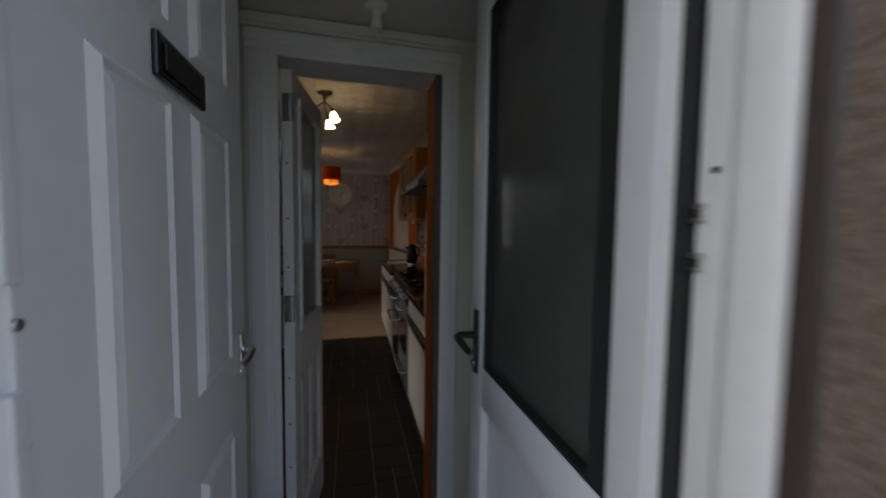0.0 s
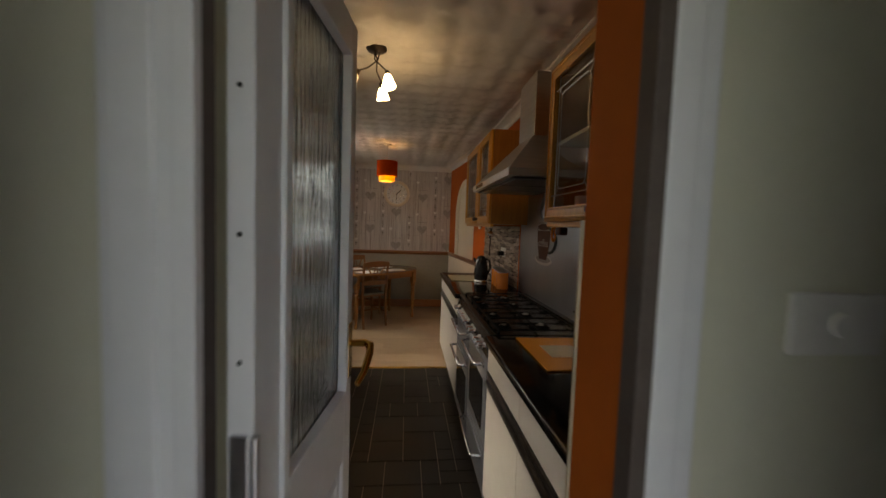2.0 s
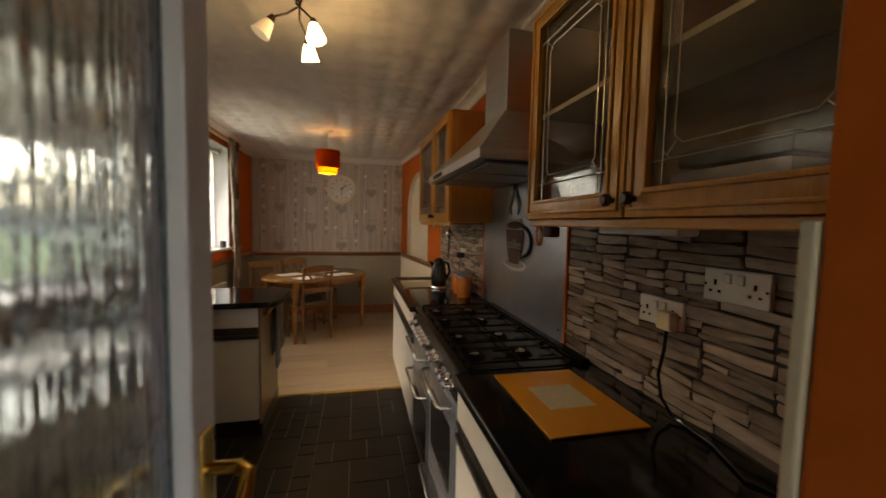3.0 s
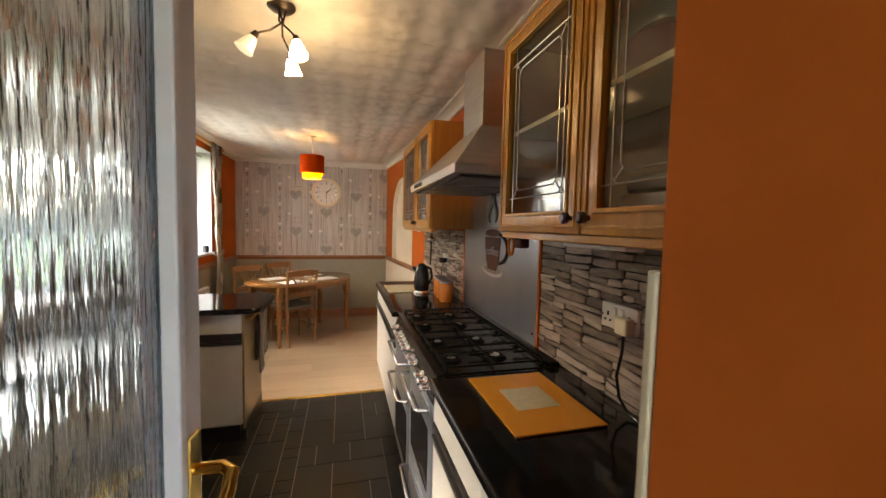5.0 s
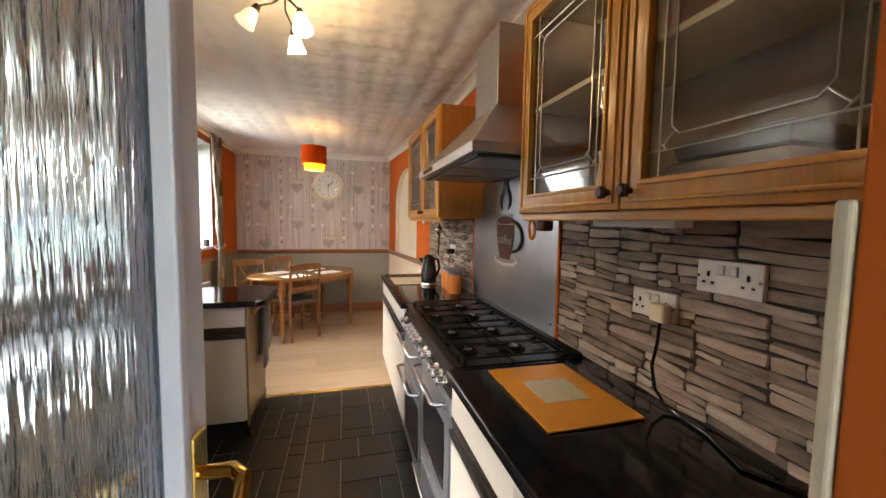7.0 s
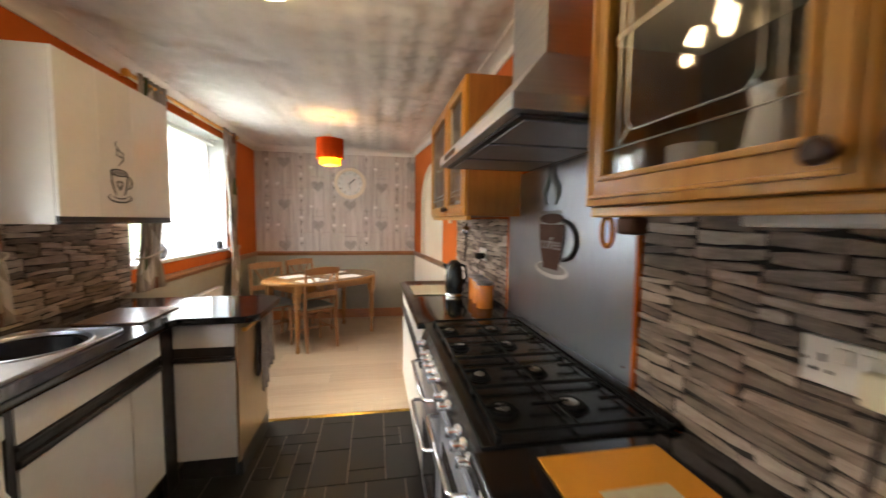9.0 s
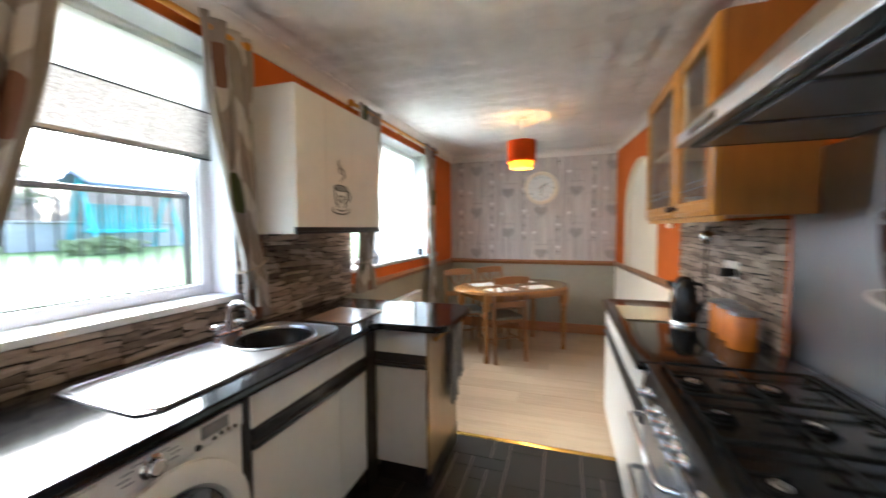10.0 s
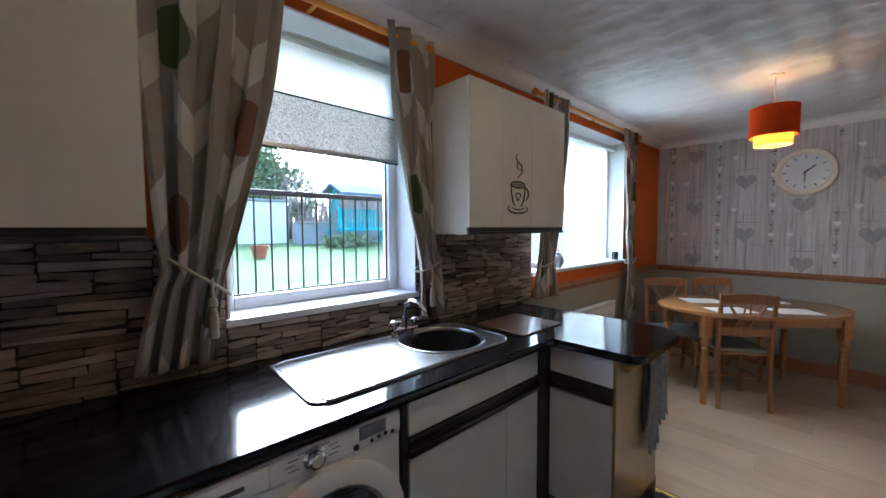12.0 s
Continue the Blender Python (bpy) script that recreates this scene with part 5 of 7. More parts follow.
X0 = XR - 0.0125
part("saucer", slab(arc(6.395, 1.213, 0.155, 0.035, 0, 360, 28)[:-1], "x", X0 - 0.001, X0), CROCKERY, cup, "pale saucer")
part("saucer_inner", slab(arc(6.395, 1.220, 0.135, 0.024, 0, 360, 28)[:-1], "x", X0 - 0.0016, X0 - 0.0011), CUP_GREY, cup)
part("cup_body", slab(cup_outline(6.395, 1.218, 1.413, 0.13, 0.235), "x", X0 - 0.0026, X0 - 0.0018), CUP_BROWN, cup)
part("cup_rim", slab([(6.270, 1.413), (6.520, 1.413), (6.525, 1.433), (6.265, 1.433)], "x", X0 - 0.003, X0 - 0.0018), CUP_GREY, cup)
part("cup_rim", slab([(6.300, 1.458), (6.500, 1.458), (6.495, 1.473), (6.305, 1.473)], "x", X0 - 0.003, X0 - 0.0018), CUP_GREY, cup)
part("cup_top", slab(arc(6.395, 1.438, 0.11, 0.022, 0, 360, 24)[:-1], "x", X0 - 0.0036, X0 - 0.0031), CUP_BROWN, cup)
part("cup_handle", tube([(X0 - 0.002, y, z) for y, z in arc(6.300, 1.348, 0.115, 0.080, 95, 262, 14)], 0.010, 6), DECAL_BLACK, cup)
for y0, s in ((6.445, 1), (6.365, -1)):
    part("steam", tube([(X0 - 0.001, y0 + s * 0.022 * math.sin(k * 0.75), 1.498 + 0.022 * k) for k in range(9)], [0.003 + 0.013 * math.sin(math.pi * k / 8) for k in range(9)], 6), CUP_GREY, cup)
txt = bpy.data.curves.new("word", "FONT")
txt.body, txt.size, txt.align_x, txt.align_y, txt.extrude = "coffee", 0.075, "CENTER", "CENTER", 0.0004
word = new("word", txt)
deps = bpy.context.evaluated_depsgraph_get()
word_mesh = bpy.data.meshes.new_from_object(word.evaluated_get(deps))
bpy.data.objects.remove(word)
word_mesh.materials.append(CUP_GREY)
word = new("lettering", word_mesh)
word.parent = cup
word.matrix_basis = Matrix.Translation(Vector((X0 - 0.0034, 6.395, 1.328)) - cup.location) @ Matrix.Rotation(radians(-90), 4, "Z") @ Matrix.Rotation(radians(90), 4, "X")


# ---- glazed pine wall cabinets ----
def lead_lines(y0, y1, z0, z1, x):
    """Leaded pattern: two lines along every side that cross in small lozenges at the corners."""
    bm = bmesh.new()
    a, b, c = 0.035, 0.062, 0.018
    for e in (a, b):
        p, q, r, s = y0 + e, y1 - e, z0 + e + 0.02, z1 - e - 0.02
        pts = [(p + c, r), (q - c, r), (q, r + c), (q, s - c), (q - c, s), (p + c, s), (p, s - c), (p, r + c)]
        for i in range(8):
            u, v = pts[i], pts[(i + 1) % 8]
            tube([(x, u[0], u[1]), (x, v[0], v[1])], 0.0019, 6, bm)
    for sy, yy in ((1, y0), (-1, y1)):
        for sz, zz in ((1, z0), (-1, z1)):
            p = (yy + sy * (a + 0.5 * c), zz + sz * (a + 0.02 + 0.5 * c))
            tube([(x, yy + sy * a, zz), (x, yy + sy * a, zz + sz * (a + 0.02 + c))], 0.0019, 6, bm)
            tube([(x, yy, zz + sz * (a + 0.02)), (x, yy + sy * (a + c), zz + sz * (a + 0.02))], 0.0019, 6, bm)
            tube([(x, *p), (x, yy + sy * (b + 0.5 * c), zz + sz * (b + 0.02 + 0.5 * c))], 0.0019, 6, bm)
    return bm


def ring_frame(x0, x1, y0, y1, z0, z1, w, bevel):
    """One joined rectangular frame of width w."""
    bm = bmesh.new()
    rows = []
    for x in (x0, x1):
        for e in (0, w):
            rows.append([bm.verts.new((x, y, z)) for y, z in ((y0 + e, z0 + e), (y1 - e, z0 + e), (y1 - e, z1 - e), (y0 + e, z1 - e))])
    for p, q in ((rows[0], rows[1]), (rows[1], rows[3]), (rows[3], rows[2]), (rows[2], rows[0])):
        for i in range(4):
            bm.faces.new((p[i], p[(i + 1) % 4], q[(i + 1) % 4], q[i]))
    bmesh.ops.recalc_face_normals(bm, faces=bm.faces)
    sharp = [e for e in bm.edges if len(e.link_faces) == 2 and e.calc_face_angle(0) > 0.5]
    bmesh.ops.bevel(bm, geom=sharp, offset=bevel, segments=2, affect="EDGES", profile=0.5)
    return bm


def pine_cabinet(y0, y1, z0, z1, front, split, label, lead=True):
    ob = thing("wall_cabinet", ((front + XR) / 2, (y0 + y1) / 2, z0), label, "wall cabinet", "glazed pine wall cabinets")
    f = front + 0.022
    body = bmesh.new()
    bx((f, y0, z0 + 0.012), (XR - 0.001, y0 + 0.016, z1), bm=body)
    bx((f, y1 - 0.016, z0 + 0.012), (XR - 0.001, y1, z1), bm=body)
    bx((f, y0 + 0.016, z1 - 0.016), (XR - 0.001, y1 - 0.016, z1), bm=body)
    bx((f, y0 + 0.016, z0 + 0.012), (XR - 0.001, y1 - 0.016, z0 + 0.03), bm=body)
    part("carcass", body, SHADED_PINE_SIDE, ob, "reddish-brown carcass, darkened for the shade by the hood")
    # back panel colour includes the inner shade
    part("back_panel", bx((XR - 0.012, y0 + 0.016, z0 + 0.03), (XR - 0.003, y1 - 0.016, z1 - 0.016)), CABINET_SHADE, ob, "back panel darkened for the shade inside the cabinet")
    part("shelf", bx((f + 0.02, y0 + 0.018, (z0 + z1) / 2 + 0.01), (XR - 0.013, y1 - 0.018, (z0 + z1) / 2 + 0.026), 0.001), SHELF_PALE, ob, "pale shelf")
    part("pelmet", bx((f - 0.006, y0, z0 - 0.012), (f + 0.02, y1, z0 + 0.012), 0.004), PINE_Y, ob)
    cuts = [y0, *split, y1]
    for i, (a, b) in enumerate(zip(cuts, cuts[1:])):
        a, b = a + 0.003, b - 0.003
        c, d, w = z0 + 0.012, z1 - 0.002, 0.062
        door = part("door", ring_frame(front, f - 0.001, a, b, c, d, w, 0.004), PINE, ob, smooth=True)
        for e, t in ((0.016, 0.008), (w - 0.010, 0.012)):
            part("moulding", ring_frame(front - 0.005, front + 0.003, a + e, b - e, c + e, d - e, t, 0.0025), PINE, door, smooth=True)
        gl = part("pane", bx((front + 0.010, a + w, c + w), (front + 0.014, b - w, d - w)), CABINET_GLASS, door, "leaded clear glass")
        gl.visible_shadow = False
        if lead:
            part("leading", lead_lines(a + w, b - w, c + w, d - w, front + 0.008), LEAD, door, "grey lead lines")
        yk = a + 0.032 if i else b - 0.032
        part("knob", turned([(0.007, 0), (0.007, -0.012), (0.015, -0.016), (0.016, -0.026), (0.010, -0.032)], (front, yk, c + 0.042), 16, axis="x"), KNOB_WOOD, door, "dark wooden knob", smooth=True)
    return ob


pine_cabinet(4.66, 5.680, 1.446, 2.165, 0.880, [5.168], "honey pine wall cabinet with leaded glass doors")
pine_cabinet(6.765, 7.90, 1.440, 2.170, 0.850, [7.25], "honey pine wall cabinet with leaded glass doors beyond the hood")
lt = thing("strip_light", (1.0, 5.24, 1.418), "slim white strip light under the wall cabinet", "strip light")
part("housing", bx((0.97, 5.10, 1.418), (1.03, 5.38, 1.448), 0.006), WHITE_PLASTIC, lt)

# things behind the cabinet glass
def vessel(name, place, profile, material, label, category, handle=False):
    ob = thing(name, place, label, category)
    part("bowl", turned([(r, h + place[2]) for r, h in profile], (place[0], place[1], 0), 18), material, ob, smooth=True)
    if handle:
        part("handle", tube([(place[0], place[1] + profile[0][0] * 0.95 + dy, place[2] + dz) for dy, dz in ((0, 0.03), (0.02, 0.032), (0.028, 0.055), (0.02, 0.078), (0, 0.08))], 0.005, 8), material, ob, smooth=True)
    return ob


MUG = [(0.036, 0.0), (0.040, 0.01), (0.041, 0.095), (0.037, 0.095), (0.036, 0.012)]
GLASSY = [(0.028, 0), (0.034, 0.11), (0.032, 0.11), (0.026, 0.006)]
base_z, shelf_z = 1.4765, 1.832
vessel("mug", (0.995, 5.51, base_z), MUG, CROCKERY, "white mug inside the glazed cabinet", "mug", True)
vessel("jug", (1.025, 5.37, base_z), [(0.045, 0), (0.052, 0.05), (0.040, 0.13), (0.046, 0.16), (0.042, 0.16), (0.036, 0.13), (0.045, 0.02)], CROCKERY, "pale jug inside the glazed cabinet", "jug", True)
vessel("mug", (1.115, 5.46, base_z), MUG, CROCKERY, "white mug at the back of the cabinet", "mug", True)
vessel("tumbler", (1.005, 5.29, base_z), GLASSY, CABINET_GLASS, "clear tumbler inside the glazed cabinet", "glass")
vessel("tumbler", (1.015, 5.34, shelf_z), GLASSY, CABINET_GLASS, "clear tumbler on the cabinet shelf", "glass")
vessel("casserole", (1.045, 5.10, shelf_z), [(0.07, 0), (0.085, 0.02), (0.088, 0.10), (0.06, 0.125), (0.012, 0.13), (0.012, 0.15)], RED_POT, "dark red lidded pot on the cabinet shelf", "pot")
tray = thing("baking_tray", (1.045, 5.03, base_z), "grey roasting trays stacked inside the cabinet", "tray")
for i in range(3):
    part("tray", bx((0.945, 4.87, base_z + 0.0005 + 0.042 * i), (1.15, 5.13 - 0.02 * i, base_z + 0.038 + 0.042 * i), 0.008), (GREY_CROCK, CROCKERY, GREY_CROCK)[i], tray, smooth=True)
vessel("mug", (0.99, 6.95, base_z - 0.006), MUG, GREY_CROCK, "grey mug inside the glazed cabinet", "mug", True)
vessel("mug", (0.99, 7.45, base_z - 0.006), MUG, CROCKERY, "white mug inside the glazed cabinet", "mug", True)

# orange loop and brown holder hanging under the end of the near cabinet
ut = thing("utensil_hook", (0.93, 5.60, 1.434), "brown hook with an orange loop under the wall cabinet", "hook")
holder = bx((0.905, 5.545, 1.398), (0.945, 5.600, 1.434), 0.008, seg=3)
part("holder", holder, CUP_BROWN, ut, "brown wooden holder", smooth=True)
part("loop", tube([(0.92, 5.648 + 0.020 * math.cos(a), 1.402 + 0.034 * math.sin(a)) for a in [2 * math.pi * k / 20 for k in range(20)]], 0.0055, 8, closed=True), ORANGE_GLAZE, ut, "orange loop", smooth=True)
part("pin", tube([(0.92, 5.648, 1.430), (0.92, 5.648, 1.4405)], 0.004, 8), CHROME, ut, smooth=True)


# ---- white wall cabinets on the window wall ----
def white_cabinet(y0, y1, z0, z1, front, cuts, label):
    ob = thing("wall_cabinet", ((front + XL) / 2, (y0 + y1) / 2, z0), label, "wall cabinet", "white wall cabinets")
    part("body", bx((XL + 0.001, y0, z0), (front - 0.019, y1, z1), 0.001), UNIT_WHITE, ob)
    for a, b in zip(cuts, cuts[1:]):
        part("door", bx((front - 0.018, a + 0.001, z0 + 0.034), (front, b - 0.001, z1), 0.0015), UNIT_WHITE, ob)
    g = bx((front - 0.018, y0, z0), (front - 0.006, y1, z0 + 0.036), 0.001)
    bx((front - 0.012, y0, z0 + 0.002), (front + 0.004, y1, z0 + 0.014), 0.005, g)
    part("grip_band", g, BLACK_BAND, ob, "black grip band", smooth=True)
    return ob


white_cabinet(6.680, 7.530, 1.388, 2.110, -0.880, [6.680, 6.92, 7.18, 7.530], "white wall cabinet with a coffee cup decal")
white_cabinet(4.66, 5.515, 1.388, 2.110, -0.880, [4.66, 5.09, 5.515], "white wall cabinet beside the window curtain")
dec = thing("cup_decal", (-0.879, 7.05, 1.51), "black line drawing of a steaming cup on the cabinet", "decal")
XD0 = -0.8785
ln = bmesh.new()
cy, cz = 7.055, 1.545


def line(points, r=0.0035):
    tube([(XD0, y, z) for y, z in points], [r * (0.6 + 0.4 * math.sin(math.pi * i / (len(points) - 1))) for i in range(len(points))], 6, ln)


line(arc(cy, cz - 0.025, 0.085, 0.024, 150, 390, 20), 0.004)
line(arc(cy, cz - 0.018, 0.05, 0.012, 180, 360, 12))
line([(cy - 0.062, cz + 0.10), (cy - 0.058, cz + 0.05), (cy - 0.044, cz + 0.01), (cy - 0.03, cz - 0.012)], 0.0045)
line([(cy + 0.062, cz + 0.10), (cy + 0.058, cz + 0.05), (cy + 0.044, cz + 0.01), (cy + 0.03, cz - 0.012)], 0.0045)
line(arc(cy, cz + 0.10, 0.062, 0.016, 0, 360, 24), 0.0045)
line(arc(cy + 0.058, cz + 0.055, 0.036, 0.034, -75, 90, 12), 0.0045)
hp = heart_outline(cy, cz + 0.04, 0.045, 0.045)
line(hp + hp[:1])
line([(cy - 0.005, cz + 0.135), (cy + 0.035, cz + 0.165), (cy + 0.03, cz + 0.205), (cy - 0.01, cz + 0.215), (cy - 0.01, cz + 0.185), (cy + 0.02, cz + 0.18)], 0.004)
line([(cy + 0.02, cz + 0.205), (cy - 0.02, cz + 0.235), (cy - 0.01, cz + 0.26)], 0.003)
part("drawing", ln, DECAL_BLACK, dec)
part("coffee", slab(arc(cy, cz + 0.10, 0.05, 0.010, 0, 360, 20)[:-1], "x", XD0 - 0.001, XD0 + 0.001), CUP_GREY, dec)

# ---- things on the right-hand worktop ----
gb = thing("glass_worktop_saver", (0.886, 5.40, 0.912), "orange glass worktop saver with a pale square centre", "worktop saver")
part("board", bx((0.742, 5.205, 0.914), (1.030, 5.592, 0.920), 0.002), ORANGE_GLASS, gb)
part("centre_print", bx((0.812, 5.332, 0.920), (0.958, 5.475, 0.9212)), BEIGE_PRINT, gb, "pale beige printed square")
for x in (0.757, 1.015):
    for y in (5.22, 5.577):
        part("foot", turned([(0.006, 0.9115), (0.006, 0.9145)], (x, y, 0), 10), RUBBER, gb)


def double_socket(y0, y1, z0, z1, label, plug=False):
    ob = thing("double_socket", (XR - 0.012, (y0 + y1) / 2, (z0 + z1) / 2), label, "socket", "double sockets")
    x = XR - 0.016
    part("plate", bx((x - 0.004, y0, z0), (XR - 0.006, y1, z1), 0.003), WHITE_PLASTIC, ob)
    ym, h = (y0 + y1) / 2, z1 - z0
    for s in (-1, 1):
        part("rocker", bx((x - 0.010, ym + s * 0.016 - 0.009, z1 - h * 0.42), (x - 0.003, ym + s * 0.016 + 0.009, z1 - h * 0.12), 0.003), WHITE_PLASTIC, ob)
        yc = ym + s * (y1 - y0) * 0.30
        hole = bmesh.new()
        bx((x - 0.0055, yc - 0.003, z0 + h * 0.50), (x - 0.003, yc + 0.003, z0 + h * 0.66), bm=hole)
        bx((x - 0.0055, yc - 0.015, z0 + h * 0.28), (x - 0.003, yc - 0.008, z0 + h * 0.35), bm=hole)
        bx((x - 0.0055, yc + 0.008, z0 + h * 0.28), (x - 0.003, yc + 0.015, z0 + h * 0.35), bm=hole)
        part("pin_holes", hole, BLACK_PLASTIC, ob)
        part("screw", turned([(0.004, 0), (0.0035, -0.0015)], (x - 0.004, ym + s * (y1 - y0) * 0.46, z0 + h * 0.5), 8, axis="x"), CHROME, ob)
    return ob


double_socket(5.247, 5.405, 1.15, 1.232, "white double socket on the stone splashback")
double_socket(5.030, 5.190, 1.258, 1.34, "white double socket on the stone splashback")
double_socket(7.36, 7.50, 1.15, 1.235, "white double socket behind the kettle")
plug = thing("plug", (XR - 0.04, 5.278, 1.18), "ivory plug with a black flex in the socket", "plug")
part("body", bx((XR - 0.055, 5.253, 1.150), (XR - 0.021, 5.306, 1.203), 0.008, seg=3), IVORY_PLASTIC, plug, smooth=True)
part("flex", tube([(XR - 0.036, 5.280, 1.15), (XR - 0.038, 5.283, 1.09), (XR - 0.05, 5.286, 1.02), (XR - 0.052, 5.268, 0.96), (XR - 0.045, 5.238, 0.925), (XR - 0.04, 5.198, 0.917), (XR - 0.05, 5.108, 0.9165), (XR - 0.10, 4.99, 0.9165), (XR - 0.05, 4.90, 0.9165), (XR - 0.04, 4.80, 0.9165)], 0.0045, 8), BLACK_PLASTIC, plug, "black flex", smooth=True)

kettle = thing("kettle", (0.93, 7.350, 0.912), "black tall kettle with a chrome base on the worktop", "kettle")
part("base", turned([(0.062, 0.913), (0.063, 0.928), (0.058, 0.935)], (0.93, 7.350, 0), 28), CHROME, kettle, "chrome base", smooth=True)
part("body", turned([(0.058, 0.935), (0.064, 0.96), (0.064, 1.02), (0.053, 1.10), (0.040, 1.14), (0.027, 1.155), (0.010, 1.16)], (0.93, 7.350, 0), 28), BLACK_PLASTIC, kettle, smooth=True)
part("handle", tube([(0.968, 7.330, 1.13), (1.00, 7.320, 1.12), (1.01, 7.315, 1.05), (0.98, 7.325, 0.98)], 0.010, 8), BLACK_PLASTIC, kettle, smooth=True)
part("spout", tube([(0.885, 7.365, 1.10), (0.862, 7.375, 1.13)], [0.016, 0.011], 8), BLACK_PLASTIC, kettle, smooth=True)
part("flex", tube([(1.0, 7.350, 0.925), (1.06, 7.355, 0.935), (1.11, 7.360, 1.02), (1.10, 7.365, 1.12), (1.135, 7.365, 1.18)], 0.0035, 6), BLACK_PLASTIC, kettle, smooth=True)
part("plug", bx((1.085, 7.335, 1.165), (1.142, 7.390, 1.205), 0.006), BLACK_PLASTIC, kettle, smooth=True)
hk = thing("hanging_ornament", (0.97, 7.180, 1.425), "black cord with a chrome ball under the cabinet", "ornament")
part("cord", tube([(0.97, 7.180, 1.4125), (0.968, 7.182, 1.30), (0.965, 7.190, 1.17)], 0.005, 6), BLACK_PLASTIC, hk)
part("ball", turned([(0.004, 1.325), (0.022, 1.338), (0.029, 1.36), (0.022, 1.382), (0.004, 1.395)], (0.968, 7.182, 0), 18), CHROME, hk, smooth=True)


def canister(x, y):
    ob = thing("canister", (x, y, 0.912), "orange storage canister with a steel lid", "canister", "orange canisters")
    part("jar", turned([(0.048, 0.913), (0.050, 0.917), (0.050, 1.047), (0.047, 1.051)], (x, y, 0), 28), ORANGE_GLAZE, ob, smooth=True)
    part("lid", turned([(0.049, 1.051), (0.050, 1.062), (0.046, 1.066), (0.020, 1.067), (0.012, 1.068)], (x, y, 0), 28), STEEL, ob, "steel lid", smooth=True)


for x, y in ((1.04, 6.985), (1.05, 7.12), (1.06, 7.25)):
    canister(x, y)
mat2 = thing("glass_worktop_saver", (0.80, 7.56, 0.912), "pale printed glass worktop saver on the black worktop", "worktop saver")
part("board", bx((0.66, 7.38, 0.914), (0.95, 7.74, 0.920), 0.002), BEIGE_PRINT, mat2)
part("foot", bx((0.68, 7.40, 0.9115), (0.93, 7.72, 0.9145)), RUBBER, mat2)
SWX = XD + (XR - XD) * (YF - 8.57) / (YF - 8.35)
sw2 = thing("light_switch", (SWX, 8.57, 1.46), "white light switch on the orange wall", "switch")
part("plate", bx((SWX - 0.014, 8.53, 1.40), (SWX + 0.004, 8.62, 1.52), 0.003), WHITE_PLASTIC, sw2)
part("rocker", bx((SWX - 0.018, 8.56, 1.44), (SWX - 0.013, 8.59, 1.48), 0.002), WHITE_PLASTIC, sw2)

# ---- lamps ----
SX, SY = 0.026, 6.185
spot = thing("ceiling_spotlight", (SX, SY, ZC), "dark bronze three-arm ceiling light with glass shades", "ceiling light")
part("rose", turned([(0.058, ZC - 0.002), (0.060, ZC - 0.012), (0.050, ZC - 0.022), (0.012, ZC - 0.028)], (SX, SY, 0), 28), BRONZE, spot, smooth=True)
heads = [((-0.115, -0.02, 2.265), (-0.45, -0.1, -0.75), SPILL_GLOW_GLASS), ((0.07, -0.055, 2.255), (0.15, -0.30, -0.9), LIT_GLASS), ((0.03, 0.09, 2.235), (0.1, 0.35, -0.9), LIT_GLASS)]
for k, ((dx, dy, z), aim, gm) in enumerate(heads):
    c = Vector((SX + dx, SY + dy, z))
    d = Vector(aim).normalized()
    a = 2 * math.pi * k / 3
    arm = part("arm", tube([(SX + 0.02 * math.cos(a), SY + 0.02 * math.sin(a), ZC - 0.02), (SX + 0.01 * math.cos(a + 1), SY + 0.01 * math.sin(a + 1), ZC - 0.07), (SX + dx * 0.4 + 0.015 * math.sin(a), SY + dy * 0.4, ZC - 0.12), tuple(c - d * 0.03)], 0.0045, 8), BRONZE, spot, smooth=True)
    hold = tube([tuple(c - d * 0.035), tuple(c - d * 0.005)], [0.012, 0.019], 12)
    part("holder", hold, BRONZE, arm, smooth=True)
    sh = tube([tuple(c - d * 0.006), tuple(c + d * 0.015), tuple(c + d * 0.045), tuple(c + d * 0.065)], [0.018, 0.026, 0.033, 0.040], 18)
    part("shade", sh, gm, arm, "frosted glass shade", smooth=True)
    if gm is LIT_GLASS:
        bulb_light("bulb", c + d * 0.125, BULB_POWER)

PX, PY = -0.040, 8.75
pen_l = thing("pendant_lamp", (PX, PY, ZC), "orange-red two-tier drum pendant lamp, lit", "pendant lamp")
part("rose", turned([(0.045, ZC - 0.002), (0.043, ZC - 0.018), (0.015, ZC - 0.028)], (PX, PY, 0), 20), WHITE_PLASTIC, pen_l, smooth=True)
part("cable", tube([(PX, PY, ZC - 0.026), (PX, PY, 2.235)], 0.0035, 6), WHITE_PLASTIC, pen_l)
part("holder", turned([(0.008, 2.240), (0.016, 2.225), (0.018, 2.155), (0.014, 2.150)], (PX, PY, 0), 16), WHITE_PLASTIC, pen_l, smooth=True)


def drum(r, z0, z1, cloth):
    bm = bmesh.new()
    ring = 40
    layers = [(r, z0), (r, z1), (r - 0.003, z1), (r - 0.003, z0)]
    g = [[bm.verts.new((PX + q * math.cos(2 * math.pi * i / ring), PY + q * math.sin(2 * math.pi * i / ring), z)) for i in range(ring)] for q, z in layers]
    for a in range(4):
        p, q = g[a], g[(a + 1) % 4]
        for i in range(ring):
            bm.faces.new((p[i], p[(i + 1) % ring], q[(i + 1) % ring], q[i]))
    return bm


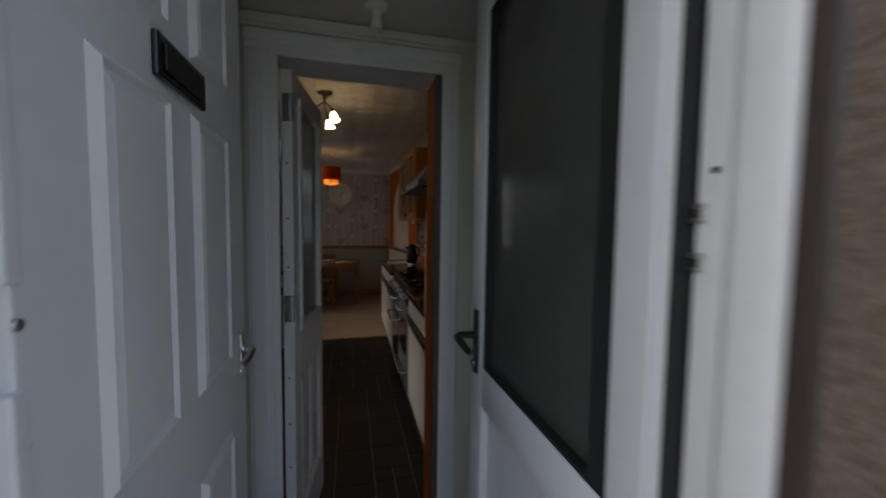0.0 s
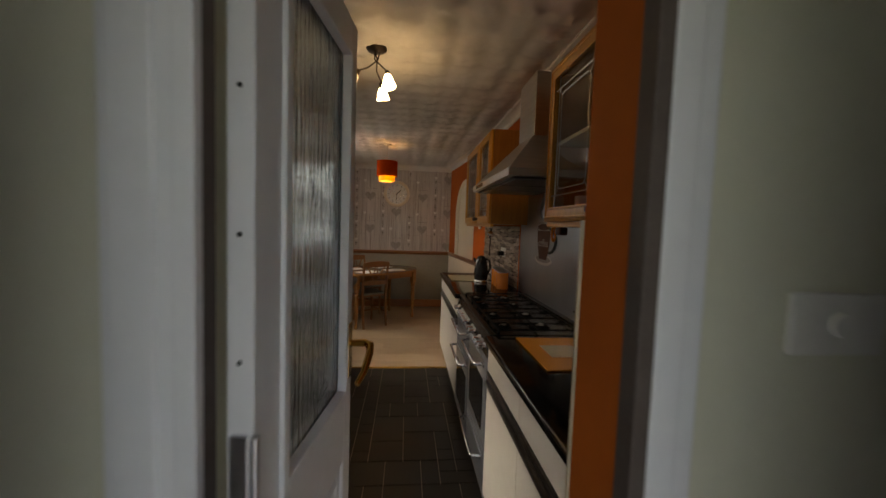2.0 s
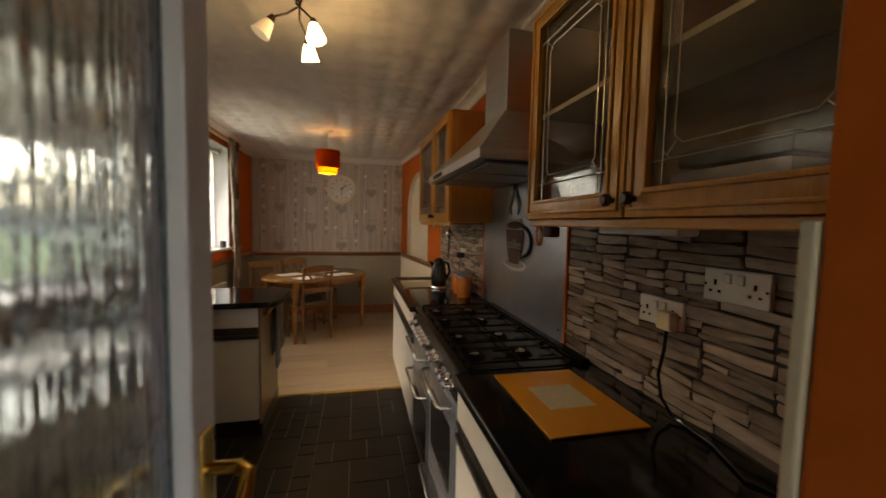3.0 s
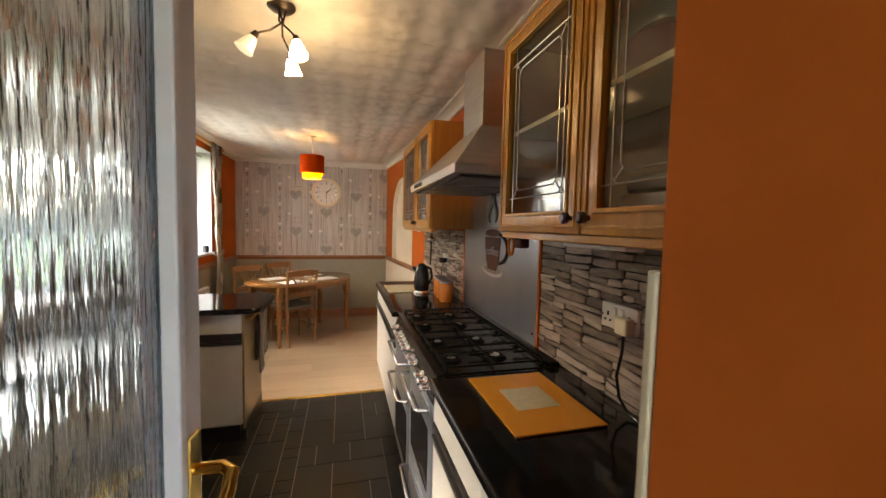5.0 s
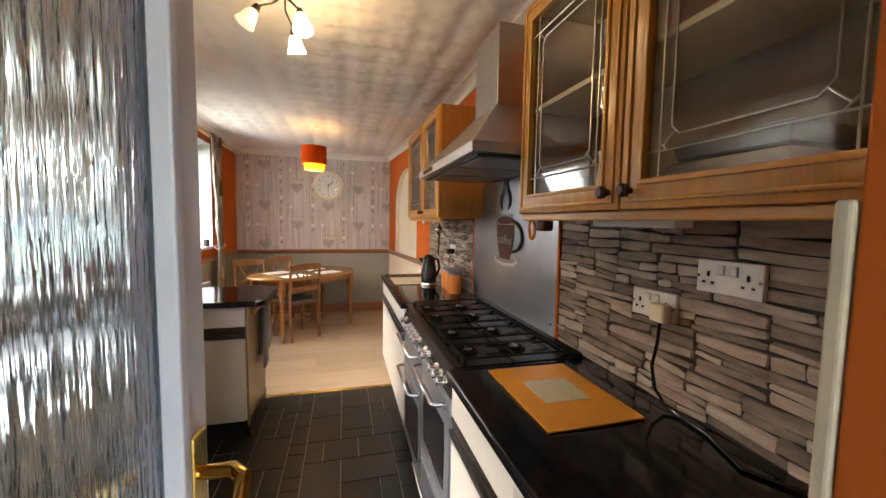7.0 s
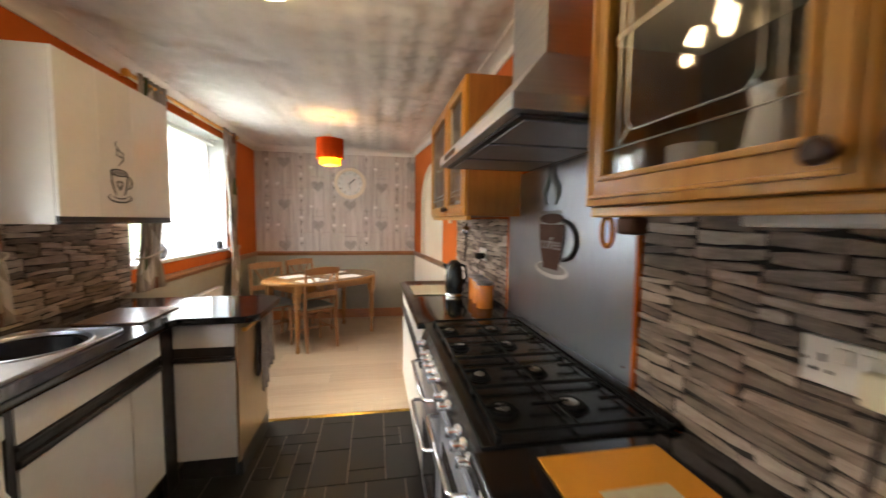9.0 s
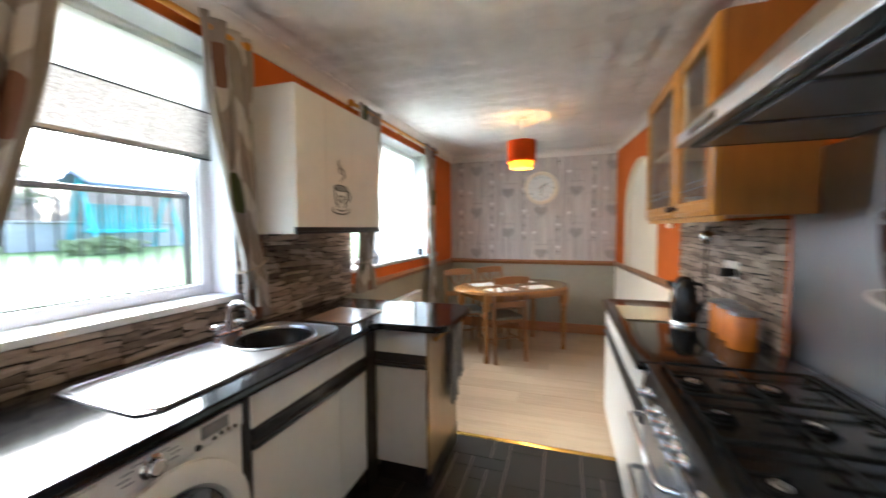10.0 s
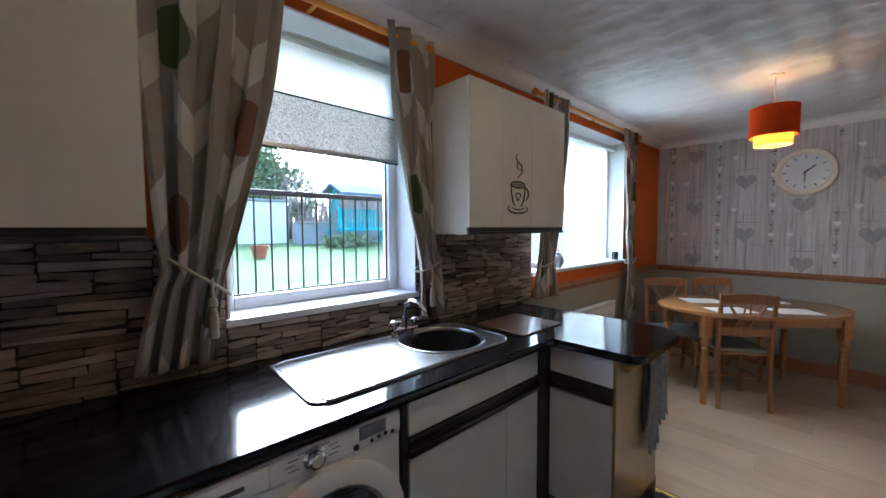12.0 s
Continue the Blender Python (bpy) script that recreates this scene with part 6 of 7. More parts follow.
RED_CLOTH = translucent("orange_red_shade_cloth", (0.72, 0.085, 0.012), 0.35, 60)
YELLOW_CLOTH = translucent("yellow_shade_cloth", (0.88, 0.60, 0.14), 0.5, 60)
part("outer_shade", drum(0.130, 2.020, 2.212, RED_CLOTH), RED_CLOTH, pen_l, "orange-red outer drum shade", smooth=True)
part("lining", drum(0.126, 2.022, 2.210, YELLOW_CLOTH), SHADE_LINING, pen_l, smooth=True)
part("inner_shade", drum(0.101, 1.962, 2.080, YELLOW_CLOTH), YELLOW_CLOTH, pen_l, "glowing yellow inner shade", smooth=True)
sp_bars = bmesh.new()
for k in range(3):
    a = 2 * math.pi * k / 3
    tube([(PX, PY, 2.155), (PX + 0.127 * math.cos(a), PY + 0.127 * math.sin(a), 2.155)], 0.002, 6, sp_bars)
    tube([(PX + 0.099 * math.cos(a), PY + 0.099 * math.sin(a), 2.155), (PX + 0.099 * math.cos(a), PY + 0.099 * math.sin(a), 2.075)], 0.002, 6, sp_bars)
part("spider", sp_bars, STEEL, pen_l)
part("bulb", turned([(0.012, 2.150), (0.014, 2.135), (0.028, 2.100), (0.030, 2.075), (0.020, 2.050), (0.004, 2.042)], (PX, PY, 0), 18), BULB_GLOW, pen_l, "lit bulb", smooth=True)
bulb_light("bulb", (PX, PY, 2.010), PENDANT_POWER, 0.03)
bulb_light("bulb", (PX, PY, 2.178), PENDANT_POWER * 0.6, 0.012)


# ---- curtains and blinds ----
def curtain(y_top, y_tie, y_low, z_top, z_tie, z_low, x, folds, label, seed, slope=0.03):
    """A pleated curtain on rings, drawn in by a tie-back, with the pleats spreading again below."""
    ob = thing("curtain", (x, (y_top[0] + y_top[1]) / 2, z_low), label, "curtain", "leaf-print curtains")
    bm = bmesh.new()
    uv = bm.loops.layers.uv.new("UVMap")
    nu, nv = folds * 10, 36
    rnd = random.Random(seed)
    ph = [rnd.uniform(-0.5, 0.5) for _ in range(folds + 2)]
    width = folds * 0.16
    g = []
    for j in range(nv + 1):
        z = z_top + (z_low - z_top) * j / nv
        if z >= z_tie:
            k = ((z_top - z) / (z_top - z_tie)) ** 1.5
            e = [y_top[i] + (y_tie[i] - y_top[i]) * k for i in (0, 1)]
        else:
            k = ((z_tie - z) / (z_tie - z_low)) ** 0.7
            e = [y_tie[i] + (y_low[i] - y_tie[i]) * k for i in (0, 1)]
        line_ = []
        for i in range(nu + 1):
            u = i / nu
            f = u * folds
            amp = 0.030 * (0.75 + 0.25 * math.sin(3 * u + seed)) * (1.0 if z > z_tie else 0.85)
            w = math.sin(2 * math.pi * f + ph[int(f)] * (j / nv) + 0.4 * math.sin(j * 0.22 + seed))
            y = e[0] + (e[1] - e[0]) * (u + 0.12 / folds * math.sin(4 * math.pi * f + j * 0.1))
            line_.append(bm.verts.new((x + amp * w + 0.006 * math.sin(j * 0.5 + i * 0.2), y, z + 0.004 * math.sin(i * 0.6) * (j == nv))))
        g.append(line_)
    for j in range(nv):
        for i in range(nu):
            f = bm.faces.new((g[j][i], g[j][i + 1], g[j + 1][i + 1], g[j + 1][i]))
            for l, (a, b) in zip(f.loops, ((j, i), (j, i + 1), (j + 1, i + 1), (j + 1, i))):
                l[uv].uv = (b / nu * width + seed * 0.37, (z_top - z_low) * (1 - a / nv) + seed * 0.71)
    cl = part("cloth", bm, CURTAIN, ob, smooth=True)
    s = cl.modifiers.new("thickness", "SOLIDIFY")
    s.thickness = 0.002
    cy, hw = (y_tie[0] + y_tie[1]) / 2, (y_tie[1] - y_tie[0]) / 2 + 0.012
    part("tie_back", tube([(x + 0.048 * math.cos(a), cy + hw * math.sin(a), z_tie - 0.005 + slope * math.sin(a)) for a in [2 * math.pi * k / 24 for k in range(24)]], 0.006, 6, closed=True), ROPE, ob, "beige cord tie-back", smooth=True)
    return ob


def tassel(x, y, z, parent):
    t = turned([(0.003, 0.0), (0.006, -0.02), (0.004, -0.06), (0.013, -0.07), (0.014, -0.09), (0.008, -0.095), (0.013, -0.12), (0.015, -0.19), (0.010, -0.195)], (x, y, z), 12)
    part("tassel", t, ROPE, parent, "beige tassel", smooth=True)


c1 = curtain((5.50, 5.95), (5.56, 5.735), (5.49, 5.70), 2.325, 1.28, 0.985, XL + 0.115, 4, "grey leaf-print curtain tied back at the kitchen window", 1, -0.075)
tassel(XL + 0.165, 5.685, 1.265, c1)
c2 = curtain((6.395, 6.676), (6.57, 6.71), (6.59, 6.77), 2.335, 1.24, 0.965, XL + 0.105, 3, "grey leaf-print curtain tied back beside the wall cabinet", 2)
tassel(XL + 0.155, 6.62, 1.23, c2)
c3 = curtain((7.72, 8.09), (7.66, 7.90), (7.64, 7.95), 2.37, 1.18, 0.92, XL + 0.085, 5, "grey leaf-print curtain at the dining window", 3)
c4 = curtain((9.12, 9.46), (9.27, 9.42), (9.25, 9.50), 2.36, 1.10, 0.50, XL + 0.085, 4, "grey leaf-print curtain tied back at the dining window", 4)


def curtain_pole(y0, y1, z, x, label):
    ob = thing("curtain_pole", (x, (y0 + y1) / 2, z), label, "curtain pole")
    part("pole", tube([(x, y0, z), (x, y1, z)], 0.014, 12), PINE_Y, ob, smooth=True)
    for y in (y0, y1):
        part("finial", turned([(0.014, -0.012), (0.024, -0.006), (0.026, 0.008), (0.016, 0.022), (0.004, 0.026)], (x, y, z), 14, axis="y"), PINE_Y, ob, smooth=True)
    for y in (y0 + 0.06, (y0 + y1) / 2, y1 - 0.06):
        part("bracket", tube([(XL, y, z), (x, y, z)], 0.008, 8), PINE_Y, ob, smooth=True)
    return ob


curtain_pole(5.52, 6.66, 2.295, XL + 0.09, "wooden curtain pole over the kitchen window")
curtain_pole(7.62, 9.52, 2.335, XL + 0.075, "wooden curtain pole over the dining window")

rb = thing("roller_blind", (XL - 0.11, 6.15, 2.27), "white roller blind with a sequinned grey band, half lowered", "roller blind")
BX = XL - 0.105
part("roller", tube([(BX, W1[0] + 0.02, 2.225), (BX, W1[1] - 0.02, 2.225)], 0.018, 14), BLIND_WHITE, rb, smooth=True)
part("cloth", bx((BX - 0.001, W1[0] + 0.03, 1.985), (BX + 0.001, W1[1] - 0.03, 2.23)), BLIND_WHITE, rb, "white blind cloth")
part("piping", tube([(BX + 0.002, W1[0] + 0.03, 1.984), (BX + 0.002, W1[1] - 0.03, 1.984)], 0.004, 6), DARK_IRON, rb)
part("band", bx((BX - 0.001, W1[0] + 0.03, 1.762), (BX + 0.0012, W1[1] - 0.03, 1.982)), BLIND_GREY, rb, "sequinned grey band")
sc = bmesh.new()
for k in range(36):
    y = W1[0] + 0.03 + (W1[1] - W1[0] - 0.06) * (k + 0.5) / 36
    slab(arc(y, 1.765, 0.0145, 0.016, 180, 360, 6), "x", BX - 0.001, BX + 0.0014, bm=sc)
part("scalloped_edge", sc, DARK_IRON, rb, "dark scalloped edge")
part("bottom_bar", bx((BX - 0.004, W1[0] + 0.03, 1.759), (BX + 0.005, W1[1] - 0.03, 1.774), 0.002), STEEL, rb)

vb = thing("vertical_blind", (XL - 0.09, 8.6, 2.2), "white vertical blind drawn across the dining window", "vertical blind")
part("head_rail", bx((XL - 0.12, W2[0] + 0.02, 2.195), (XL - 0.075, W2[1] - 0.02, 2.232), 0.004), UPVC, vb)
for k in range(13):
    y = W2[0] + 0.62 + k * 0.064
    o = bmesh.new()
    a = radians(22)
    p = [(XL - 0.098 + s * 0.044 * math.sin(a), y + s * 0.044 * math.cos(a)) for s in (-1, 1)]
    slab([p[0], (XL - 0.095, y), p[1], (p[1][0] - 0.0012, p[1][1]), (XL - 0.0962, y), (p[0][0] - 0.0012, p[0][1])], "z", W2[2] + 0.045, 2.197, bm=o)
    part("slat", o, VERTICAL_BLIND, vb)

vase = thing("plant_vase", (XL - 0.03, 8.10, W2[2] + 0.03), "small dark vase with a dried flower stem on the sill", "vase")
part("vase", turned([(0.022, 1.1005), (0.040, 1.135), (0.044, 1.165), (0.030, 1.19), (0.018, 1.205), (0.021, 1.22)], (XL - 0.03, 8.14, 0), 18), GREY_CROCK, vase, smooth=True)
stems = bmesh.new()
for k in range(4):
    a = k * 1.7
    tube([(XL - 0.03, 8.14, 1.21), (XL - 0.03 + 0.02 * math.cos(a), 8.14 + 0.03 * math.sin(a), 1.30), (XL - 0.03 + 0.03 * math.cos(a + 0.6), 8.14 + 0.05 * math.sin(a + 0.6), 1.40)], 0.002, 5, stems)
part("stems", stems, TWIG, vase)
for k in range(6):
    a = k * 1.1
    part("flower", turned([(0.002, 0), (0.012, 0.006), (0.010, 0.014), (0.002, 0.018)], (XL - 0.03 + 0.03 * math.cos(a), 8.14 + 0.045 * math.sin(a), 1.30 + 0.018 * k), 8), WHITE_PLASTIC, vase)
cd = thing("candle_holder", (XL - 0.02, 9.22, W2[2] + 0.03), "small dark candle holder on the sill", "candle holder")
part("cup", turned([(0.03, 1.1005), (0.032, 1.16), (0.028, 1.18), (0.024, 1.178)], (XL - 0.02, 9.22, 0), 16), DARK_IRON, cd, smooth=True)

rad = thing("radiator", (XL + 0.06, 8.5, 0.15), "white panel radiator under the dining window", "radiator")
part("panel", bx((XL + 0.045, 7.98, 0.15), (XL + 0.075, 9.02, 0.72), 0.006), WHITE_ENAMEL, rad, smooth=True)
for k in range(20):
    y = 8.02 + k * 0.05
    part("rib", bx((XL + 0.072, y, 0.19), (XL + 0.080, y + 0.026, 0.68), 0.004), WHITE_ENAMEL, rad)
part("top_grille", bx((XL + 0.020, 7.98, 0.715), (XL + 0.078, 9.02, 0.732), 0.004), WHITE_ENAMEL, rad)
part("bracket", bx((XL + 0.003, 8.2, 0.3), (XL + 0.046, 8.23, 0.6)), STEEL, rad)

# ---- dining table, chairs ----
TM = pose(-0.22, 9.50, 0, 0, 0, 43)
table = thing("dining_table", (0, 0, 0), "golden wooden oval dining table with turned legs", "table")
top = slab(arc(0, 0, 0.72, 0.475, 0, 360, 48)[:-1], "z", 0.722, 0.750)
bmesh.ops.bevel(top, geom=[e for e in top.edges if abs(e.verts[0].co.z - e.verts[1].co.z) < 1e-6], offset=0.010, segments=3, affect="EDGES", profile=0.5)
part("tabletop", top, TABLE_WOOD, table, smooth=True)
for a, b in (((-0.50, -0.285), (0.50, -0.262)), ((-0.50, 0.262), (0.50, 0.285)), ((-0.512, -0.26), (-0.49, 0.26)), ((0.49, -0.26), (0.512, 0.26))):
    part("apron", bx((a[0], a[1], 0.63), (b[0], b[1], 0.723), 0.003), TABLE_WOOD, table)
LEG = [(0.020, 0.0), (0.024, 0.03), (0.018, 0.08), (0.025, 0.20), (0.031, 0.36), (0.024, 0.44), (0.034, 0.455), (0.022, 0.475), (0.036, 0.50), (0.036, 0.52), (0.026, 0.54)]
for sx in (-1, 1):
    for sy in (-1, 1):
        leg = turned(LEG, (sx * 0.52, sy * 0.275, 0), 18)
        bx((sx * 0.52 - 0.034, sy * 0.275 - 0.034, 0.54), (sx * 0.52 + 0.034, sy * 0.275 + 0.034, 0.723), 0.004, leg)
        part("leg", leg, TABLE_WOOD, table, smooth=True)
table.matrix_basis = TM
for k, (u, v, r) in enumerate(((-0.30, -0.22, 4), (0.16, -0.24, -6), (-0.28, 0.18, -3), (0.24, 0.16, 5))):
    pm = part("place_mat", bx((-0.15, -0.105, 0), (0.15, 0.105, 0.003), 0.001), PAPER)
    pm.matrix_basis = TM @ pose(u, v, 0.7505, 0, 0, r)
    tagged(pm, "white rectangular place mat on the table", "place mat", "place mats")

chair = thing("dining_chair", (0, 0, 0), "brown wooden dining chair with a curved lattice back", "chair", "chairs round the table")
part("seat", bx((-0.20, -0.19, 0.425), (0.20, 0.21, 0.445), 0.008), CHAIR_WOOD, chair, smooth=True)
part("cushion", bx((-0.185, -0.175, 0.442), (0.185, 0.195, 0.472), 0.014, seg=3), SEAT_FABRIC, chair, "grey-green padded seat", smooth=True)
for s in (-1, 1):
    part("back_leg", tube([(s * 0.175, -0.225, 0), (s * 0.178, -0.195, 0.25), (s * 0.180, -0.185, 0.45), (s * 0.182, -0.205, 0.70), (s * 0.183, -0.235, 0.905)], [0.017, 0.020, 0.021, 0.018, 0.014], 8), CHAIR_WOOD, chair, smooth=True)
    part("front_leg", turned([(0.014, 0), (0.017, 0.06), (0.015, 0.15), (0.021, 0.34), (0.018, 0.38), (0.022, 0.43)], (s * 0.175, 0.18, 0), 12), CHAIR_WOOD, chair, smooth=True)
    part("side_stretcher", tube([(s * 0.176, -0.205, 0.20), (s * 0.175, 0.18, 0.20)], 0.010, 8), CHAIR_WOOD, chair, smooth=True)
part("stretcher", tube([(-0.175, -0.01, 0.20), (0.175, -0.01, 0.20)], 0.010, 8), CHAIR_WOOD, chair, smooth=True)
tr = slab([(-0.195, 0.835), (0.195, 0.835), (0.198, 0.885), *arc(0, 0.885, 0.198, 0.03, 0, 180, 12), (-0.198, 0.885)], "y", -0.245, -0.222, bevel=0.003)
part("top_rail", tr, CHAIR_WOOD, chair)
part("lower_rail", bx((-0.18, -0.212, 0.585), (0.18, -0.192, 0.645), 0.004), CHAIR_WOOD, chair)
for s in (-1, 1):
    part("splat", tube([(s * 0.13, -0.230, 0.845), (s * 0.105, -0.222, 0.79), (s * 0.055, -0.216, 0.72), (s * 0.012, -0.206, 0.64)], 0.010, 8), CHAIR_WOOD, chair, smooth=True)
    part("splat", tube([(s * 0.012, -0.226, 0.84), (s * 0.02, -0.218, 0.77), (s * 0.05, -0.213, 0.70), (s * 0.075, -0.207, 0.64)], 0.007, 8), CHAIR_WOOD, chair, smooth=True)
for m in (TM @ pose(0.07, 0.36, 0, 0, 0, 182), TM @ pose(-0.44, 0.30, 0, 0, 0, 176)):
    copy_thing(chair, m)
chair.matrix_basis = pose(-0.295, 9.215, 0, 0, 0, 35)

# ---- clock and wallpaper print ----
clock = thing("wall_clock", (0.045, YF, 1.943), "round cream wall clock with a glass front", "clock")
part("rim", turned([(0.215, 0), (0.222, -0.012), (0.212, -0.028), (0.185, -0.032), (0.172, -0.020), (0.172, -0.012)], (0.045, YF, 1.943), 44, axis="y"), PALE_CREAM, clock, smooth=True)
part("dial", turned([(0.173, -0.010), (0.173, -0.013)], (0.045, YF, 1.943), 40, axis="y"), PAPER, clock, "white dial")
for k in range(12):
    a = math.pi * k / 6
    mk = part("hour_mark", bx((-0.004, -0.0005, -0.014), (0.004, 0.0005, 0.014)), DECAL_BLACK, clock)
    mk.matrix_basis = Matrix.Translation(Vector((0.045 + 0.145 * math.sin(a), YF - 0.0145, 1.943 + 0.145 * math.cos(a))) - clock.location) @ Matrix.Rotation(a, 4, "Y") @ Matrix.Translation(clock.location)
for a, r, w in ((radians(48), 0.095, 0.006), (radians(182), 0.10, 0.004)):
    hd = part("clock_hand", bx((-w, -0.0008, -0.02), (w, 0.0008, r)), DECAL_BLACK, clock)
    hd.matrix_basis = Matrix.Translation(Vector((0.045, YF - 0.017, 1.943)) - clock.location) @ Matrix.Rotation(a, 4, "Y") @ Matrix.Translation(clock.location)
part("cover_glass", turned([(0.172, -0.020), (0.172, -0.0215)], (0.045, YF, 1.943), 40, axis="y"), CLOCK_GLASS, clock)

wall_n = bpy.data.objects["wall_north"]
big = slab(heart_outline(0, 0, 0.185, 0.165), "y", -0.0016, 0.0004)
BIG = part("heart_print", big, HEART_GREY)
small = slab(heart_outline(0, 0, 0.055, 0.052), "y", -0.0018, 0.0004)
SMALL = part("heart_print", small, HEART_WHITE)
cord = bmesh.new()
tube([(0, 0, 0.15), (0.008, 0, 0.12), (-0.014, 0, 0.10), (0.012, 0, 0.075), (-0.006, 0, 0.05), (0, 0, 0.03)], 0.0045, 5, cord)
tube([(-0.022, 0, 0.115), (0, 0, 0.09), (0.020, 0, 0.105)], 0.005, 5, cord)
bx((-0.014, -0.001, -0.075), (0.014, 0.0004, -0.05), bm=cord)
bx((-0.010, -0.001, -0.10), (0.010, 0.0004, -0.088), bm=cord)
for v in cord.verts:
    v.co.y = max(-0.0014, min(0.0004, v.co.y))
CORD = part("cord_print", cord, PRINT_GREY)
stroke = bmesh.new()
bx((-0.10, -0.001, -0.002), (0.08, 0.0004, 0.002), bm=stroke)
bx((-0.030, -0.001, 0.01), (-0.026, 0.0004, 0.12), bm=stroke)
STROKE = part("line_print", stroke, PRINT_GREY)


def print_on_wall(proto, x, z):
    ob = new(proto.name.split(".")[0], proto.data)
    ob.parent = wall_n
    ob.location = (x, YF, z)


for i, x in enumerate((-0.845, -0.40, 0.045, 0.49, 0.935)):
    zs = (2.215, 1.635, 1.06) if i % 2 == 0 else (2.45, 1.895, 1.345)
    for z in zs:
        if 1.04 < z < 2.42 and not (i == 2 and z > 2):
            print_on_wall(BIG, x, z)
            print_on_wall(STROKE, x + 0.02, z + 0.125)
    for z in (zs[0] - 0.31, zs[1] - 0.30):
        if not (i == 2 and z > 1.7):
            print_on_wall(SMALL, x - 0.09, z + 0.01)
for i, x in enumerate((-1.07, -0.625, -0.18, 0.27, 0.71)):
    for k in range(5):
        z = 2.30 - 0.30 * k + (0.05 if i % 2 else -0.06)
        if z > 1.12 and not (-0.22 < x - 0.04 < 0.26 and 1.70 < z < 2.22):
            print_on_wall(SMALL, x, z)
            print_on_wall(CORD, x, z)
for o in (BIG, SMALL, CORD, STROKE):
    bpy.data.objects.remove(o)

# ---- the garden beyond the windows ----
fence = thing("metal_railing", (-2.55, 6.8, 0.2), "black metal garden railing outside the kitchen window", "railing")
part("top_rail", bx((-2.57, 3.9, 1.66), (-2.53, 9.7, 1.70), 0.006), DARK_IRON, fence)
part("bottom_rail", bx((-2.57, 3.9, 0.42), (-2.53, 9.7, 0.45), 0.004), DARK_IRON, fence)
first = tube([(-2.55, 3.95, 0.26), (-2.55, 3.95, 1.67)], 0.007, 6)
BAR = part("baluster", first, DARK_IRON, fence)
for k in range(1, 50):
    b = new("baluster", BAR.data)
    b.parent = fence
    b.location = (0, 0.115 * k, 0)
for y in (5.2, 7.4, 9.6):
    part("post", bx((-2.575, y - 0.02, 0.15), (-2.525, y + 0.02, 1.72), 0.004), DARK_IRON, fence)

gw = thing("garden_wall", (-13, 8, 0.9), "white rendered garden wall with a coping", "garden wall")
part("wall", bx((-13.2, 4.0, 0.5), (-13.0, 10.4, 2.35), 0.02), WHITE_RENDER, gw)
part("coping", bx((-13.26, 3.95, 2.35), (-12.94, 10.45, 2.43), 0.02), PAVING, gw)
rw = thing("retaining_wall", (-13, 18, 0.9), "low grey block wall at the end of the lawn", "garden wall")
part("wall", bx((-12.6, 10.42, 0.5), (-12.3, 24, 1.60), 0.02), GREY_BLOCK, rw)
part("coping", bx((-12.65, 10.47, 1.60), (-12.25, 24, 1.67), 0.02), PAVING, rw)
bf = thing("board_fence", (-15, 22, 1), "weathered grey-brown board fence at the back of the garden", "fence")
for k in range(40):
    part("board", bx((-15.05, 13.0 + k * 0.20, 1.0), (-15.0, 13.185 + k * 0.20, 3.0 + 0.04 * math.sin(k * 2.1)), 0.005), FENCE_BROWN, bf)
pot = thing("flower_pot", (-9.2, 8.3, 0.72), "terracotta flower pot on the lawn", "flower pot")
part("pot", turned([(0.13, 0.70), (0.18, 0.96), (0.21, 0.96), (0.21, 1.03), (0.175, 1.03), (0.16, 0.98)], (-9.2, 8.3, 0), 20), TERRACOTTA, pot, smooth=True)
sw = thing("garden_swing", (-11.6, 12.6, 1.0), "teal metal garden swing with a navy canopy", "swing")
for y in (11.5, 13.7):
    part("frame", tube([(-10.9, y, 0.85), (-11.6, y, 2.75), (-12.2, y, 0.9)], 0.05, 8), TEAL_PAINT, sw, smooth=True)
part("canopy", slab([(-12.4, 2.62), (-11.6, 2.98), (-10.8, 2.62), (-10.8, 2.55), (-11.6, 2.90), (-12.4, 2.55)], "y", 11.3, 13.9), NAVY_CLOTH, sw)
part("seat", bx((-11.9, 11.7, 1.35), (-11.3, 13.5, 1.45), 0.02), TEAL_PAINT, sw)
for k in range(14):
    part("back_slat", bx((-11.95, 11.75 + k * 0.125, 1.42), (-11.9, 11.81 + k * 0.125, 2.15), 0.01), TEAL_PAINT, sw)


def leafy(name, centre, size, count, material, label, category, seed):
    """Many small crossed leaf blades scattered in an uneven crown."""
    rnd = random.Random(seed)
    verts, faces = [], []
    while len(faces) < count:
        p = Vector((rnd.uniform(-1, 1), rnd.uniform(-1, 1), rnd.uniform(-1, 1)))
        lump = 0.78 + 0.45 * noise.noise(p * 2.2 + Vector((seed, 0, 0)))
        if p.length > lump or p.length < 0.35:
            continue
        c = Vector(centre) + Vector([p[i] * size[i] for i in range(3)])
        d = Vector((rnd.gauss(0, 1), rnd.gauss(0, 1), rnd.gauss(0, 1))).normalized() * rnd.uniform(0.05, 0.13)
        e = d.orthogonal().normalized() * d.length * 0.5
        k = len(verts)
        verts += [c - d, c + e, c + d, c - e]
        faces.append((k, k + 1, k + 2, k + 3))
    me = bpy.data.meshes.new(name)
    me.from_pydata(verts, [], faces)
    me.materials.append(material)
    return tagged(new(name, me), label, category, kind="stuff")


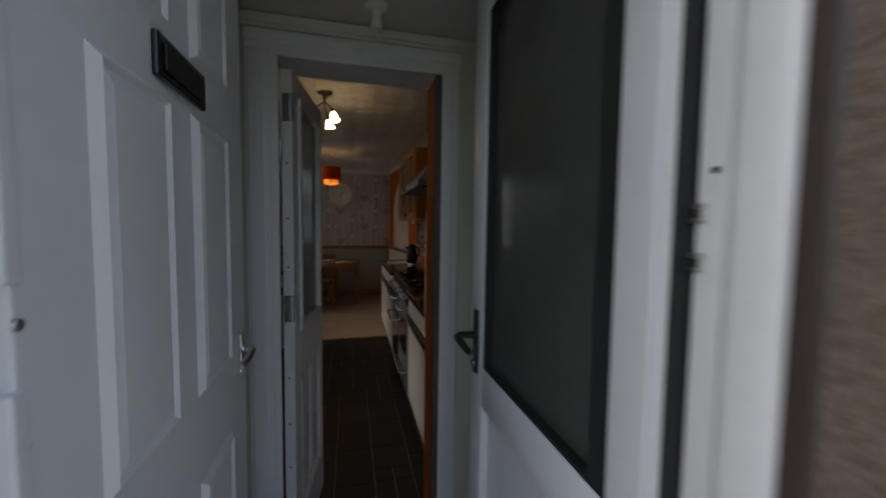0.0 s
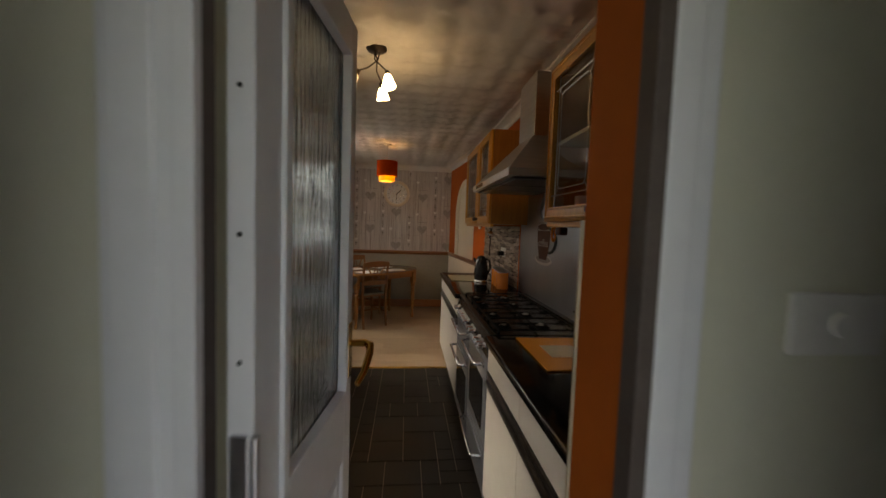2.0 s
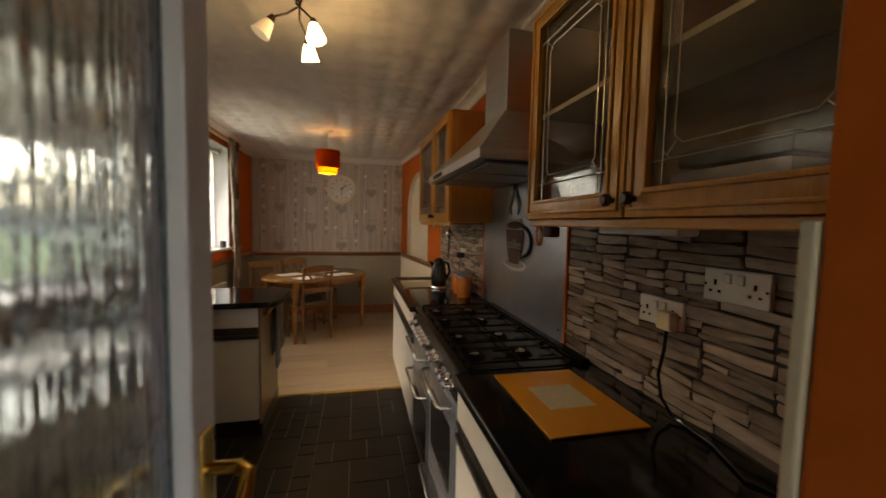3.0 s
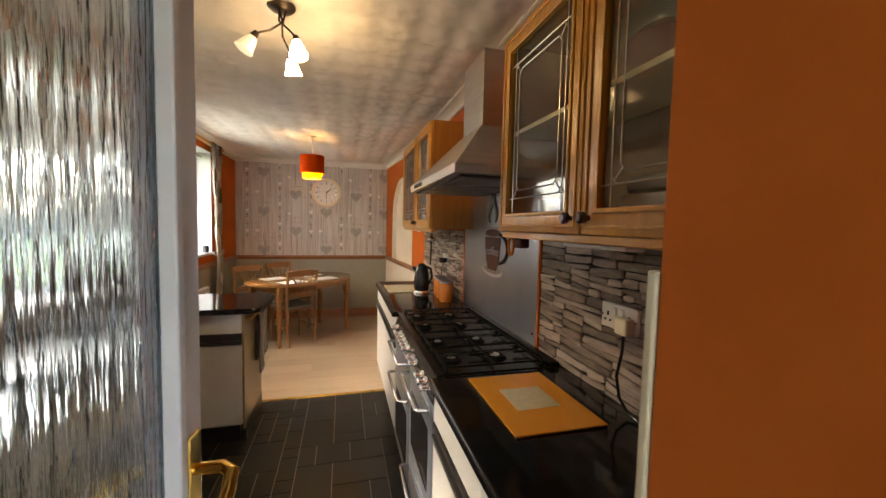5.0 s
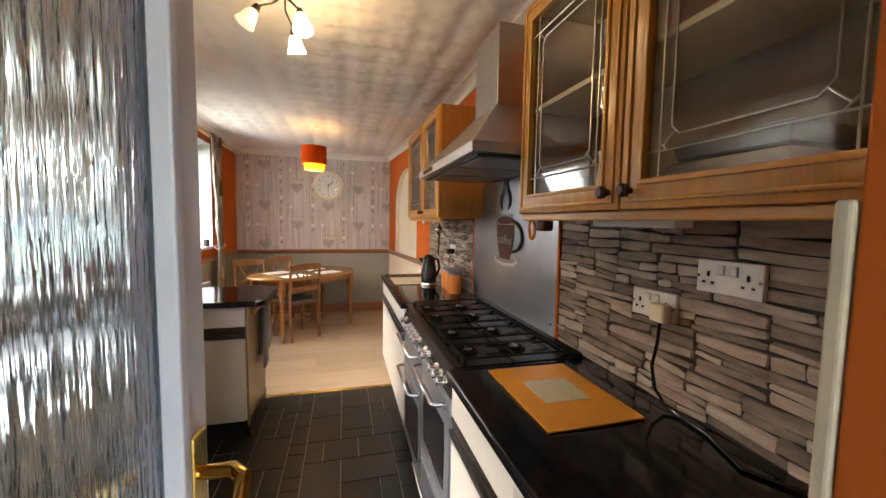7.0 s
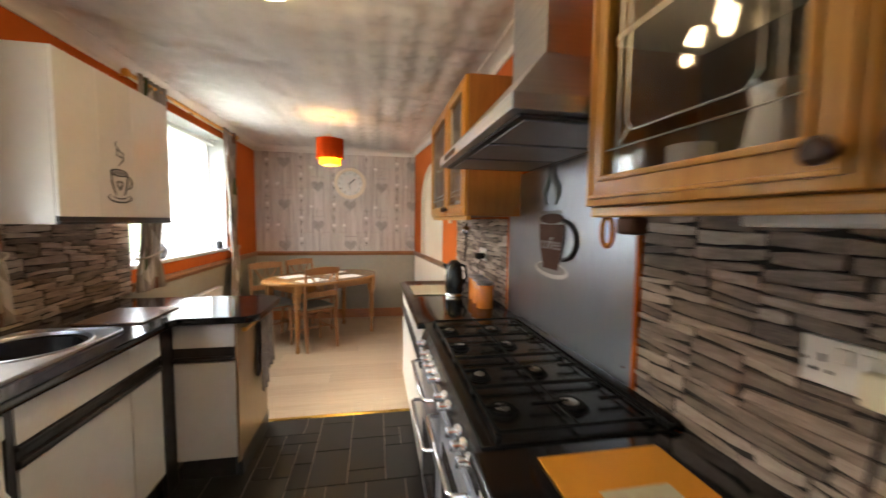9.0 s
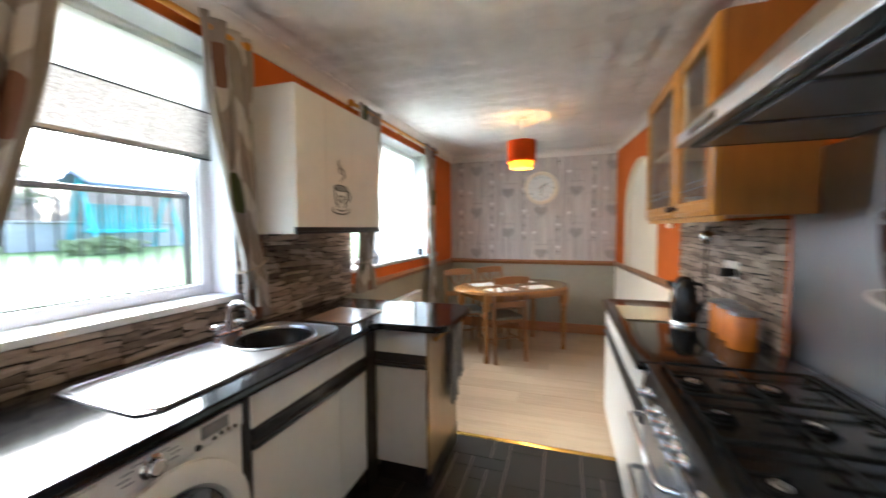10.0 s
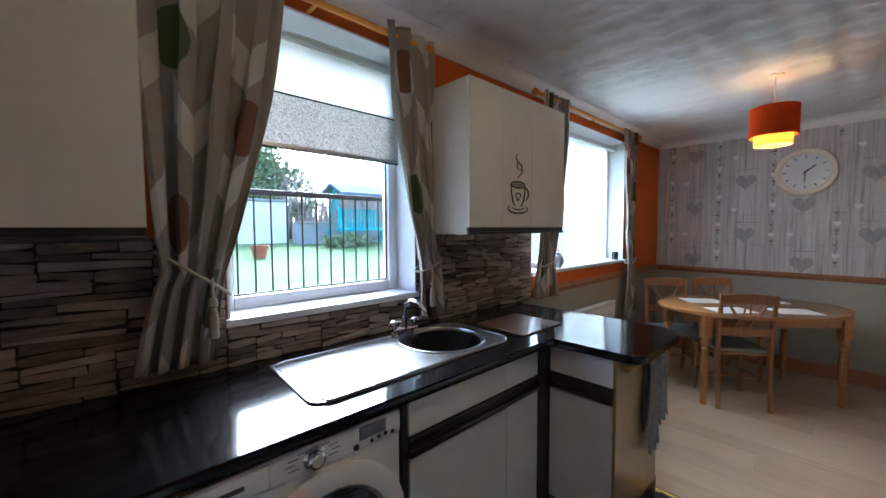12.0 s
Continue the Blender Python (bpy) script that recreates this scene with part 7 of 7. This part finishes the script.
leafy("hedge", (-15.2, 8.9, 3.0), (1.2, 3.7, 2.3), 20000, HEDGE_GREEN, "green garden hedge behind the white wall", "hedge", 5)
leafy("hedge", (-15.6, 5.0, 2.5), (1.2, 2.2, 1.3), 4000, HEDGE_GREEN, "green garden hedge behind the white wall", "hedge", 8)
leafy("shrub", (-10.9, 11.6, 1.02), (0.35, 1.1, 0.25), 900, HEDGE_GREEN, "low green shrub by the block wall", "shrub", 11)
rnd = random.Random(4)
bush = bmesh.new()
for k in range(420):
    y, x = rnd.uniform(10.4, 15.0), rnd.uniform(-15.4, -14.4)
    h = rnd.uniform(1.6, 3.0)
    tube([(x, y, 0.9), (x + rnd.uniform(-0.2, 0.2), y + rnd.uniform(-0.25, 0.25), 0.9 + h * 0.6), (x + rnd.uniform(-0.4, 0.4), y + rnd.uniform(-0.5, 0.5), 0.9 + h)], [0.03, 0.018, 0.006], 4, bush)
tagged(part("bare_bush", bush, TWIG), "tangled bare winter bush behind the garden wall", "bush", kind="stuff")

# ---- many small pieces: stone slips, floor tiles, planks ----
def stone_mesh(seed):
    rnd = random.Random(seed)
    bm = bmesh.new()
    j = lambda q: rnd.uniform(-q, q)
    edge = [(-0.5 + rnd.uniform(0, 0.03), -0.5 + rnd.uniform(0, 0.12)), (-0.18 + j(0.1), -0.5 + rnd.uniform(0, 0.05)), (0.2 + j(0.1), -0.5 + rnd.uniform(0, 0.08)), (0.5 - rnd.uniform(0, 0.03), -0.5 + rnd.uniform(0, 0.12)), (0.5 - rnd.uniform(0, 0.015), j(0.2)),
            (0.5 - rnd.uniform(0, 0.04), 0.5 - rnd.uniform(0, 0.16)), (0.15 + j(0.1), 0.5 - rnd.uniform(0, 0.06)), (-0.2 + j(0.1), 0.5 - rnd.uniform(0, 0.10)), (-0.5 + rnd.uniform(0, 0.04), 0.5 - rnd.uniform(0, 0.16)), (-0.5 + rnd.uniform(0, 0.015), j(0.2))]
    tilt, pinch = rnd.uniform(-0.22, 0.22), rnd.uniform(-0.30, 0.30)
    edge = [(y, z * (1 - 0.30 * abs(pinch) - pinch * y) + tilt * y * 0.4 + rnd.uniform(-0.05, 0.05)) for y, z in edge]
    n = len(edge)
    low = [bm.verts.new((0, y, z)) for y, z in edge]
    up = [bm.verts.new((rnd.uniform(0.75, 1.15), y * 0.975, z * 0.88)) for y, z in edge]
    mid = bm.verts.new((1.0 + rnd.uniform(0, 0.25), rnd.uniform(-0.1, 0.1), rnd.uniform(-0.1, 0.1)))
    for i in range(n):
        j = (i + 1) % n
        bm.faces.new((low[i], low[j], up[j], up[i]))
        bm.faces.new((up[i], up[j], mid))
    bmesh.ops.recalc_face_normals(bm, faces=bm.faces)
    me = bpy.data.meshes.new("stone_slip")
    bm.to_mesh(me)
    bm.free()
    me.materials.append(STONE)
    return me


STONES = [stone_mesh(s) for s in range(16)]


def stone_layout(y0, y1, z0, z1, seed):
    """Cuts a stretch of wall into uneven flat stones: broken courses, each of blocks or thin stacked slips."""
    rnd = random.Random(seed)
    out, z = [], z0
    while z < z1 - 0.001:
        top = z + rnd.uniform(0.05, 0.12)
        top = z1 if z1 - top < 0.05 else top
        y = y0
        while y < y1 - 0.001:
            end = y + rnd.uniform(0.09, 0.34)
            end = y1 if y1 - end < 0.10 else end
            lines = [z]
            while top - lines[-1] > 0.045:
                lines.append(lines[-1] + rnd.uniform(0.014, 0.034))
            lines = [k for k in lines if k == z or top - k > 0.014] + [top]
            for c, d in zip(lines, lines[1:]):
                if end - y > 0.16 and rnd.random() < 0.55:
                    k = y + (end - y) * rnd.uniform(0.25, 0.75)
                    out += [(y, k, c, d), (k, end, c, d)]
                else:
                    out.append((y, end, c, d))
            y = end
        z = top
    return out


def splashback(name, x, side, spans, seed, single):
    """Stone slips on a dark bed; the first ones singly, the rest joined."""
    bed = bmesh.new()
    lay = []
    for k, (y0, y1, z0, z1) in enumerate(spans):
        bx((min(x, x + side * 0.004), y0, z0 - 0.02), (max(x, x + side * 0.004), y1, z1), bm=bed)
        lay += stone_layout(y0, y1, z0, z1, seed + k)
    ob = structure(name, bed, MORTAR, "grey-brown stone slip splashback", "splashback")
    rnd = random.Random(seed)
    verts, faces = [], []
    for i, (a, b, c, d) in enumerate(lay):
        me, depth = rnd.choice(STONES), rnd.uniform(0.002, 0.010)
        place = Vector((x + side * 0.003, (a + b) / 2, (c + d) / 2))
        size = (side * depth, (b - a), (d - c + 0.0012))
        lean = rnd.uniform(-1, 1) * min(6.0, 0.75 / (b - a))
        if i < single:
            s = new("stone_slip", me)
            s.parent = ob
            s.location, s.scale = place, size
            s.rotation_euler = (radians(lean), 0, 0)
        else:
            k = len(verts)
            verts += [place + Vector([v.co[q] * size[q] for q in range(3)]) for v in me.vertices]
            faces += [tuple(k + v for v in p.vertices) for p in me.polygons]
    if faces:
        me = bpy.data.meshes.new("stone_slips")
        me.from_pydata(verts, [], faces)
        me.materials.append(STONE)
        rest = new("stone_slips", me)
        rest.parent = ob
        tagged(rest, kind="stuff")
    return ob


splashback("splashback_east", XR, -1, [(YK + 0.03, 5.837, 0.913, 1.445)], 21, 300)
splashback("splashback_east_far", XR, -1, [(6.942, 8.34, 0.913, 1.440)], 31, 300)
splashback("splashback_west", XL, 1, [(YK + 0.006, 5.758, 0.913, 1.387), (5.758, 6.644, 0.913, 1.058), (6.644, 7.695, 0.913, 1.387)], 41, 300)

rnd = random.Random(12)
tile_meshes = {}


def tile_mesh(w, h):
    if (w, h) not in tile_meshes:
        bm = bx((0.0022, 0.0022, -0.010), (w * 0.105 - 0.0022, h * 0.105 - 0.0022, 0), 0.0008, seg=1)
        me = bpy.data.meshes.new("floor_tile")
        bm.to_mesh(me)
        bm.free()
        me.materials.append(FLOOR_TILE)
        tile_meshes[(w, h)] = me
    return tile_meshes[(w, h)]


floor = bpy.data.objects["floor"]
cells_x, cells_y = 13, 28
used = [[False] * cells_y for _ in range(cells_x)]
kinds = [(2, 3), (3, 2), (2, 2), (1, 2), (2, 1), (2, 3), (1, 1)]
for j in range(cells_y):
    for i in range(cells_x):
        if used[i][j]:
            continue
        rnd.shuffle(kinds)
        for w, h in kinds + [(1, 1)]:
            if i + w <= cells_x and j + h <= cells_y and not any(used[p][q] for p in range(i, i + w) for q in range(j, j + h)):
                break
        for p in range(i, i + w):
            for q in range(j, j + h):
                used[p][q] = True
        t = new("floor_tile", tile_mesh(w, h))
        t.parent = floor
        t.location = (-0.70 + i * 0.105, YS - 0.006 - (j + h) * 0.105, 0)

plank_w, plank_l = 0.192, 1.25
bm = bx((0.0004, 0.0004, -0.010), (plank_l - 0.0004, plank_w - 0.0004, 0.0), 0.0012, seg=1)
plank = bpy.data.meshes.new("floor_plank")
bm.to_mesh(plank)
bm.free()
plank.materials.append(LAMINATE)
for j in range(16):
    x = XL - rnd.uniform(0.0, 1.1)
    while x < XD:
        p = new("floor_plank", plank)
        p.parent = floor
        p.location = (x, YS + 0.006 + j * plank_w, 0)
        x += plank_l
